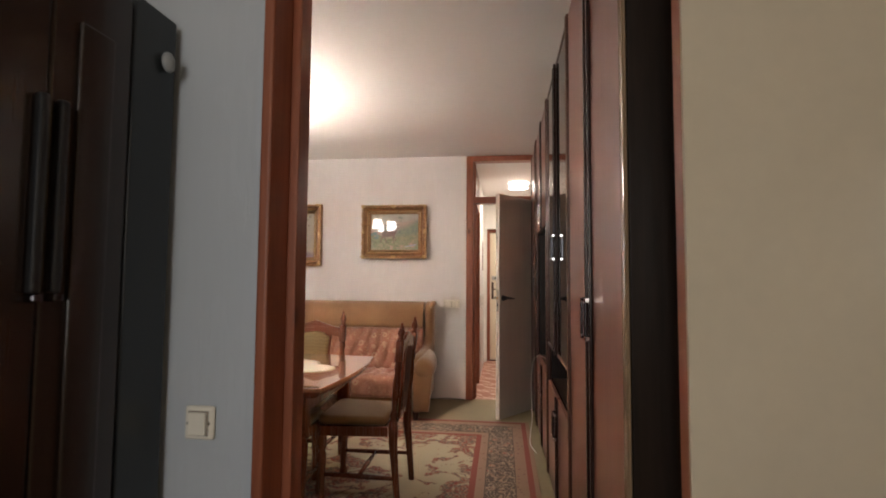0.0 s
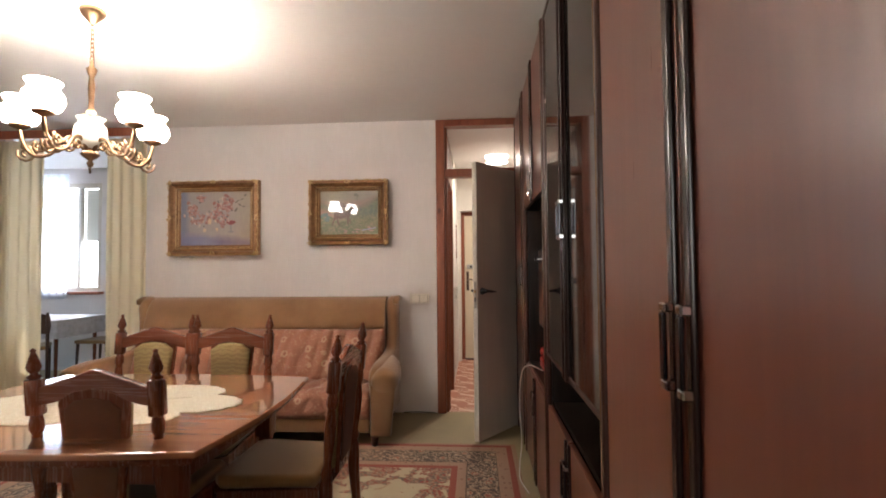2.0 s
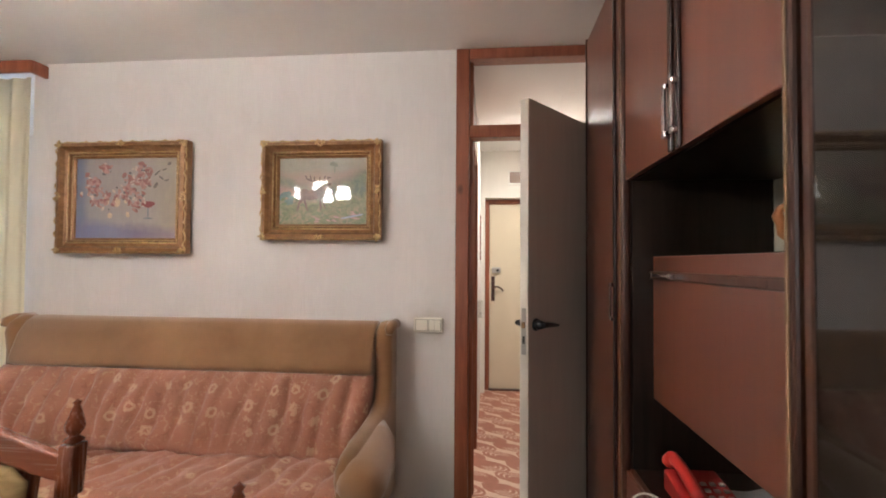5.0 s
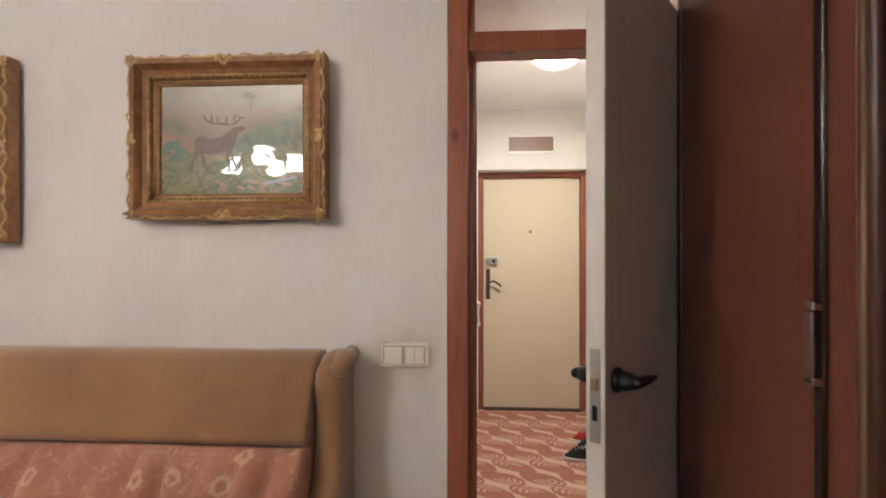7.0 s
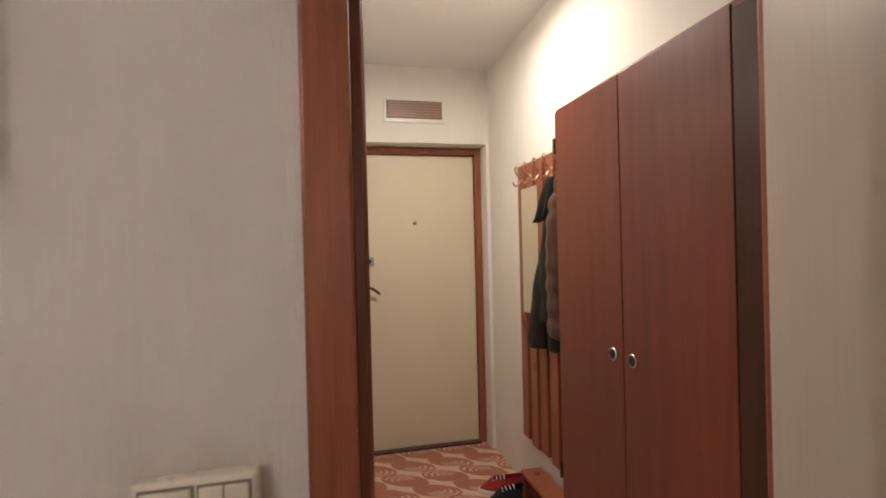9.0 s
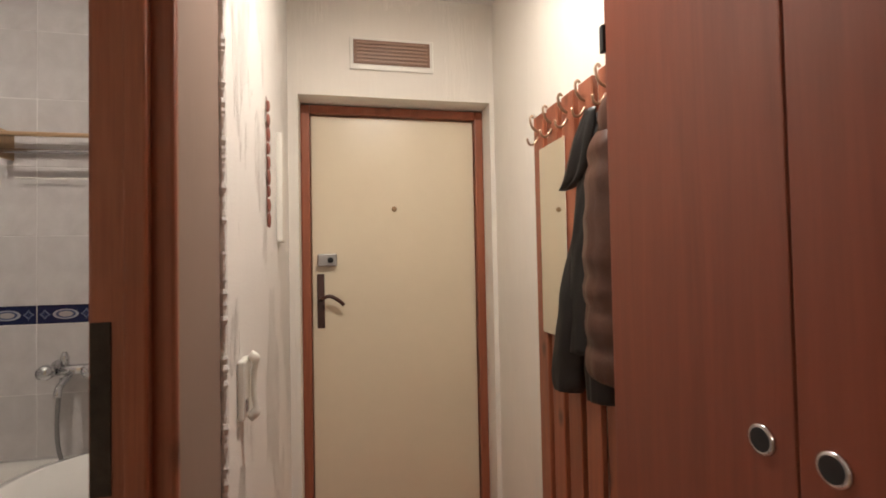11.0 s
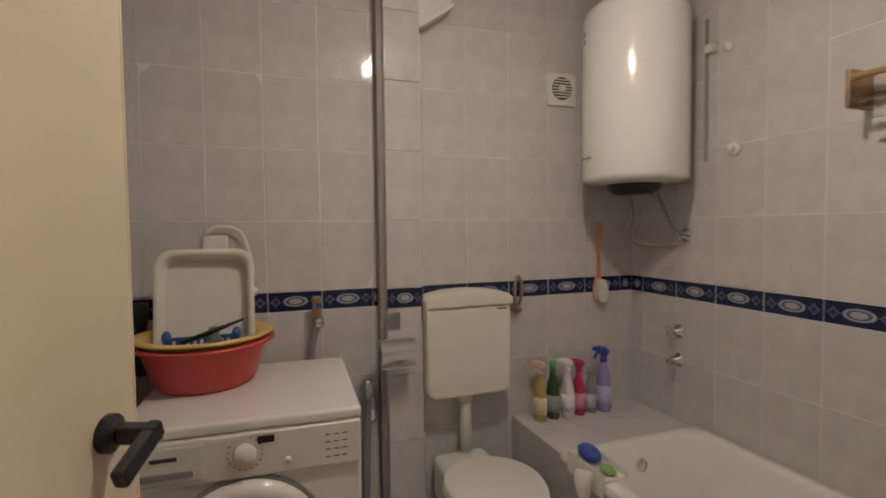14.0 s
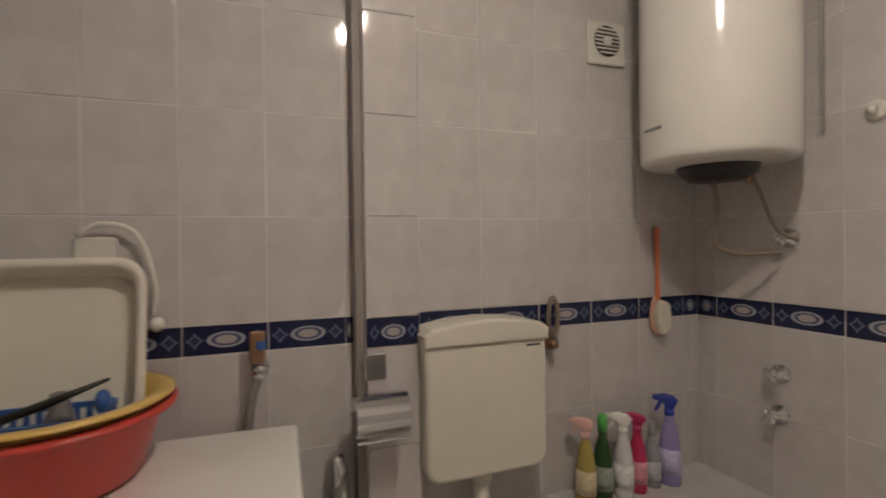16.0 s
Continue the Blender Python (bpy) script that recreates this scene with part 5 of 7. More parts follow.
dabs(cv2, "painted_bush", plain("oil_green", (0.125, 0.15, 0.062), 0.35, vary=0.4, scale=40), [(rnd.uniform(-0.24, 0.24), rnd.uniform(-0.19, -0.04), rnd.uniform(0.008, 0.022), rnd.uniform(0.004, 0.010), rnd.uniform(-30, 30)) for i in range(44)], -0.0264)
dabs(cv2, "painted_blue_bush", plain("oil_blue_green", (0.105, 0.155, 0.13), 0.35, vary=0.3, scale=60), [(-0.216 + 0.030 * math.cos(k * 1.9), -0.042 + 0.024 * math.sin(k * 1.3), 0.020, 0.016, 40 * k) for k in range(7)], -0.02645)
dabs(cv2, "painted_heather", plain("oil_heather", (0.38, 0.24, 0.20), 0.35, vary=0.3, scale=40), [(rnd.uniform(-0.10, 0.20), rnd.uniform(-0.18, -0.12), rnd.uniform(0.01, 0.035), rnd.uniform(0.003, 0.007), rnd.uniform(-25, 10)) for i in range(12)], -0.02655)
dabs(cv2, "painted_stream", plain("oil_stream", (0.28, 0.33, 0.38), 0.35, vary=0.3, scale=60), [(0.13 + 0.022 * k, -0.155 + 0.004 * k, 0.022, 0.005, 12) for k in range(5)], -0.02665)
dabs(cv2, "painted_tree", plain("oil_tree", (0.19, 0.18, 0.13), 0.35, vary=0.3), [(0.060, 0.156, 0.020, 0.013, 0), (0.075, 0.150, 0.014, 0.011, 0), (0.070, 0.125, 0.004, 0.022, 0)], -0.0267)

# ---- rug ----
RHX, RHY = 1.55, 1.62
rug = bmesh.new()
slab([(-RHX, -RHY), (RHX, -RHY), (RHX, RHY), (-RHX, RHY)], 0.010, "Z", 0.0, 0.003, rug)
tagged(part("rug", rug, rug_material(RHX, RHY), m=pose(0.345 - RHX, 5.09 - RHY, 0.0005)), "cream oriental rug with red and dark ornamental borders", "rug")

# ---- switches ----


# Dark grey-brown that stands for the shadow in the switch seams.
SEAMSHADE = plain("switch_seam_shade", (0.34, 0.29, 0.23), 0.5)


def wall_switch(m, label, gangs, w, h, deep=0.012):
    s = thing("light_switch", m, label, "switch", kind="")
    part("plate", box(-w / 2, w / 2, -deep, 0, -h / 2, h / 2, 0.007, segs=4), SWITCH, s)
    gw = (w - 0.016) / gangs
    for g in range(gangs):
        x = -w / 2 + 0.008 + gw * (g + 0.5)
        # Thin dark insert paints the seam shadow around each rocker.
        part("rim", box(x - gw / 2 + 0.002, x + gw / 2 - 0.002, -deep - 0.0012, -deep - 0.0002, -h / 2 + 0.009, h / 2 - 0.009), SEAMSHADE, s)
        halves = 1 if gangs == 1 or g == 0 else 2
        for q in range(halves):
            a = x - gw / 2 + 0.0045 + q * (gw - 0.009) / halves
            part("rocker", box(a + 0.0006, a + (gw - 0.009) / halves - 0.0006, -deep - 0.009, -deep - 0.0014, -h / 2 + 0.0115, h / 2 - 0.0115, 0.003, segs=3), SWITCH, s)
    return s


wall_switch(pose(-0.404, W0, 0.984), "yellowed white double rocker switch on the wall", 2, 0.165, 0.082, 0.030)
es = wall_switch(pose(-0.496, 1.72, 0.962), "white single rocker switch on the grey wall", 1, 0.064, 0.068)
for x in (-0.022, 0.022):
    part("screw", lathe([(0.004, 0), (0.003, 0.0015)], 10, m=pose(x, -0.0125, 0, 90, 0, 0)), CHROME, es)

# skirting wire along the wall beside the sofa
tagged(part("floor_cable", tube(spline([(-0.55, 5.80, 0.008), (-0.45, 5.81, 0.012), (-0.35, 5.805, 0.010), (-0.27, 5.80, 0.008)], 5), 0.004, 6), BLACK, smooth=True), "black cable lying along the wall by the sofa", "cable")

# ---- curtains, rail and the dining nook ----


def curtain(name, x0, x1, y, z0, z1, folds, depth, material, label):
    bm = bmesh.new()
    n = folds * 10
    rows = []
    for j in range(9):
        v = j / 8
        rows.append([])
        for i in range(n + 1):
            u = i / n
            amp = depth * (0.55 + 0.45 * v + 0.25 * noise.noise((u * 6, v * 2, 7)))
            rows[-1].append(bm.verts.new((x0 + (x1 - x0) * u + 0.02 * noise.noise((u * 9, v * 2, 2)) * v, y + amp * math.sin(2 * math.pi * folds * u + 0.6 * math.sin(5 * u)), z1 + (z0 - z1) * v)))
    for a, b in zip(rows, rows[1:]):
        for i in range(n):
            bm.faces.new((a[i], a[i + 1], b[i + 1], b[i]))
    bmesh.ops.solidify(bm, geom=bm.faces, thickness=0.002)
    return tagged(part(name, bm, material, smooth=True), label, "curtain")


def sheer_material(name="sheer_voile", tone=(0.85, 0.87, 0.92), through_share=0.6):
    m = Nodes(name, tone, 0.9)
    t = m.node("ShaderNodeBsdfTranslucent")
    t.inputs[0].default_value = (*tone, 1)
    mx = m.node("ShaderNodeMixShader")
    mx.inputs[0].default_value = through_share
    out = m.tree.nodes["Material Output"]
    m.link(m.bsdf.outputs[0], mx.inputs[1])
    m.link(t.outputs[0], mx.inputs[2])
    m.link(mx.outputs[0], out.inputs[0])
    return m.mat


CURTAIN = sheer_material("cream_curtain", (0.95, 0.86, 0.67), 0.38)
curtain("curtain", -3.27, -2.885, 5.80, 0.03, 2.46, 4, 0.024, CURTAIN, "cream curtain drawn aside at the nook opening")
curtain("curtain", -4.36, -3.88, 5.80, 0.03, 2.46, 5, 0.024, CURTAIN, "cream curtain drawn aside at the nook opening")
rail = thing("curtain_rail", pose(0, 0, 0), "red-brown wooden curtain rail box under the ceiling", "curtain rail")
part("board", box(-4.44, -2.79, 5.70, 5.72, 2.455, 2.53, 0.004), PINE, rail)
part("top", box(-4.44, -2.79, 5.72, 5.815, 2.512, 2.53), PINE, rail)
part("end", box(-2.81, -2.79, 5.72, 5.815, 2.455, 2.511), PINE, rail)


curtain("sheer_curtain", -6.5, -4.98, 7.30, 0.90, 2.46, 16, 0.02, sheer_material(), "white sheer curtain over the nook window")
win = thing("window_1", pose(0, 7.45, 0), "white framed window with a wooden sill in the dining nook", "window", kind="structure")
WFRAME = plain("window_paint", (0.66, 0.60, 0.52), 0.4)
for x0, x1, z0, z1 in ((-6.40, -6.34, 0.98, 2.36), (-4.69, -4.63, 0.98, 2.36), (-4.97, -4.92, 1.04, 2.30), (-6.34, -4.69, 0.98, 1.04), (-6.34, -4.69, 2.30, 2.36)):
    part("window_frame", box(x0, x1, -0.03, 0.04, z0, z1, 0.005), WFRAME, win)
part("pane", box(-4.92, -4.69, 0.0, 0.005, 1.04, 2.30), CLEAR, win).visible_shadow = False
part("pane", box(-6.34, -4.97, 0.0, 0.005, 1.04, 2.30), CLEAR, win).visible_shadow = False
part("window_sill", box(-6.45, -4.58, -0.13, -0.04, 0.95, 0.985, 0.006), PINE, win)
sh = bmesh.new()
for k in range(14):
    box(-4.92, -4.69, 0.052, 0.060, 1.62 + 0.048 * k, 1.6675 + 0.048 * k, 0.001, sh, 1)
part("roller_shutter", sh, WHITE, win, "half lowered white shutter slats")

nt = thing("nook_table", pose(-4.75, 6.75, 0), "small table with a pale patterned cloth in the nook", "table")
CLOTH = plain("patterned_tablecloth", (0.55, 0.55, 0.60), 0.8, vary=0.3, scale=18)
part("tabletop", box(-0.45, 0.45, -0.33, 0.33, 0.70, 0.725, 0.004), CHAIRWOOD, nt)
cl = bmesh.new()
slab([(-0.47, -0.35), (0.47, -0.35), (0.47, 0.35), (-0.47, 0.35)], 0.004, "Z", 0.726, 0.0, cl)
for x0, x1, y0, y1 in ((-0.47, 0.47, -0.354, -0.350), (-0.47, 0.47, 0.350, 0.354), (-0.474, -0.470, -0.35, 0.35), (0.470, 0.474, -0.35, 0.35)):
    box(x0, x1, y0, y1, 0.54, 0.729, bm=cl)
part("tablecloth", cl, CLOTH, nt, "pale patterned tablecloth")
for sx in (-1, 1):
    for sy in (-1, 1):
        part("leg", lathe([(0.014, 0), (0.022, 0.70)], 10, m=Matrix.Translation((sx * 0.38, sy * 0.26, 0))), CHAIRWOOD, nt, smooth=True)
bag = spline([(-4.98, 6.60, 0.745), (-4.90, 6.66, 0.765), (-4.78, 6.62, 0.77), (-4.66, 6.66, 0.750), (-4.60, 6.62, 0.742)], 5)
tagged(part("dark_strap", tube(bag, [0.012 + 0.012 * math.sin(math.pi * i / (len(bag) - 1)) for i in range(len(bag))], 8), BLACK, smooth=True), "crumpled dark strap lying on the nook table", "strap")


def nook_chair(m):
    c2 = thing("nook_chair", m, "simple dark wooden chair with an ochre seat by the nook table", "chair", "chairs by the nook table")
    part("seat", box(-0.19, 0.19, -0.19, 0.19, 0.43, 0.47, 0.014, segs=3), SEATFABRIC, c2)
    for sx in (-1, 1):
        part("back_leg", tube([(sx * 0.17, -0.20, 0), (sx * 0.17, -0.18, 0.43), (sx * 0.17, -0.24, 0.82)], [0.012, 0.017, 0.013], 8), ESPRESSO, c2, smooth=True)
        part("front_leg", tube([(sx * 0.17, 0.18, 0), (sx * 0.165, 0.16, 0.43)], [0.011, 0.017], 8), ESPRESSO, c2, smooth=True)
    bk = [(-0.19, 0.60), (0.19, 0.60), (0.20, 0.68), (0.19, 0.78), (0.12, 0.81), (-0.12, 0.81), (-0.19, 0.78), (-0.20, 0.68)]
    bm = slab(bk, 0.014, "Y", -0.222, 0.004)
    part("backrest", bm, ESPRESSO, c2)
    return c2


nc = nook_chair(pose(-4.62, 6.42, 0, 0, 0, 40))
copy_thing(nc, pose(-4.22, 6.95, 0, 0, 0, 90))

# ---- room before the doorway: dark wardrobe ----
WARDROBEWOOD = wood("dark_polished_wood", (0.016, 0.009, 0.006), (0.036, 0.020, 0.012), 0.24, coat=0.2)
wd = thing("dark_wardrobe", pose(0, 0, 0), "near black wooden wardrobe with a small pale knob", "wardrobe")
part("body", box(-1.20, -0.592, -0.2, 1.70, 0.0, 1.80, 0.004), WARDROBEWOOD, wd)
for y0, y1 in ((-0.19, 0.52), (0.525, 1.4185), (1.4215, 1.58)):
    d = part("door", box(-0.591, -0.572, y0, y1, 0.08, 1.78, 0.004), WARDROBEWOOD, wd)
    inset = 0.09 if y1 - y0 > 0.3 else 0.045
    part("panel", box(-0.5715, -0.565, y0 + inset, y1 - inset, 0.18, 1.68, 0.003), WARDROBEWOOD, d)
part("side_frame", box(-0.591, -0.572, 1.585, 1.70, 0.0, 1.80, 0.003), plain("blue_black_edge", (0.02, 0.024, 0.028), 0.3), wd)
part("knob", ellipsoid((-0.562, 1.665, 1.70), (0.010, 0.017, 0.021)), plain("pale_grey_knob", (0.34, 0.35, 0.36), 0.3), wd, "pale oval knob", True)
for y in (1.403, 1.437):
    part("pull", box(-0.571, -0.556, y - 0.007, y + 0.007, 1.235, 1.535, 0.004, segs=3), BLACK, wd, "long dark pull")
    part("pull_clip", box(-0.571, -0.552, y - 0.008, y + 0.008, 1.222, 1.2345, 0.003), SMOKED, wd, "small metal clip")


# ---- hall ----
hl = thing("ceiling_lamp", pose(0.33, 7.0, HH) @ Matrix.Diagonal((0.76, 0.76, 0.72, 1)), "lit round opal ceiling lamp in the hall", "lamp")
part("shade", lathe([(0.0, -0.085), (0.06, -0.082), (0.12, -0.066), (0.16, -0.040), (0.172, -0.012), (0.165, -0.002)], 32), glow("lit_hall_glass", (1.0, 0.90, 0.79), 12.0), hl, "lit opal dome", True)
part("base", lathe([(0.178, -0.014), (0.182, -0.008), (0.178, 0.0)], 32), WHITE, hl, smooth=True)
lamp("hall_light", "AREA", pose(0.33, 7.0, HH - 0.075), 16, WARM, 0.24).data.shape = "DISK"

vent = thing("wall_vent", pose(0.316, EY, 2.215), "brown slotted vent with a pale cover above the entrance door", "vent")
part("frame", box(-0.195, 0.195, -0.010, 0, -0.085, 0.065, 0.003), WHITE, vent)
part("grille", box(-0.178, 0.178, -0.016, -0.0105, -0.060, 0.052, 0.002), plain("brown_grille", (0.22, 0.12, 0.075), 0.4, vary=0.2), vent, "brown grille")
for k in range(6):
    part("slat", box(-0.165, 0.165, -0.021, -0.0165, -0.052 + 0.017 * k, -0.043 + 0.017 * k, 0.001), plain("slat_brown", (0.30, 0.18, 0.12), 0.35) if k == 0 else bpy.data.materials["slat_brown"], vent)

clo = thing("hall_closet", pose(0, 0, 0), "red-brown veneer closet with two doors and round finger pulls", "closet")
part("body", box(0.667, HX1 - 0.001, 5.91, 6.80, 0.0, 1.84), DARKWOOD, clo)
part("side_panel", box(0.652, HX1 - 0.001, 6.801, 6.815, 0.0, 1.85, 0.001), CLOSETWOOD, clo)
part("side_post", box(0.645, 0.658, 5.85, 5.948, 0.0, 1.84, 0.002), ESPRESSO, clo, "dark edge post")
part("top", box(0.652, HX1 - 0.001, 5.91, 6.80, 1.841, 1.858, 0.001), CLOSETWOOD, clo)
for y0, y1, hy in ((5.952, 6.376, 6.33), (6.380, 6.800, 6.43)):
    d = part("door", box(0.645, 0.665, y0, y1, 0.06, 1.85, 0.002), CLOSETWOOD, clo)
    part("finger_pull", lathe([(0.0, 0.0015), (0.013, 0.002), (0.017, 0.005), (0.021, 0.004), (0.022, 0.0)], 20, m=pose(0.645, hy, 0.985, 0, -90, 0)), CHROME, d, "round metal finger pull", True)
    part("pull_hole", lathe([(0.0165, 0.0052), (0.0, 0.0056)], 16, m=pose(0.645, hy, 0.985, 0, -90, 0)), BLACK, d)
for z in (0.45, 1.72):
    part("hinge", box(0.640, 0.652, 6.803, 6.818, z - 0.03, z + 0.03, 0.002), BLACK, clo)

rk = thing("coat_rack", pose(HX1, 7.262, 0), "slatted wooden coat rack with metal hooks and a mirror", "coat rack")
for i in range(5):
    y = 0.22 - 0.115 * i
    part("slat", box(-0.034, -0.014, y - 0.042, y + 0.042, 0.31 - 0.012 * (i % 2), 1.76, 0.004), PINE, rk)
    hk = tube(spline([(-0.034, y, 1.70), (-0.046, y, 1.705), (-0.058, y, 1.72), (-0.064, y, 1.745), (-0.056, y, 1.758), (-0.049, y, 1.75)], 4), 0.0045, 8)
    tube(spline([(-0.034, y, 1.68), (-0.052, y, 1.655), (-0.070, y, 1.655), (-0.076, y, 1.675)], 4), 0.0045, 8, hk)
    part("hook", hk, HOOKMETAL, rk, "metal double hook", True)
for z in (0.5, 1.2, 1.66):
    part("rail", box(-0.0135, -0.0005, -0.28, 0.262, z - 0.02, z + 0.02), PINE, rk)
mir = Nodes("mirror_silver", (0.85, 0.85, 0.82), 0.02, 1.0)
part("mirror", box(-0.041, -0.0345, 0.0, 0.20, 0.985, 1.63, 0.0015), mir.mat, rk, "narrow mirror")

coat_dark = plain("black_leather", (0.006, 0.0055, 0.0055), 0.5, vary=0.4, scale=20, bump=0.4)
coat_brown = plain("brown_quilted_nylon", (0.078, 0.032, 0.020), 0.45, vary=0.3, scale=12, bump=0.3)


def garment(rows, x, depth, ribs, seed):
    """Soft cloth hung flat against a wall: rows of (height, y from, y to), lofted with a round front and folds or ribs."""
    bm = bmesh.new()
    path = [Vector((0, r[1], r[0])) for r in rows], [Vector((0, r[2], r[0])) for r in rows]
    low, high = spline(path[0], 8), spline(path[1], 8)
    cols, grid = 18, []
    for j, (a, b) in enumerate(zip(low, high)):
        line = []
        for i in range(cols + 1):
            u = i / cols
            p = a.lerp(b, u)
            puff = math.sin(math.pi * u) ** 0.5 * depth * min(1.0, 0.45 + j / 12)
            rib = 0.020 * abs(math.sin(math.pi * ribs * (p.z - rows[-1][0]))) ** 0.5 if ribs else 0.0
            fold = 0.012 * noise.noise((u * 3.2 + seed, p.z * 2.4, seed)) + 0.006 * noise.noise((u * 8.0, p.z * 9.0, seed))
            line.append(bm.verts.new((x - puff - (rib + fold) * math.sin(math.pi * u) ** 0.4, p.y, p.z)))
        grid.append(line)
    for a2, b2 in zip(grid, grid[1:]):
        for i in range(cols):
            bm.faces.new((a2[i], a2[i + 1], b2[i + 1], b2[i]))
        bm.faces.new((a2[cols], a2[0], b2[0], b2[cols]))
    bm.faces.new(grid[0][::-1])
    bm.faces.new(grid[-1])
    bmesh.ops.recalc_face_normals(bm, faces=bm.faces)
    return bm


CX = HX1 - 0.036
lc = thing("leather_coat", pose(0, 0, 0), "black leather coat hanging from the rack", "coat", "coats on the rack")
part("body", garment([(1.64, 6.985, 7.03), (1.56, 6.98, 7.09), (1.44, 6.99, 7.15), (1.30, 7.04, 7.175), (1.10, 7.05, 7.225), (0.97, 7.06, 7.24)], CX, 0.052, 0, 0.3), coat_dark, lc, smooth=True)
part("sleeve", garment([(1.30, 7.10, 7.19), (1.10, 7.11, 7.245), (0.95, 7.14, 7.285), (0.875, 7.145, 7.30), (0.845, 7.17, 7.26)], CX - 0.012, 0.060, 0, 1.7), coat_dark, lc, "hanging leather sleeve", True)
part("cuff", garment([(1.02, 6.97, 7.10), (0.95, 6.965, 7.09), (0.865, 6.97, 7.075)], CX - 0.010, 0.058, 0, 3.1), coat_dark, lc, "black lower hem", True)
part("collar", garment([(1.635, 6.99, 7.05), (1.55, 7.01, 7.115), (1.47, 7.05, 7.165), (1.44, 7.13, 7.185)], CX - 0.045, 0.022, 0, 5.0), coat_dark, lc, "turned-down collar", True)
qc = thing("quilted_coat", pose(0, 0, 0), "brown quilted coat hanging from the rack", "coat", "coats on the rack")
part("body", garment([(1.60, 6.87, 6.98), (1.48, 6.84, 7.03), (1.25, 6.84, 7.065), (1.05, 6.84, 7.07), (0.93, 6.85, 7.07)], CX - 0.018, 0.060, 11.0, 0.8), coat_brown, qc, "ribbed quilted body", True)
part("hood", ellipsoid((CX - 0.05, 6.90, 1.58), (0.035, 0.055, 0.06)), coat_brown, qc, smooth=True)

step = thing("shoe_rack", pose(0, 0, 0), "low red-brown shoe shelf under the coat rack", "shoe rack")
part("shelf", box(0.69, 0.80, 6.83, 7.36, 0.18, 0.20, 0.003), PINE, step)
for y in (6.84, 7.344):
    part("side", box(0.70, 0.80, y, y + 0.016, 0.0, 0.1795, 0.002), PINE, step)


def shoe(m, top, label):
    s = thing("shoe", m, label, "shoe", "shoes in the hall")
    sole = []
    for i in range(28):
        th = 2 * math.pi * i / 28
        sole.append((0.135 * math.cos(th), (0.042 + 0.010 * math.cos(th)) * math.sin(th)))
    part("sole", slab(sole, 0.024, "Z", 0.0, 0.006), WHITE, s, "white sole", True)
    bm = bmesh.new()
    rings = []
    for j in range(7):
        v = j / 6
        rings.append([bm.verts.new((0.128 * (1 - 0.10 * v) * math.cos(q) - 0.05 * v * (1 if math.cos(q) > 0 else 0.1) * abs(math.cos(q)) , (0.044 - 0.016 * v) * math.sin(q), 0.0245 + v * (0.055 + 0.02 * max(0, -math.cos(q))))) for q in [2 * math.pi * i / 24 for i in range(24)]])
    for a2, b2 in zip(rings, rings[1:]):
        for i in range(24):
            j = (i + 1) % 24
            bm.faces.new((a2[i], a2[j], b2[j], b2[i]))
    bm.faces.new(rings[0][::-1])
    part("upper", bm, top, s, smooth=True)
    for k in range(4):
        part("lace", tube([(0.055 - 0.02 * k, -0.022, 0.070 + 0.004 * k), (0.055 - 0.02 * k, 0.0, 0.080 + 0.004 * k), (0.055 - 0.02 * k, 0.022, 0.070 + 0.004 * k)], 0.003, 6), WHITE, s)
    return s


BLACKSHOE = plain("black_canvas", (0.015, 0.015, 0.016), 0.7, vary=0.3)
shoe(pose(0.66, 7.545, 0, 0, 0, 165), plain("red_canvas", (0.40, 0.03, 0.03), 0.6, vary=0.2), "red and white sneaker on the hall floor")
shoe(pose(0.67, 7.43, 0, 0, 0, 172), BLACKSHOE, "black sneaker with white sole on the hall floor")
shoe(pose(0.555, 7.27, 0.0, 0, 0, 178), BLACKSHOE, "black sneaker with white sole on the hall floor")

ic = thing("intercom", pose(HX0, 7.04, 1.0), "white wall intercom with a handset on the rough wall", "intercom")
part("base", box(0, 0.016, -0.035, 0.045, -0.11, 0.025, 0.006), WHITE, ic)
part("handset", tube(spline([(0.018, 0.02, 0.030), (0.031, 0.02, 0.018), (0.027, 0.02, -0.02), (0.027, 0.02, -0.06), (0.031, 0.02, -0.100), (0.018, 0.02, -0.115)], 4), [0.012] * 5 + [0.007] * 11 + [0.012] * 5, 10), WHITE, ic, smooth=True)
part("button", box(0.0165, 0.022, -0.030, -0.010, -0.09, -0.06, 0.003), CHROME, ic)
orn = thing("wall_ornament", pose(HX0, 7.45, 1.56), "narrow carved reddish ornament hanging on the rough wall", "ornament")
CARVED = plain("carved_red_wood", (0.25, 0.085, 0.06), 0.6, vary=0.4, scale=60, bump=0.3)
part("cord", box(0.003, 0.005, -0.002, 0.002, -0.20, 0.21), CARVED, orn)
for k in range(9):
    part("bead", ellipsoid((0.009, 0.002 * (k % 3 - 1), 0.18 - 0.045 * k), (0.006, 0.007 + 0.005 * (k % 2), 0.019 + 0.003 * (k % 3))), CARVED, orn, smooth=True)
fb = thing("fuse_cover", pose(HX0, 7.72, 1.52), "narrow white plastic cover on the rough wall", "wall box")
part("cover", box(0, 0.022, -0.04, 0.04, -0.20, 0.20, 0.006), WHITE, fb)

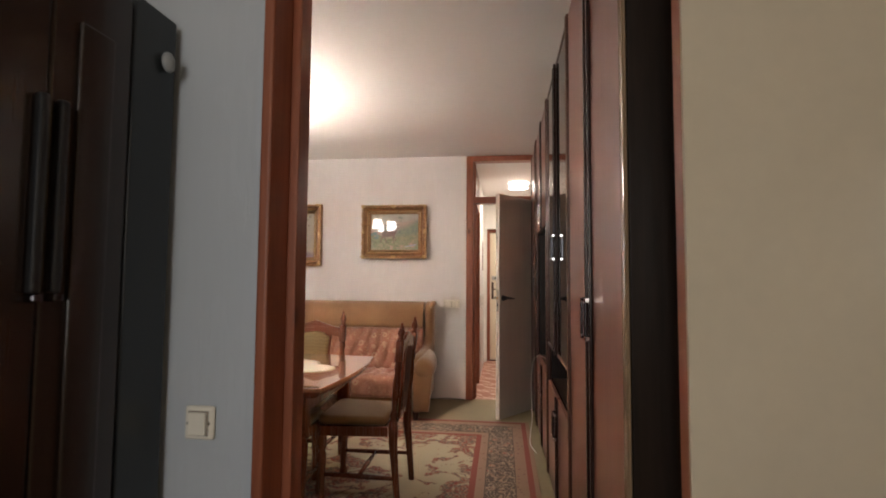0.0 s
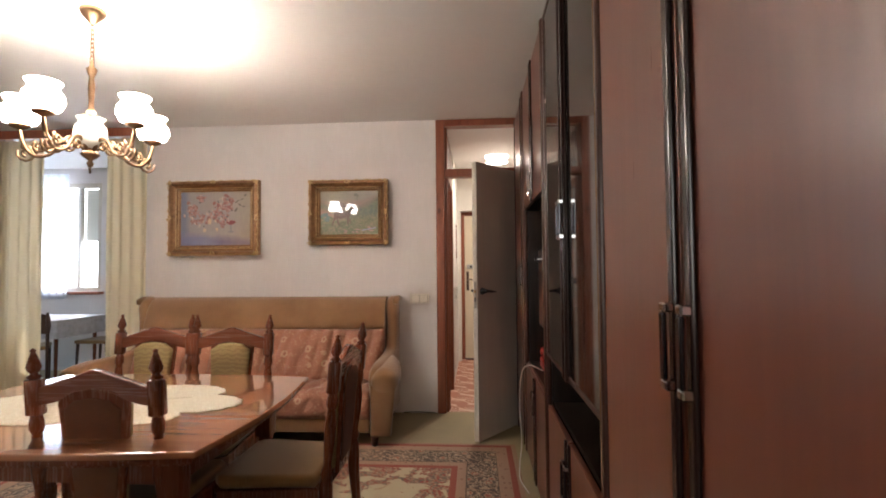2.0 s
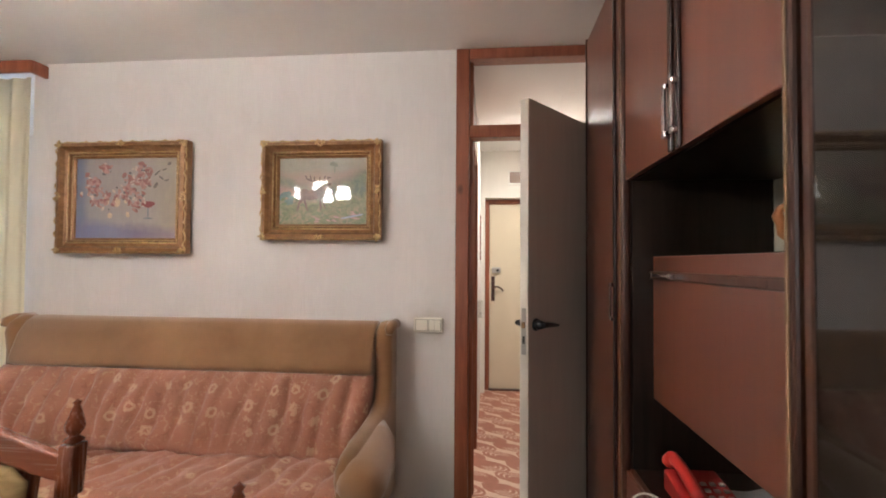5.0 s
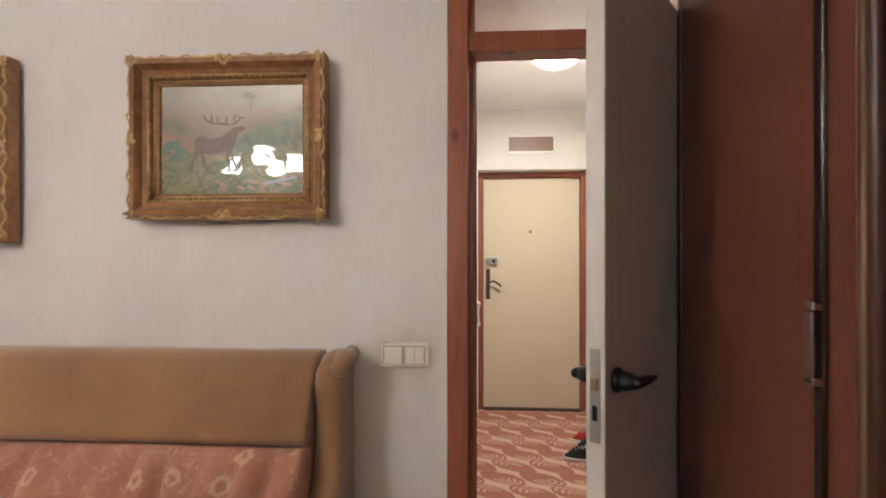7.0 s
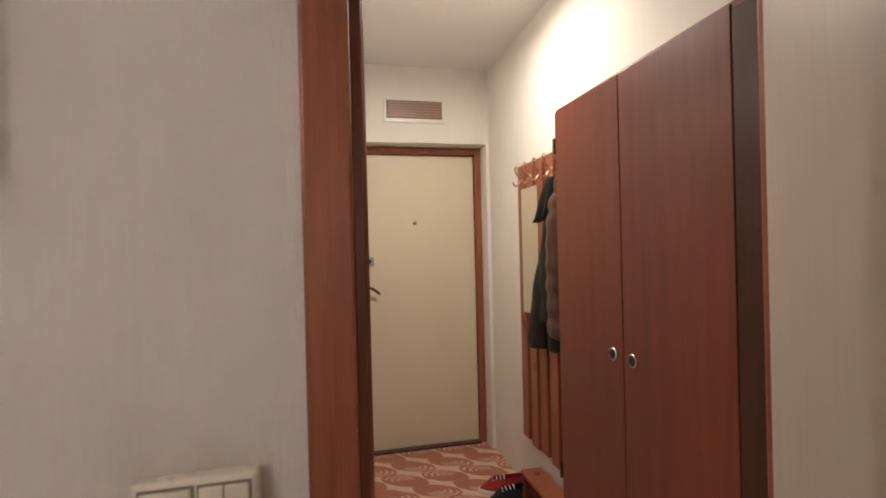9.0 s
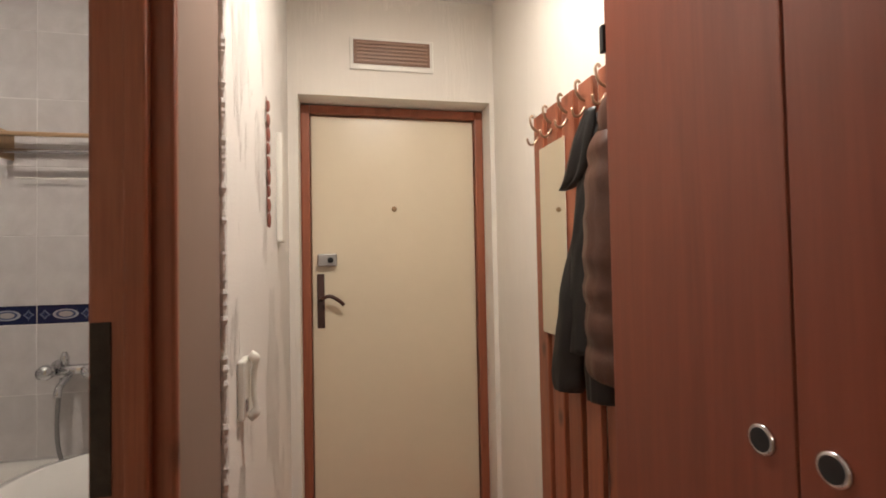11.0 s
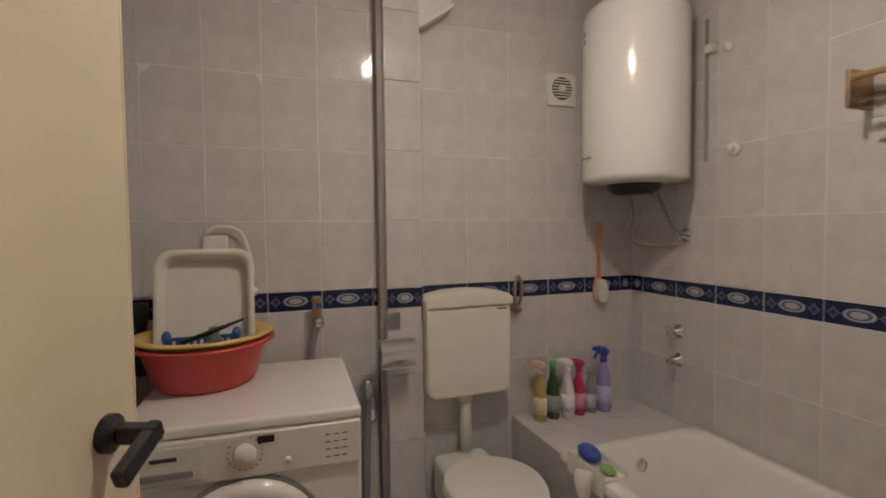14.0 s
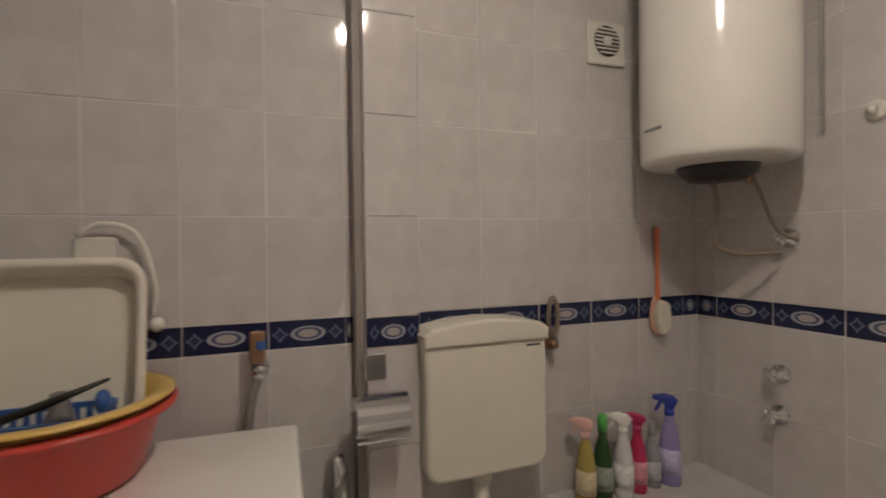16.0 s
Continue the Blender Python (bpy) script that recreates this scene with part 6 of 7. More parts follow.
# ---- bathroom ----
wm = thing("washing_machine", pose(-1.578, 6.302, 0, 0, 0, -2), "white front-loading washing machine under the red basin", "washing machine")
part("body", box(-0.535, 0, -0.297, 0.297, 0.02, 0.818, 0.008), ENAMEL, wm)
part("lid", box(-0.54, 0.008, -0.299, 0.299, 0.8185, 0.85, 0.010, segs=3), ENAMEL, wm)
pn = part("control_panel", box(0.0005, 0.014, -0.295, 0.295, 0.70, 0.817, 0.006, segs=3), WHITE, wm)
part("soap_drawer", box(0.0145, 0.020, -0.285, -0.095, 0.715, 0.805, 0.004), WHITE, pn)
part("drawer_grip", box(0.0205, 0.023, -0.25, -0.12, 0.728, 0.745, 0.002), plain("grey_recess", (0.30, 0.30, 0.29), 0.5), pn)
part("logo_bar", box(0.0205, 0.0215, -0.215, -0.155, 0.772, 0.782), plain("dark_print", (0.05, 0.05, 0.06), 0.5), pn)
part("dial", lathe([(0.027, 0), (0.027, 0.012), (0.020, 0.022), (0.0, 0.024)], 24, m=pose(0.0145, 0.0, 0.765, 0, 90, 0)), WHITE, pn, "programme dial", True)
PRINT = bpy.data.materials["dark_print"]
for k in range(16):
    th = radians(20 + 20 * k)
    part("dial_mark", box(0.0145, 0.0151, math.sin(th) * 0.042 - 0.003, math.sin(th) * 0.042 + 0.003, 0.765 + math.cos(th) * 0.042 - 0.001, 0.765 + math.cos(th) * 0.042 + 0.001), PRINT, pn)
part("display", box(0.0145, 0.0165, 0.03, 0.072, 0.788, 0.806, 0.002), BLACK, pn, "small black display")
for k in range(3):
    for j in range(4):
        part("print_line", box(0.0145, 0.0150, 0.20 + 0.022 * k, 0.214 + 0.022 * k, 0.725 + 0.020 * j, 0.728 + 0.020 * j), PRINT, pn)
part("button", lathe([(0.008, 0), (0.008, 0.004), (0.0, 0.005)], 14, m=pose(0.0145, 0.105, 0.735, 0, 90, 0)), WHITE, pn, smooth=True)
dr = part("door", lathe([(0.195, 0.0), (0.195, 0.018), (0.175, 0.034), (0.150, 0.036), (0.140, 0.024)], 40, m=pose(0.0005, 0, 0.50, 0, 90, 0)), ENAMEL, wm, "round white door ring", True)
part("door_glass", lathe([(0.142, 0.020), (0.11, 0.040), (0.06, 0.050), (0.0, 0.052)], 32, m=pose(0.0005, 0, 0.50, 0, 90, 0)), DARKGLASS, dr, "dark bulging glass", True)
part("door_seal", lathe([(0.205, 0.0), (0.205, 0.006), (0.196, 0.008)], 40, m=pose(0.0005, 0, 0.50, 0, 90, 0)), RUBBER, wm, smooth=True)
part("foot_panel", box(0.0005, 0.008, -0.28, 0.28, 0.03, 0.12, 0.004), WHITE, wm)
for sx in (-0.49, -0.04):
    for sy in (-0.26, 0.26):
        part("foot", lathe([(0.02, 0), (0.02, 0.02)], 10, m=Matrix.Translation((sx, sy, 0))), RUBBER, wm)

REDP = plain("red_plastic", (0.56, 0.068, 0.055), 0.3, vary=0.06)
YELP = plain("yellow_plastic", (0.76, 0.53, 0.17), 0.3, vary=0.06)
bs = thing("red_basin", pose(-1.953, 6.167, 0.8505) @ Matrix.Diagonal((0.99, 0.99, 0.95, 1)), "red plastic basin with a yellow one inside on the washing machine", "basin")
part("outer_basin", lathe([(0.0, 0.0), (0.135, 0.0), (0.150, 0.012), (0.185, 0.125), (0.190, 0.135), (0.212, 0.140), (0.214, 0.148), (0.186, 0.150), (0.178, 0.13), (0.145, 0.02), (0.0, 0.012)], 40), REDP, bs, "red outer basin", True)
part("inner_basin", lathe([(0.0, 0.022), (0.138, 0.026), (0.172, 0.13), (0.184, 0.158), (0.208, 0.164), (0.208, 0.170), (0.180, 0.170), (0.168, 0.15), (0.132, 0.034), (0.0, 0.030)], 40), YELP, bs, "yellow inner basin", True)


def rounded(w, h, r, n=6):
    pts = []
    for cx, cz, a0 in ((w / 2 - r, h - r, 0), (-w / 2 + r, h - r, 90), (-w / 2 + r, r, 180), (w / 2 - r, r, 270)):
        for k in range(n + 1):
            a = radians(a0 + 90 * k / n)
            pts.append((cx + r * math.cos(a), cz + r * math.sin(a)))
    return pts


tub = thing("white_tray", pose(-1.965, 6.165, 0.905, 0, -10, 0), "cream plastic tray standing upright in the basin", "tray")
fl = part("floor", slab(rounded(0.27, 0.345, 0.05), 0.004, "X", -0.052), IVORY, tub)
wl = bmesh.new()
outer, inner = rounded(0.30, 0.375, 0.055), rounded(0.265, 0.34, 0.048)
inner = [(a, b + 0.0175) for a, b in inner]
low = [(a * 0.93, 0.017 + (b - 0.017) * 0.95) for a, b in inner]
rings = []
for pts, d in ((low, -0.054), (inner, 0.0), (outer, 0.004), (outer, -0.006), (low, -0.060)):
    rings.append([wl.verts.new((d, a, b)) for a, b in pts])
for a2, b2 in zip(rings, rings[1:]):
    for i in range(len(a2)):
        j = (i + 1) % len(a2)
        wl.faces.new((a2[i], a2[j], b2[j], b2[i]))
bmesh.ops.recalc_face_normals(wl, faces=wl.faces)
part("rim", wl, plain("cream_plastic", (0.78, 0.74, 0.66), 0.35, vary=0.03), tub, smooth=True)
BLUEP = plain("blue_plastic", (0.04, 0.12, 0.36), 0.35, vary=0.08)
bk = thing("blue_crate", pose(-1.905, 6.165, 0.8845) @ Matrix.Diagonal((1, 0.88, 0.68, 1)), "small blue perforated plastic crate in the basin", "crate")
cr = bmesh.new()
for y in (-0.115, 0.115):
    for k in range(6):
        box(-0.06 + 0.022 * k, -0.05 + 0.022 * k, y - 0.003, y + 0.003, 0.0, 0.17 - 0.004 * k, bm=cr)
for x in (-0.062, 0.062):
    for k in range(11):
        box(x - 0.003, x + 0.003, -0.118 + 0.0225 * k, -0.107 + 0.0225 * k, 0.0, 0.165, bm=cr)
    for z in (0.0, 0.05, 0.10, 0.15):
        box(x - 0.0035, x + 0.0035, -0.12, 0.12, z, z + 0.016, bm=cr)
for y in (-0.1165, 0.1165):
    for z in (0.0, 0.06, 0.12, 0.15):
        box(-0.06, 0.06, y - 0.0035, y + 0.0035, z, z + 0.014, bm=cr)
box(-0.06, 0.06, -0.115, 0.115, 0.0005, 0.004, bm=cr)
tagged(part("basket", cr, BLUEP, bk), kind="stuff")
for y in (-0.112, 0.112):
    part("grip", ellipsoid((0.0, y, 0.185), (0.02, 0.016, 0.032)), BLUEP, bk, smooth=True)
tagged(part("toothbrush_stick", tube([(-1.842, 6.115, 1.004), (-1.842, 6.20, 1.032), (-1.847, 6.29, 1.064)], [0.007, 0.008, 0.003], 8), BLACK, smooth=True), "thin black stick lying across the blue crate", "stick")
tagged(part("bottle_cap", lathe([(0.024, 0), (0.024, 0.10), (0.016, 0.12), (0.016, 0.145), (0.0, 0.15)], 14, m=Matrix.Translation((-1.90, 6.20, 0.889))), RUBBER, smooth=True), "grey bottle top standing in the crate", "bottle")
tagged(part("black_brush", lathe([(0.018, 0), (0.022, 0.01), (0.020, 0.16), (0.025, 0.175), (0.026, 0.24), (0.0, 0.25)], 14, m=Matrix.Translation((-2.105, 5.950, 0.8505))), BLACK, smooth=True), "small black brush standing behind the basin", "brush")

# column, cistern and toilet
structure("pipe_column", slab([(6.797, 0), (6.945, 0), (6.945, 2.135), (7.085, 2.235), (7.085, BH), (6.797, BH)], 0.066, "X", BX - 0.007, 0.002), GROUT, "tiled pipe column that widens under the ceiling", "column")
structure("column_trim", slab([(6.946, 2.127), (7.090, 2.230), (7.090, 2.242), (6.946, 2.139)], 0.078, "X", BX + 0.001, 0.002), WHITE, "white slanted edging of the pipe column", "trim")
structure("column_gap", box(BX - 0.0075, -2.135, 6.775, 6.7965, 0, BH), plain("shadow_gap_grey", (0.30, 0.27, 0.25), 0.6), "grey vertical joint beside the column", "trim")
ci = thing("toilet_cistern", pose(-2.176, 7.13, 0), "yellowed plastic high-mounted toilet cistern on the wall", "cistern")
tankline = [(-0.185, 1.014), (0.185, 1.014)] + [(0.140 + 0.045 * math.cos(radians(a)), 0.690 + 0.045 * math.sin(radians(a))) for a in range(0, -91, -15)] + [(-0.140 - 0.045 * math.sin(radians(a)), 0.690 - 0.045 * math.cos(radians(a))) for a in range(0, 91, 15)]
part("tank", slab(tankline, 0.115, "X", 0.0, 0.012, segs=3), IVORY, ci)
lid = [(-0.190, 1.0145), (0.190, 1.0145), (0.192, 1.048), (0.170, 1.064), (0.10, 1.078), (0.0, 1.084), (-0.10, 1.078), (-0.170, 1.064), (-0.192, 1.048)]
part("lid", slab(lid, 0.125, "X", 0.0, 0.010, segs=4), IVORY, ci, "domed lid")
part("badge", box(0.1155, 0.1165, 0.12, 0.165, 0.998, 1.004), PRINT, ci)
part("flush_pipe", tube([(0.05, 0, 0.644), (0.055, 0, 0.5), (0.06, 0, 0.40)], 0.024, 14), PIPE, ci, smooth=True)
part("pipe_collar", lathe([(0.030, 0), (0.032, 0.02), (0.030, 0.04)], 14, m=Matrix.Translation((0.052, 0, 0.604))), PIPE, ci, smooth=True)
HOSEBROWN = plain("grey_brown_hose", (0.24, 0.19, 0.15), 0.5, vary=0.2, scale=60)
part("supply_loop", tube(spline([(0.020, 0.268, 0.985), (0.028, 0.250, 1.03), (0.030, 0.250, 1.09), (0.030, 0.264, 1.122), (0.030, 0.280, 1.09), (0.030, 0.280, 1.03), (0.022, 0.272, 0.99)], 5), 0.0075, 8), HOSEBROWN, ci, "looped supply hose", True)
part("water_valve", lathe([(0.020, -0.006), (0.022, 0.006), (0.012, 0.02), (0.013, 0.045), (0.0, 0.047)], 14, m=pose(0.0, 0.262, 0.975, 0, 90, 0)), BRASS, ci, "dull brass valve", True)

tl = thing("toilet", pose(-1.80, 7.11, 0), "white ceramic toilet with a closed lid", "toilet")


def egg(hx, hy, n=36):
    return [(hx * math.cos(2 * math.pi * i / n) * (1.0 if math.cos(2 * math.pi * i / n) > 0 else 0.82), hy * math.sin(2 * math.pi * i / n)) for i in range(n)]


bowl = bmesh.new()
levels = ((0.11, 0.09, 0.0), (0.12, 0.095, 0.03), (0.13, 0.10, 0.15), (0.20, 0.15, 0.28), (0.235, 0.178, 0.36), (0.238, 0.180, 0.385))
rings = [[bowl.verts.new((a, b, z)) for a, b in egg(hx, hy)] for hx, hy, z in levels]
for a2, b2 in zip(rings, rings[1:]):
    for i in range(36):
        bowl.faces.new((a2[i], a2[(i + 1) % 36], b2[(i + 1) % 36], b2[i]))
bowl.faces.new(rings[0][::-1])
bowl.faces.new(rings[-1])
part("bowl", bowl, CERAMIC, tl, smooth=True)
part("back", box(-0.36, -0.16, -0.12, 0.12, 0.20, 0.385, 0.03, segs=3), CERAMIC, tl)
part("seat", slab(egg(0.240, 0.184), 0.018, "Z", 0.386, 0.006, segs=3), WHITE, tl, smooth=True)
part("lid", slab(egg(0.236, 0.181), 0.022, "Z", 0.405, 0.009, segs=4), WHITE, tl, "closed white lid", True)
part("hinge", tube([(-0.19, -0.07, 0.41), (-0.19, 0.07, 0.41)], 0.012, 10), WHITE, tl, smooth=True)

tp = thing("toilet_roll_holder", pose(-2.114, 6.82, 0.905), "chrome toilet roll holder on the column", "roll holder")
part("plate", box(0, 0.006, -0.03, 0.03, 0.03, 0.10, 0.003), CHROME, tp)
cover = bmesh.new()
prof = [(0.055 * math.cos(radians(a)) + 0.058, 0.055 * math.sin(radians(a)) - 0.045) for a in range(-60, 200, 20)]
prof += [(0.051 * math.cos(radians(a)) + 0.058, 0.051 * math.sin(radians(a)) - 0.045) for a in range(180, -80, -20)]
bmv = []
for y in (-0.068, 0.068):
    bmv.append([cover.verts.new((a, y, b)) for a, b in prof])
n = len(prof)
for i in range(n):
    cover.faces.new((bmv[0][i], bmv[0][(i + 1) % n], bmv[1][(i + 1) % n], bmv[1][i]))
cover.faces.new(bmv[0][::-1])
cover.faces.new(bmv[1])
bmesh.ops.recalc_face_normals(cover, faces=cover.faces)
part("cover", cover, CHROME, tp, "curved chrome cover")
part("roll", lathe([(0.018, -0.05), (0.044, -0.05), (0.044, 0.05), (0.018, 0.05)], 20, m=pose(0.058, 0, -0.045, 90, 0, 0)), WHITE, tp, smooth=True)
part("bar", tube([(0.10, -0.066, -0.095), (0.10, 0.066, -0.095)], 0.004, 8), CHROME, tp)

# fan, boiler, valves
fan = thing("extractor_fan", pose(BX, 7.634, 1.96), "square white extractor fan with a round grille", "fan")
part("plate", box(0, 0.014, -0.075, 0.075, -0.073, 0.073, 0.006), WHITE, fan)
part("grille_back", lathe([(0.0, 0.0), (0.050, 0.0), (0.052, 0.0015)], 28, m=pose(0.0145, 0, 0.005, 0, 90, 0)), plain("fan_dark", (0.05, 0.045, 0.04), 0.6), fan)
for k in range(7):
    z = -0.039 + 0.013 * k
    hw = math.sqrt(max(0.0001, 0.050 ** 2 - z * z))
    part("slat", box(0.017, 0.020, -hw, hw, z + 0.003, z + 0.008), WHITE, fan)
part("hub", lathe([(0.018, 0), (0.014, 0.008), (0.0, 0.010)], 16, m=pose(0.017, 0, 0.005, 0, 90, 0)), WHITE, fan, smooth=True)

bo = thing("water_heater", pose(-1.905, 7.81, 1.515), "white cylindrical electric water heater in the corner", "water heater")
part("tank", lathe([(0.06, -0.008), (0.180, 0.0), (0.202, 0.006), (0.209, 0.014), (0.211, 0.028), (0.211, 0.66), (0.203, 0.695), (0.18, 0.715), (0.10, 0.728), (0.0, 0.73)], 48), ENAMEL, bo, smooth=True)
part("base_cap", lathe([(0.0, -0.045), (0.075, -0.045), (0.105, -0.025), (0.115, 0.006)], 32), BLACK, bo, "black base cap", True)
part("bracket", box(0.150, 0.158, 0.212, 0.228, 0.08, 0.64, 0.003), STEEL, bo)
part("bracket_hook", box(0.160, 0.200, 0.200, 0.228, 0.50, 0.535, 0.004), WHITE, bo)
part("logo_bar", box(-0.006, 0.0, -0.035, 0.035, -0.003, 0.003), RUBBER, bo, m=pose(-0.032, -0.2085, 0.10, 0, 0, 82))
for k in range(2):
    part("print_mark", lathe([(0.011, 0), (0.012, 0.0015), (0.009, 0.0016)], 16, m=pose(-0.055, -0.2035, 0.575 + 0.03 * k, 90, 0, -15)), RUBBER, bo)
part("cable", tube(spline([(0.0, -0.02, -0.045), (0.01, -0.01, -0.13), (-0.02, 0.0, -0.22), (0.0, 0.06, -0.26), (0.06, 0.18, -0.262)], 6), 0.007, 8), HOSEBROWN, bo, smooth=True)
part("supply_hose", tube(spline([(0.06, 0.05, -0.01), (0.075, 0.08, -0.09), (0.07, 0.15, -0.19), (0.10, 0.20, -0.225)], 6), 0.006, 8), HOSEBROWN, bo, smooth=True)
part("nipple", lathe([(0.009, -0.06), (0.009, 0.0)], 10, m=Matrix.Translation((0.062, 0.048, 0.0))), BRASS, bo)


def wall_valve(x, z, label, r=0.022, handle=True):
    v = thing("wall_valve", pose(x, BN, z), label, "valve", "valves over the bathtub")
    part("rosette", lathe([(0.030, 0), (0.030, 0.004), (0.014, 0.012), (0.012, 0.04)], 20, m=pose(0, 0, 0, 90, 0, 0)), CHROME, v, smooth=True)
    k = bmesh.new()
    for i in range(4):
        th = radians(45 + 90 * i)
        ellipsoid((r * math.cos(th) * 0.7, -0.05, r * math.sin(th) * 0.7), (0.012, 0.010, 0.012), k, 8, 6)
    ellipsoid((0, -0.05, 0), (0.014, 0.012, 0.014), k, 8, 6)
    part("handle", k, CHROME, v, smooth=True)
    return v


wall_valve(-1.88, 0.878, "chrome wall valve over the bathtub")
wall_valve(-1.883, 0.752, "chrome wall valve over the bathtub")
wall_valve(-1.85, 1.297, "chrome water heater valve on the tiled wall")
hk = thing("wall_hook", pose(-1.625, BN, 1.625), "white round plastic hook on the tiles", "hook")
part("disc", lathe([(0.026, 0), (0.026, 0.008), (0.020, 0.014), (0.0, 0.015)], 20, m=pose(0, 0, 0, 90, 0, 0)), WHITE, hk, smooth=True)
part("knob", lathe([(0.010, 0.0155), (0.012, 0.03), (0.0, 0.034)], 14, m=pose(0, 0, 0, 90, 0, 0)), WHITE, hk, smooth=True)
hk2 = thing("wall_hook", pose(-1.66, BN, 2.02), "white round plastic hook on the tiles", "hook")
part("disc", lathe([(0.018, 0), (0.018, 0.01), (0.0, 0.02)], 16, m=pose(0, 0, 0, 90, 0, 0)), WHITE, hk2, smooth=True)

rkb = thing("towel_rack", pose(-1.19, BN, 1.715), "metal towel rack with two wooden bars over the bathtub", "towel rack")
for x in (0.0, 0.62):
    part("bracket", box(x, x + 0.012, -0.11, 0, -0.05, 0.06, 0.003), BRASS, rkb)
BARWOOD = plain("pale_bar_wood", (0.46, 0.30, 0.17), 0.45)
for y, z in ((-0.10, 0.035), (-0.06, 0.045), (-0.10, -0.03)):
    part("bar", tube([(0.012, y, z), (0.62, y, z)], 0.009, 10), BARWOOD if z > 0 else CHROME, rkb, smooth=True)
part("line", tube([(0.03, -0.03, -0.12), (0.60, -0.03, -0.12)], 0.003, 6), WHITE, rkb)

mx = thing("bath_mixer", pose(-0.945, BN, 0.85), "chrome bath mixer tap with a shower hose", "tap")
part("body", tube([(-0.075, -0.06, 0), (0.075, -0.06, 0)], 0.020, 14), CHROME, mx, smooth=True)
for x in (-0.075, 0.075):
    part("inlet", lathe([(0.032, 0), (0.032, 0.008), (0.016, 0.02), (0.016, 0.06)], 18, m=pose(x, 0, 0, 90, 0, 0)), CHROME, mx, smooth=True)
    part("knob", lathe([(0.026, 0), (0.030, 0.02), (0.024, 0.045), (0.0, 0.048)], 16, m=pose(x, -0.075, 0.0, 90, 0, 0)), CHROME, mx, smooth=True)
part("diverter", lathe([(0.014, 0), (0.016, 0.03), (0.008, 0.05), (0.0, 0.052)], 14, m=pose(-0.03, -0.06, 0.018)), CHROME, mx, smooth=True)
part("spout", tube(spline([(0, -0.075, -0.01), (0, -0.12, -0.03), (0, -0.16, -0.05), (0, -0.17, -0.08)], 4), 0.013, 12), CHROME, mx, smooth=True)
part("hose", tube(spline([(-0.04, -0.06, -0.03), (-0.05, -0.07, -0.15), (-0.04, -0.08, -0.30), (0.02, -0.10, -0.42), (0.10, -0.12, -0.47)], 6), 0.008, 8), RUBBER, mx, "grey metal hose", True)

# bathtub with a tiled ledge
bt = thing("bathtub", pose(0, 0, 0), "white enamel bathtub built in along the tiled wall", "bathtub")
TX0, TX1, TY0, TY1, RZ = -1.795, -0.265, 7.375, 8.038, 0.505


def tubring(ins, z, r, n=8):
    pts = []
    x0, x1, y0, y1 = TX0 + ins, TX1 - ins, TY0 + ins, TY1 - ins
    for cx, cy, a0 in ((x1 - r, y1 - r, 0), (x0 + r, y1 - r, 90), (x0 + r, y0 + r, 180), (x1 - r, y0 + r, 270)):
        for k in range(n + 1):
            a = radians(a0 + 90 * k / n)
            pts.append((cx + r * math.cos(a), cy + r * math.sin(a), z))
    return pts


bm = bmesh.new()
rings = [[bm.verts.new(p) for p in tubring(*q)] for q in ((0.0, RZ - 0.035, 0.02), (0.0, RZ - 0.006, 0.02), (0.004, RZ, 0.02), (0.050, RZ, 0.10), (0.062, RZ - 0.012, 0.11), (0.085, RZ - 0.20, 0.13), (0.12, RZ - 0.36, 0.15), (0.19, RZ - 0.40, 0.12))]
for a2, b2 in zip(rings, rings[1:]):
    for i in range(len(a2)):
        j = (i + 1) % len(a2)
        bm.faces.new((a2[i], a2[j], b2[j], b2[i]))
bm.faces.new(rings[-1])
bmesh.ops.recalc_face_normals(bm, faces=bm.faces)
part("basin", bm, ENAMEL, bt, smooth=True)
part("apron", box(TX0, TX1, TY0 + 0.006, TY0 + 0.03, 0.0, RZ - 0.036), TILE, bt, "tiled apron")
part("overflow", lathe([(0.026, 0), (0.024, 0.006), (0.0, 0.008)], 18, m=pose(TX0 + 0.07, 7.70, RZ - 0.09, 0, 80, 0)), CHROME, bt, smooth=True)
structure("bath_ledge", box(BX + 0.001, TX0 - 0.002, TY0 + 0.006, BN - 0.001, 0.0, 0.485, 0.004), TILE, "tiled ledge at the end of the bathtub", "ledge")

sd = thing("soap_rack", pose(-1.62, 7.40, RZ), "white plastic soap rack hung over the bathtub rim", "soap rack")
bm = box(-0.10, 0.10, -0.03, 0.06, 0.001, 0.008, 0.003)
box(-0.10, 0.10, -0.036, -0.030, -0.05, 0.03, 0.002, bm)
box(-0.10, 0.10, 0.060, 0.066, 0.001, 0.03, 0.002, bm)
part("tray", bm, WHITE, sd)
tagged(part("blue_sponge", ellipsoid((-1.66, 7.415, RZ + 0.036), (0.055, 0.032, 0.028)), plain("blue_sponge", (0.05, 0.10, 0.42), 0.8, bump=0.3), smooth=True), "blue sponge in the soap rack", "sponge")
tagged(part("green_soap", ellipsoid((-1.56, 7.415, RZ + 0.022), (0.035, 0.022, 0.013)), plain("green_soap", (0.22, 0.42, 0.14), 0.5), smooth=True), "green soap in the soap rack", "soap")
tagged(part("white_rag", tube(spline([(-1.60, 7.35, RZ + 0.012), (-1.585, 7.335, RZ - 0.03), (-1.58, 7.34, RZ - 0.08)], 4), [0.028, 0.03, 0.03, 0.03, 0.028, 0.026, 0.024, 0.020, 0.012], 10), WHITE, smooth=True), "white rag hung over the bathtub rim", "rag")


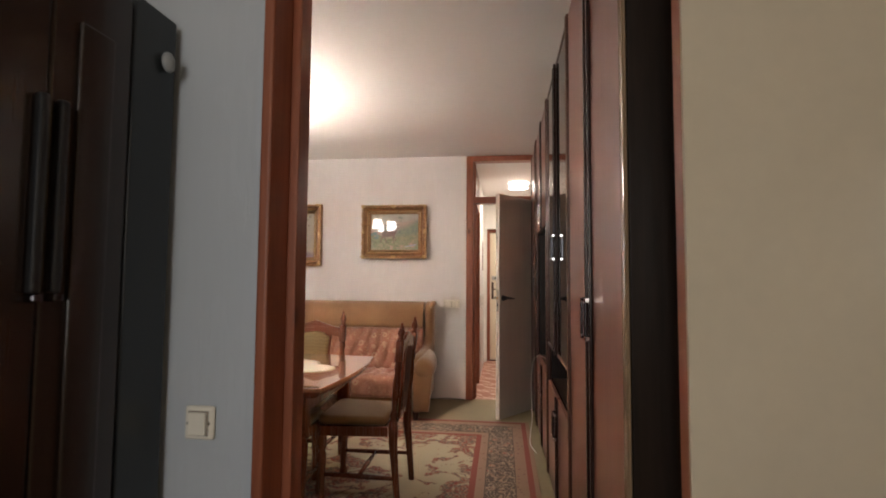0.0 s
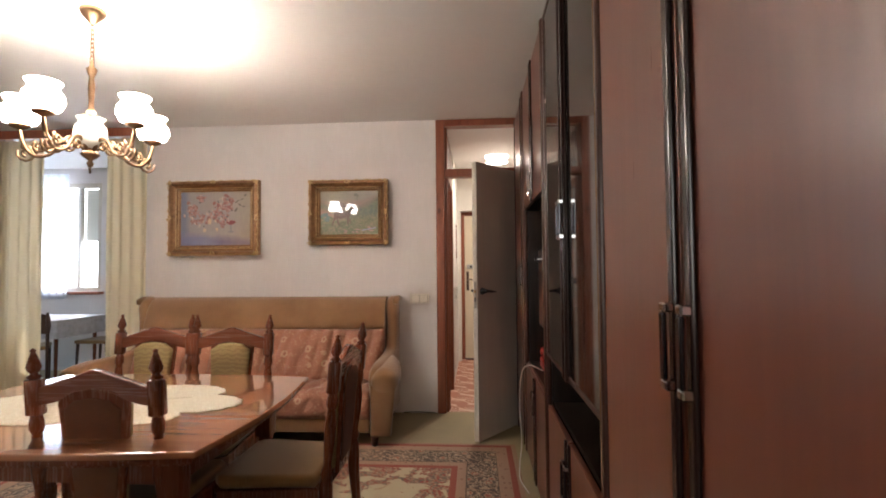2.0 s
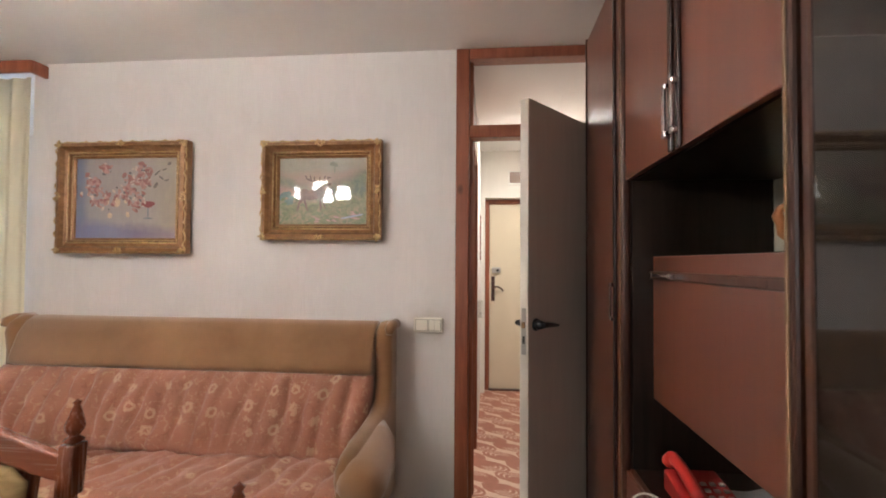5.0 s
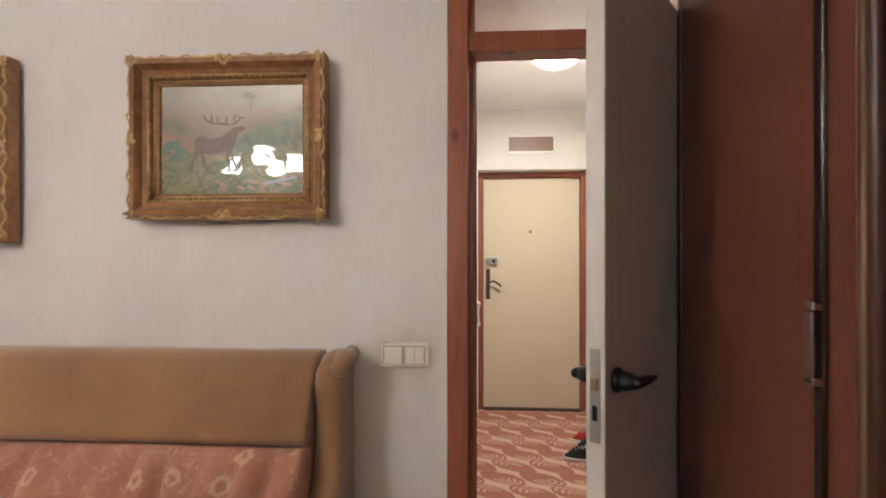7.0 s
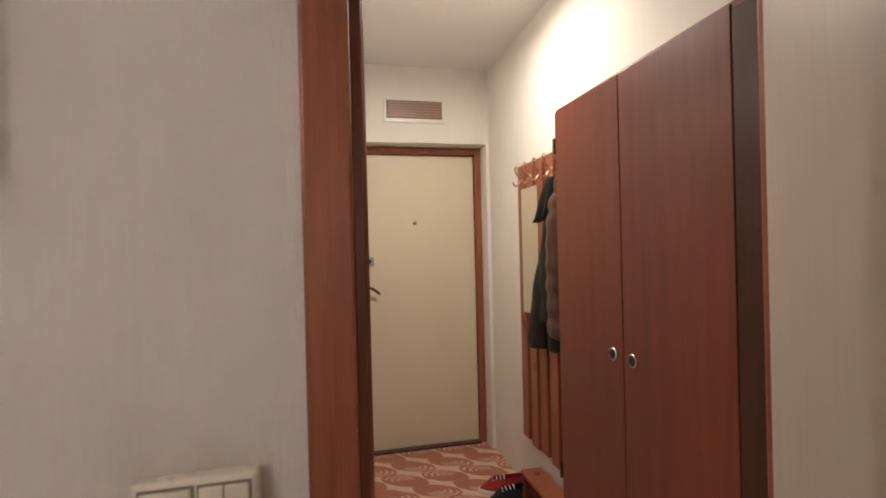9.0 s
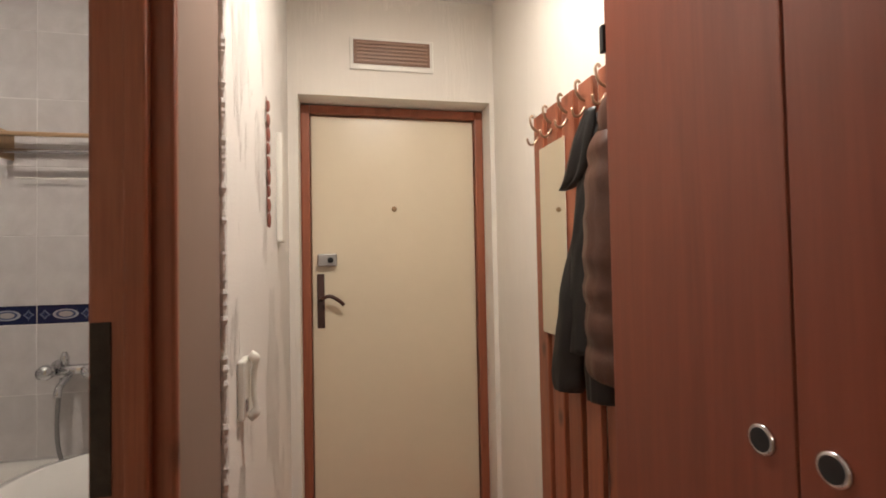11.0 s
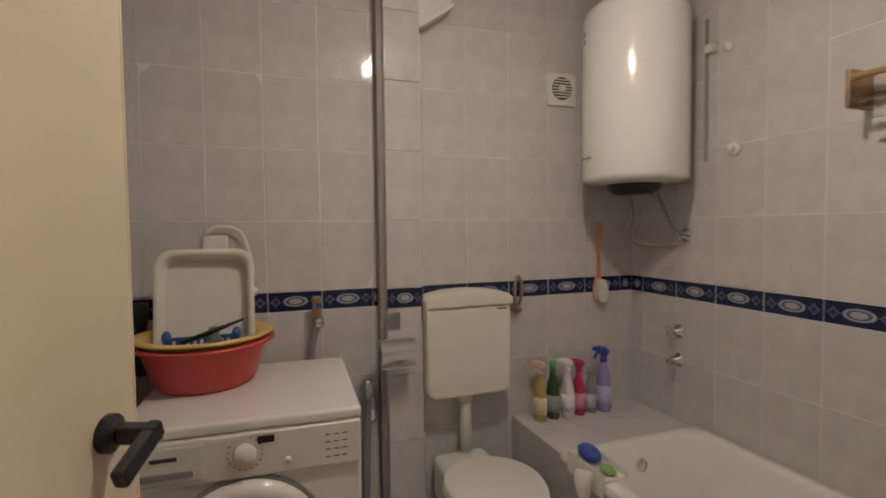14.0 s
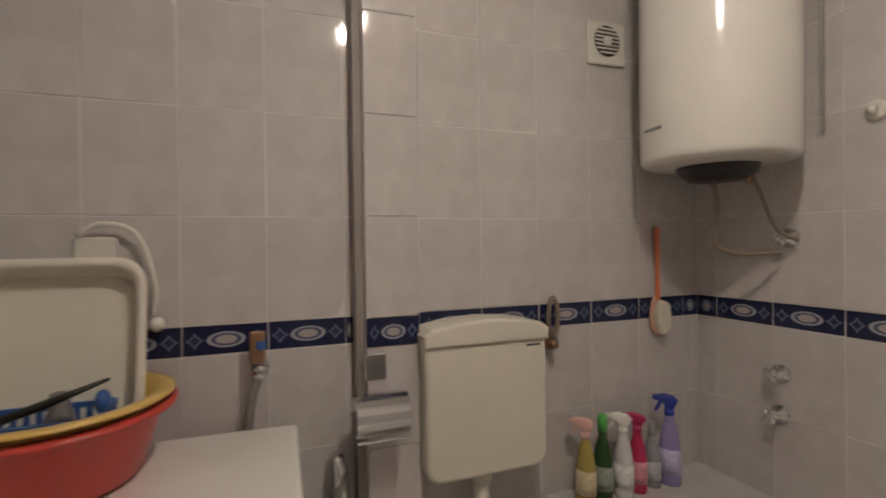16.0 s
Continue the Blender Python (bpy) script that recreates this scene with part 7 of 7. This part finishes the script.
def bottle(x, y, body, cap, kind, h, label, r=0.030, clear=False):
    b = thing("cleaner_bottle", pose(x, y, 0.4855, 0, 0, 35), label, "bottle", "bottles on the bath ledge")
    bmb = lathe([(r * 0.88, 0), (r, 0.010), (r * 1.02, h * 0.22), (r * 0.98, h * 0.42), (r * 0.86, h * 0.54), (r * 0.66, h * 0.64), (r * 0.46, h * 0.72), (r * 0.40, h * 0.80)], 22)
    for v in bmb.verts:
        v.co.y *= 0.72
    part("body", bmb, body, b, smooth=True)
    lab = lathe([(r * 1.035, h * 0.12), (r * 1.04, h * 0.22), (r * 1.012, h * 0.40)], 22)
    for v in lab.verts:
        v.co.y *= 0.73
    part("sticker", lab, plain("label_" + label.split()[0], tuple(min(1, 0.25 + c * 0.8) for c in body.node_tree.nodes["Principled BSDF"].inputs["Base Color"].default_value[:3]), 0.5, vary=0.45, scale=60), b, "printed sticker", True)
    if kind == "spray":
        part("collar", lathe([(r * 0.48, h * 0.77), (r * 0.50, h * 0.79), (r * 0.46, h * 0.845)], 14), cap, b, smooth=True)
        pistol = [(-0.052, h * 0.925), (-0.052, h * 0.965), (-0.020, h * 0.995), (0.012, h * 0.985), (0.028, h * 0.93), (0.016, h * 0.85), (-0.010, h * 0.85), (-0.020, h * 0.90)]
        part("spray_head", slab(pistol, 0.024, "Y", -0.012, 0.005, segs=3), cap, b, "moulded spray head", True)
        part("trigger", slab([(-0.022, h * 0.905), (-0.034, h * 0.90), (-0.048, h * 0.80), (-0.040, h * 0.78), (-0.028, h * 0.84)], 0.010, "Y", -0.005, 0.003), cap, b)
    else:
        part("cap", lathe([(r * 0.46, h * 0.80), (r * 0.46, h * 0.97), (r * 0.36, h)], 14), cap, b, smooth=True)
    return b


def pl(name, c):
    return plain(name, c, 0.25, vary=0.08, bump=0)


bottle(-2.09, 7.47, pl("yellow_bottle", (0.42, 0.33, 0.10)), pl("red_white_cap", (0.70, 0.45, 0.40)), "spray", 0.266, "yellow-green cleaner bottle with a white spray head", 0.0310)
bottle(-2.095, 7.538, pl("dark_green_bottle", (0.035, 0.085, 0.03)), pl("green_cap", (0.10, 0.50, 0.10)), "cap", 0.266, "dark green bottle with a bright green cap", 0.0315)
bottle(-2.08, 7.606, pl("white_bottle", (0.66, 0.66, 0.68)), pl("white_head", (0.75, 0.74, 0.72)), "spray", 0.266, "white cleaner bottle with a blue foot and spray head", 0.0308)
bottle(-2.09, 7.67, pl("magenta_bottle", (0.50, 0.03, 0.11)), pl("magenta_head", (0.45, 0.03, 0.12)), "spray", 0.254, "magenta cleaner bottle with a spray head", 0.0295)
bottle(-2.10, 7.738, pl("grey_bottle", (0.30, 0.31, 0.34)), pl("grey_head", (0.40, 0.40, 0.42)), "cap", 0.215, "clear grey bottle behind the others", 0.0286)
bottle(-2.09, 7.805, pl("violet_bottle", (0.30, 0.26, 0.52)), pl("navy_head", (0.03, 0.05, 0.35)), "spray", 0.299, "violet cleaner bottle with a navy spray head", 0.0335)

br = thing("back_brush", pose(BX + 0.018, 7.835, 1.0), "orange-handled bath brush hanging on the tiles", "brush")
part("handle", slab([(-0.008, 0.09), (0.010, 0.09), (0.008, 0.20), (0.011, 0.33), (0.006, 0.345), (-0.006, 0.345), (-0.010, 0.33), (-0.006, 0.20)], 0.011, "X", -0.005, 0.004), plain("orange_plastic", (0.72, 0.22, 0.10), 0.35), br, "orange handle")
part("head", slab([(0.04 * math.cos(radians(a)) * (0.75 if a > 180 else 0.7), 0.035 + 0.068 * math.sin(radians(a))) for a in range(0, 360, 20)], 0.014, "X", -0.012, 0.005, segs=3), plain("peach_plastic", (0.70, 0.42, 0.30), 0.4), br, "peach head", True)
part("bristles", slab([(0.006 + 0.030 * math.cos(radians(a)), 0.030 + 0.058 * math.sin(radians(a))) for a in range(0, 360, 20)], 0.028, "X", 0.0025, 0.006, segs=2), plain("white_bristle", (0.74, 0.70, 0.60), 0.9, vary=0.25, scale=120, bump=0.6), br, "pale bristles", True)

sp = thing("washer_tap", pose(BX, 6.535, 0.985), "chrome washing machine tap with a grey hose", "tap")
part("valve", lathe([(0.022, 0), (0.022, 0.008), (0.012, 0.02), (0.012, 0.06), (0.018, 0.064), (0.018, 0.085)], 16, m=pose(0, 0, 0, 0, 90, 0)), CHROME, sp, smooth=True)
part("lever", box(0.055, 0.07, -0.025, 0.012, 0.02, 0.10, 0.006), BRASS, sp)
part("collar", lathe([(0.014, 0), (0.014, 0.02)], 12, m=Matrix.Translation((0.06, 0, 0.055))), BLUEP, sp)
part("hose", tube(spline([(0.07, 0.0, -0.005), (0.075, -0.02, -0.06), (0.06, -0.03, -0.14), (0.04, -0.035, -0.30)], 5), 0.011, 8), RUBBER, sp, smooth=True)
so = thing("wall_socket", pose(BX, 6.18, 1.265), "white wall socket with a plug and looped flex", "socket")
part("plate", box(0, 0.014, -0.042, 0.042, -0.055, 0.055, 0.005), WHITE, so)
part("flex", tube(spline([(0.02, -0.03, 0.06), (0.03, 0.02, 0.085), (0.03, 0.09, 0.06), (0.03, 0.125, -0.06), (0.03, 0.12, -0.13)], 6), 0.006, 8), WHITE, so, smooth=True)
part("plug", lathe([(0.016, 0), (0.018, 0.02), (0.010, 0.04)], 12, m=pose(0.0, 0.125, -0.155, 0, 90, 0)), WHITE, so, smooth=True)
dp = thing("drain_hose", pose(0, 0, 0), "grey corrugated drain hose beside the washing machine", "hose")
part("hose", tube(spline([(-2.12, 6.70, 0.02), (-2.10, 6.70, 0.30), (-2.11, 6.71, 0.55), (-2.12, 6.73, 0.70), (-2.14, 6.74, 0.62)], 8), 0.016, 10), RUBBER, dp, smooth=True)
part("elbow", tube(spline([(-2.17, 6.72, 0.72), (-2.13, 6.72, 0.725), (-2.12, 6.725, 0.66), (-2.12, 6.73, 0.58)], 5), 0.020, 10), CHROME, dp, smooth=True)

wb = thing("washbasin", pose(-0.262, 7.05, 0.0) @ Matrix.Diagonal((0.97, 0.97, 0.945, 1)), "white ceramic washbasin on the wall beside the bathroom door", "washbasin")
bm = bmesh.new()
sh = [(-0.40 * math.sin(math.pi * i / 24) ** 0.8, -0.26 * math.cos(math.pi * i / 24)) for i in range(25)]
rings = []
for k, z in ((0.55, 0.66), (0.85, 0.73), (1.0, 0.80), (1.0, 0.825), (0.90, 0.83), (0.80, 0.79), (0.45, 0.72)):
    rings.append([bm.verts.new((a * k, b * k, z)) for a, b in sh])
for a2, b2 in zip(rings, rings[1:]):
    for i in range(len(sh)):
        j = (i + 1) % len(sh)
        bm.faces.new((a2[i], a2[j], b2[j], b2[i]))
bm.faces.new(rings[0][::-1])
bm.faces.new(rings[-1])
bmesh.ops.recalc_face_normals(bm, faces=bm.faces)
part("bowl", bm, CERAMIC, wb, smooth=True)
part("pedestal", lathe([(0.11, 0), (0.075, 0.1), (0.07, 0.55), (0.09, 0.665)], 24, m=Matrix.Translation((-0.13, 0, 0))), CERAMIC, wb, smooth=True)

bl = thing("bathroom_lamp", pose(-1.06, 6.97, BH), "lit round ceiling lamp in the bathroom", "lamp")
part("shade", lathe([(0.0, -0.045), (0.026, -0.041), (0.042, -0.026), (0.046, -0.006)], 28), glow("lit_bath_glass", (1.0, 0.89, 0.77), 330.0), bl, "lit opal dome", True)
part("base", lathe([(0.050, -0.010), (0.052, 0.0)], 28), WHITE, bl)
lamp("bath_light", "AREA", pose(-1.06, 6.97, BH - 0.055), 3.6, (1.0, 0.89, 0.77), 0.08).data.shape = "DISK"

# ---- wall tiles, each a piece of its own ----
TW, TH, BZ0, BZ1 = 0.2005, 0.2725, 1.022, 1.098
BODY = bmesh.new()
box(-TW / 2 + 0.0009, TW / 2 - 0.0009, -0.004, 0.004, -TH / 2 + 0.0009, TH / 2 - 0.0009, 0.0015, BODY, 1)
TILE_MESH = bpy.data.meshes.new("tile")
BODY.to_mesh(TILE_MESH)
BODY.free()
TILE_MESH.materials.append(TILE)
BBODY = bmesh.new()
box(-TW / 2 + 0.0009, TW / 2 - 0.0009, -0.004, 0.004, -(BZ1 - BZ0) / 2 + 0.001, (BZ1 - BZ0) / 2 - 0.001, 0.0015, BBODY, 1)
BAND_MESH = bpy.data.meshes.new("border_tile")
BBODY.to_mesh(BAND_MESH)
BBODY.free()
BAND_MESH.materials.append(BAND)


tilt = random.Random(5)


def tiled(wall, at, along0, along1, axis, face, skip=None, offset=0.0):
    """Rows of tiles below and above the blue border. axis: the one along the wall; face: turn in degrees."""
    rows = [(BZ0 - TH * (k + 0.5), TILE_MESH) for k in range(4)] + [((BZ0 + BZ1) / 2, BAND_MESH)] + [(BZ1 + TH * (k + 0.5), TILE_MESH) for k in range(5)]
    n = int((along1 - along0 + offset) / TW) + 1
    for z, mesh in rows:
        half = (BZ1 - BZ0) / 2 if mesh is BAND_MESH else TH / 2
        for i in range(n):
            c = along0 - offset + TW * (i + 0.5)
            lo, hi = max(c - TW / 2, along0), min(c + TW / 2, along1)
            zlo, zhi = max(z - half, 0.0), min(z + half, BH)
            if hi - lo < 0.01 or zhi - zlo < 0.01:
                continue
            mid, zm = (lo + hi) / 2, (zlo + zhi) / 2
            if skip and skip(mid, zm):
                continue
            ob = new("border_tile" if mesh is BAND_MESH else "tile", mesh)
            p = (at, mid, zm) if axis == "Y" else (mid, at, zm)
            ob.matrix_basis = pose(*p, tilt.gauss(0, 0.22), 0, face + tilt.gauss(0, 0.22)) @ Matrix.Diagonal(((hi - lo) / TW, 1, (zhi - zlo) / (2 * half), 1))
            ob.parent = wall


walls = {o.name: o for o in scene.objects}
tiled(walls["wall_bath_west"], BX - 0.004, W1 + 0.011, 6.775, "Y", 90, offset=0.158)
tiled(walls["wall_bath_west"], BX - 0.004, 6.946, BN, "Y", 90, offset=0.178)
tiled(walls["wall_bath_north"], BN + 0.004, BX, -0.263, "X", 0, lambda x, z: z < 0.45 and x < TX1, 0.12)
tiled(walls["wall_bath_south"], W1 + 0.006, BX, -0.31, "X", 180, None, 0.05)
ob = new("border_tile", BAND_MESH)
ob.matrix_basis = pose(-2.1145, 6.871, (BZ0 + BZ1) / 2, 0, 0, 90) @ Matrix.Diagonal((0.146 / TW, 1, 1, 1))
ob.parent = walls["pipe_column"]
column = walls["pipe_column"]
for z, mesh in [(BZ0 - TH * (k + 0.5), TILE_MESH) for k in range(4)] + [(BZ1 + TH * (k + 0.5), TILE_MESH) for k in range(5)]:
    lo, hi = max(z - TH / 2, 0.0), min(z + TH / 2, BH)
    if hi - lo > 0.02:
        ob = new("tile", mesh)
        ob.matrix_basis = pose(-2.1175, 6.871, (lo + hi) / 2, tilt.gauss(0, 0.2), 0, 90) @ Matrix.Diagonal((0.146 / TW, 1, (hi - lo) / TH, 1))
        ob.parent = column
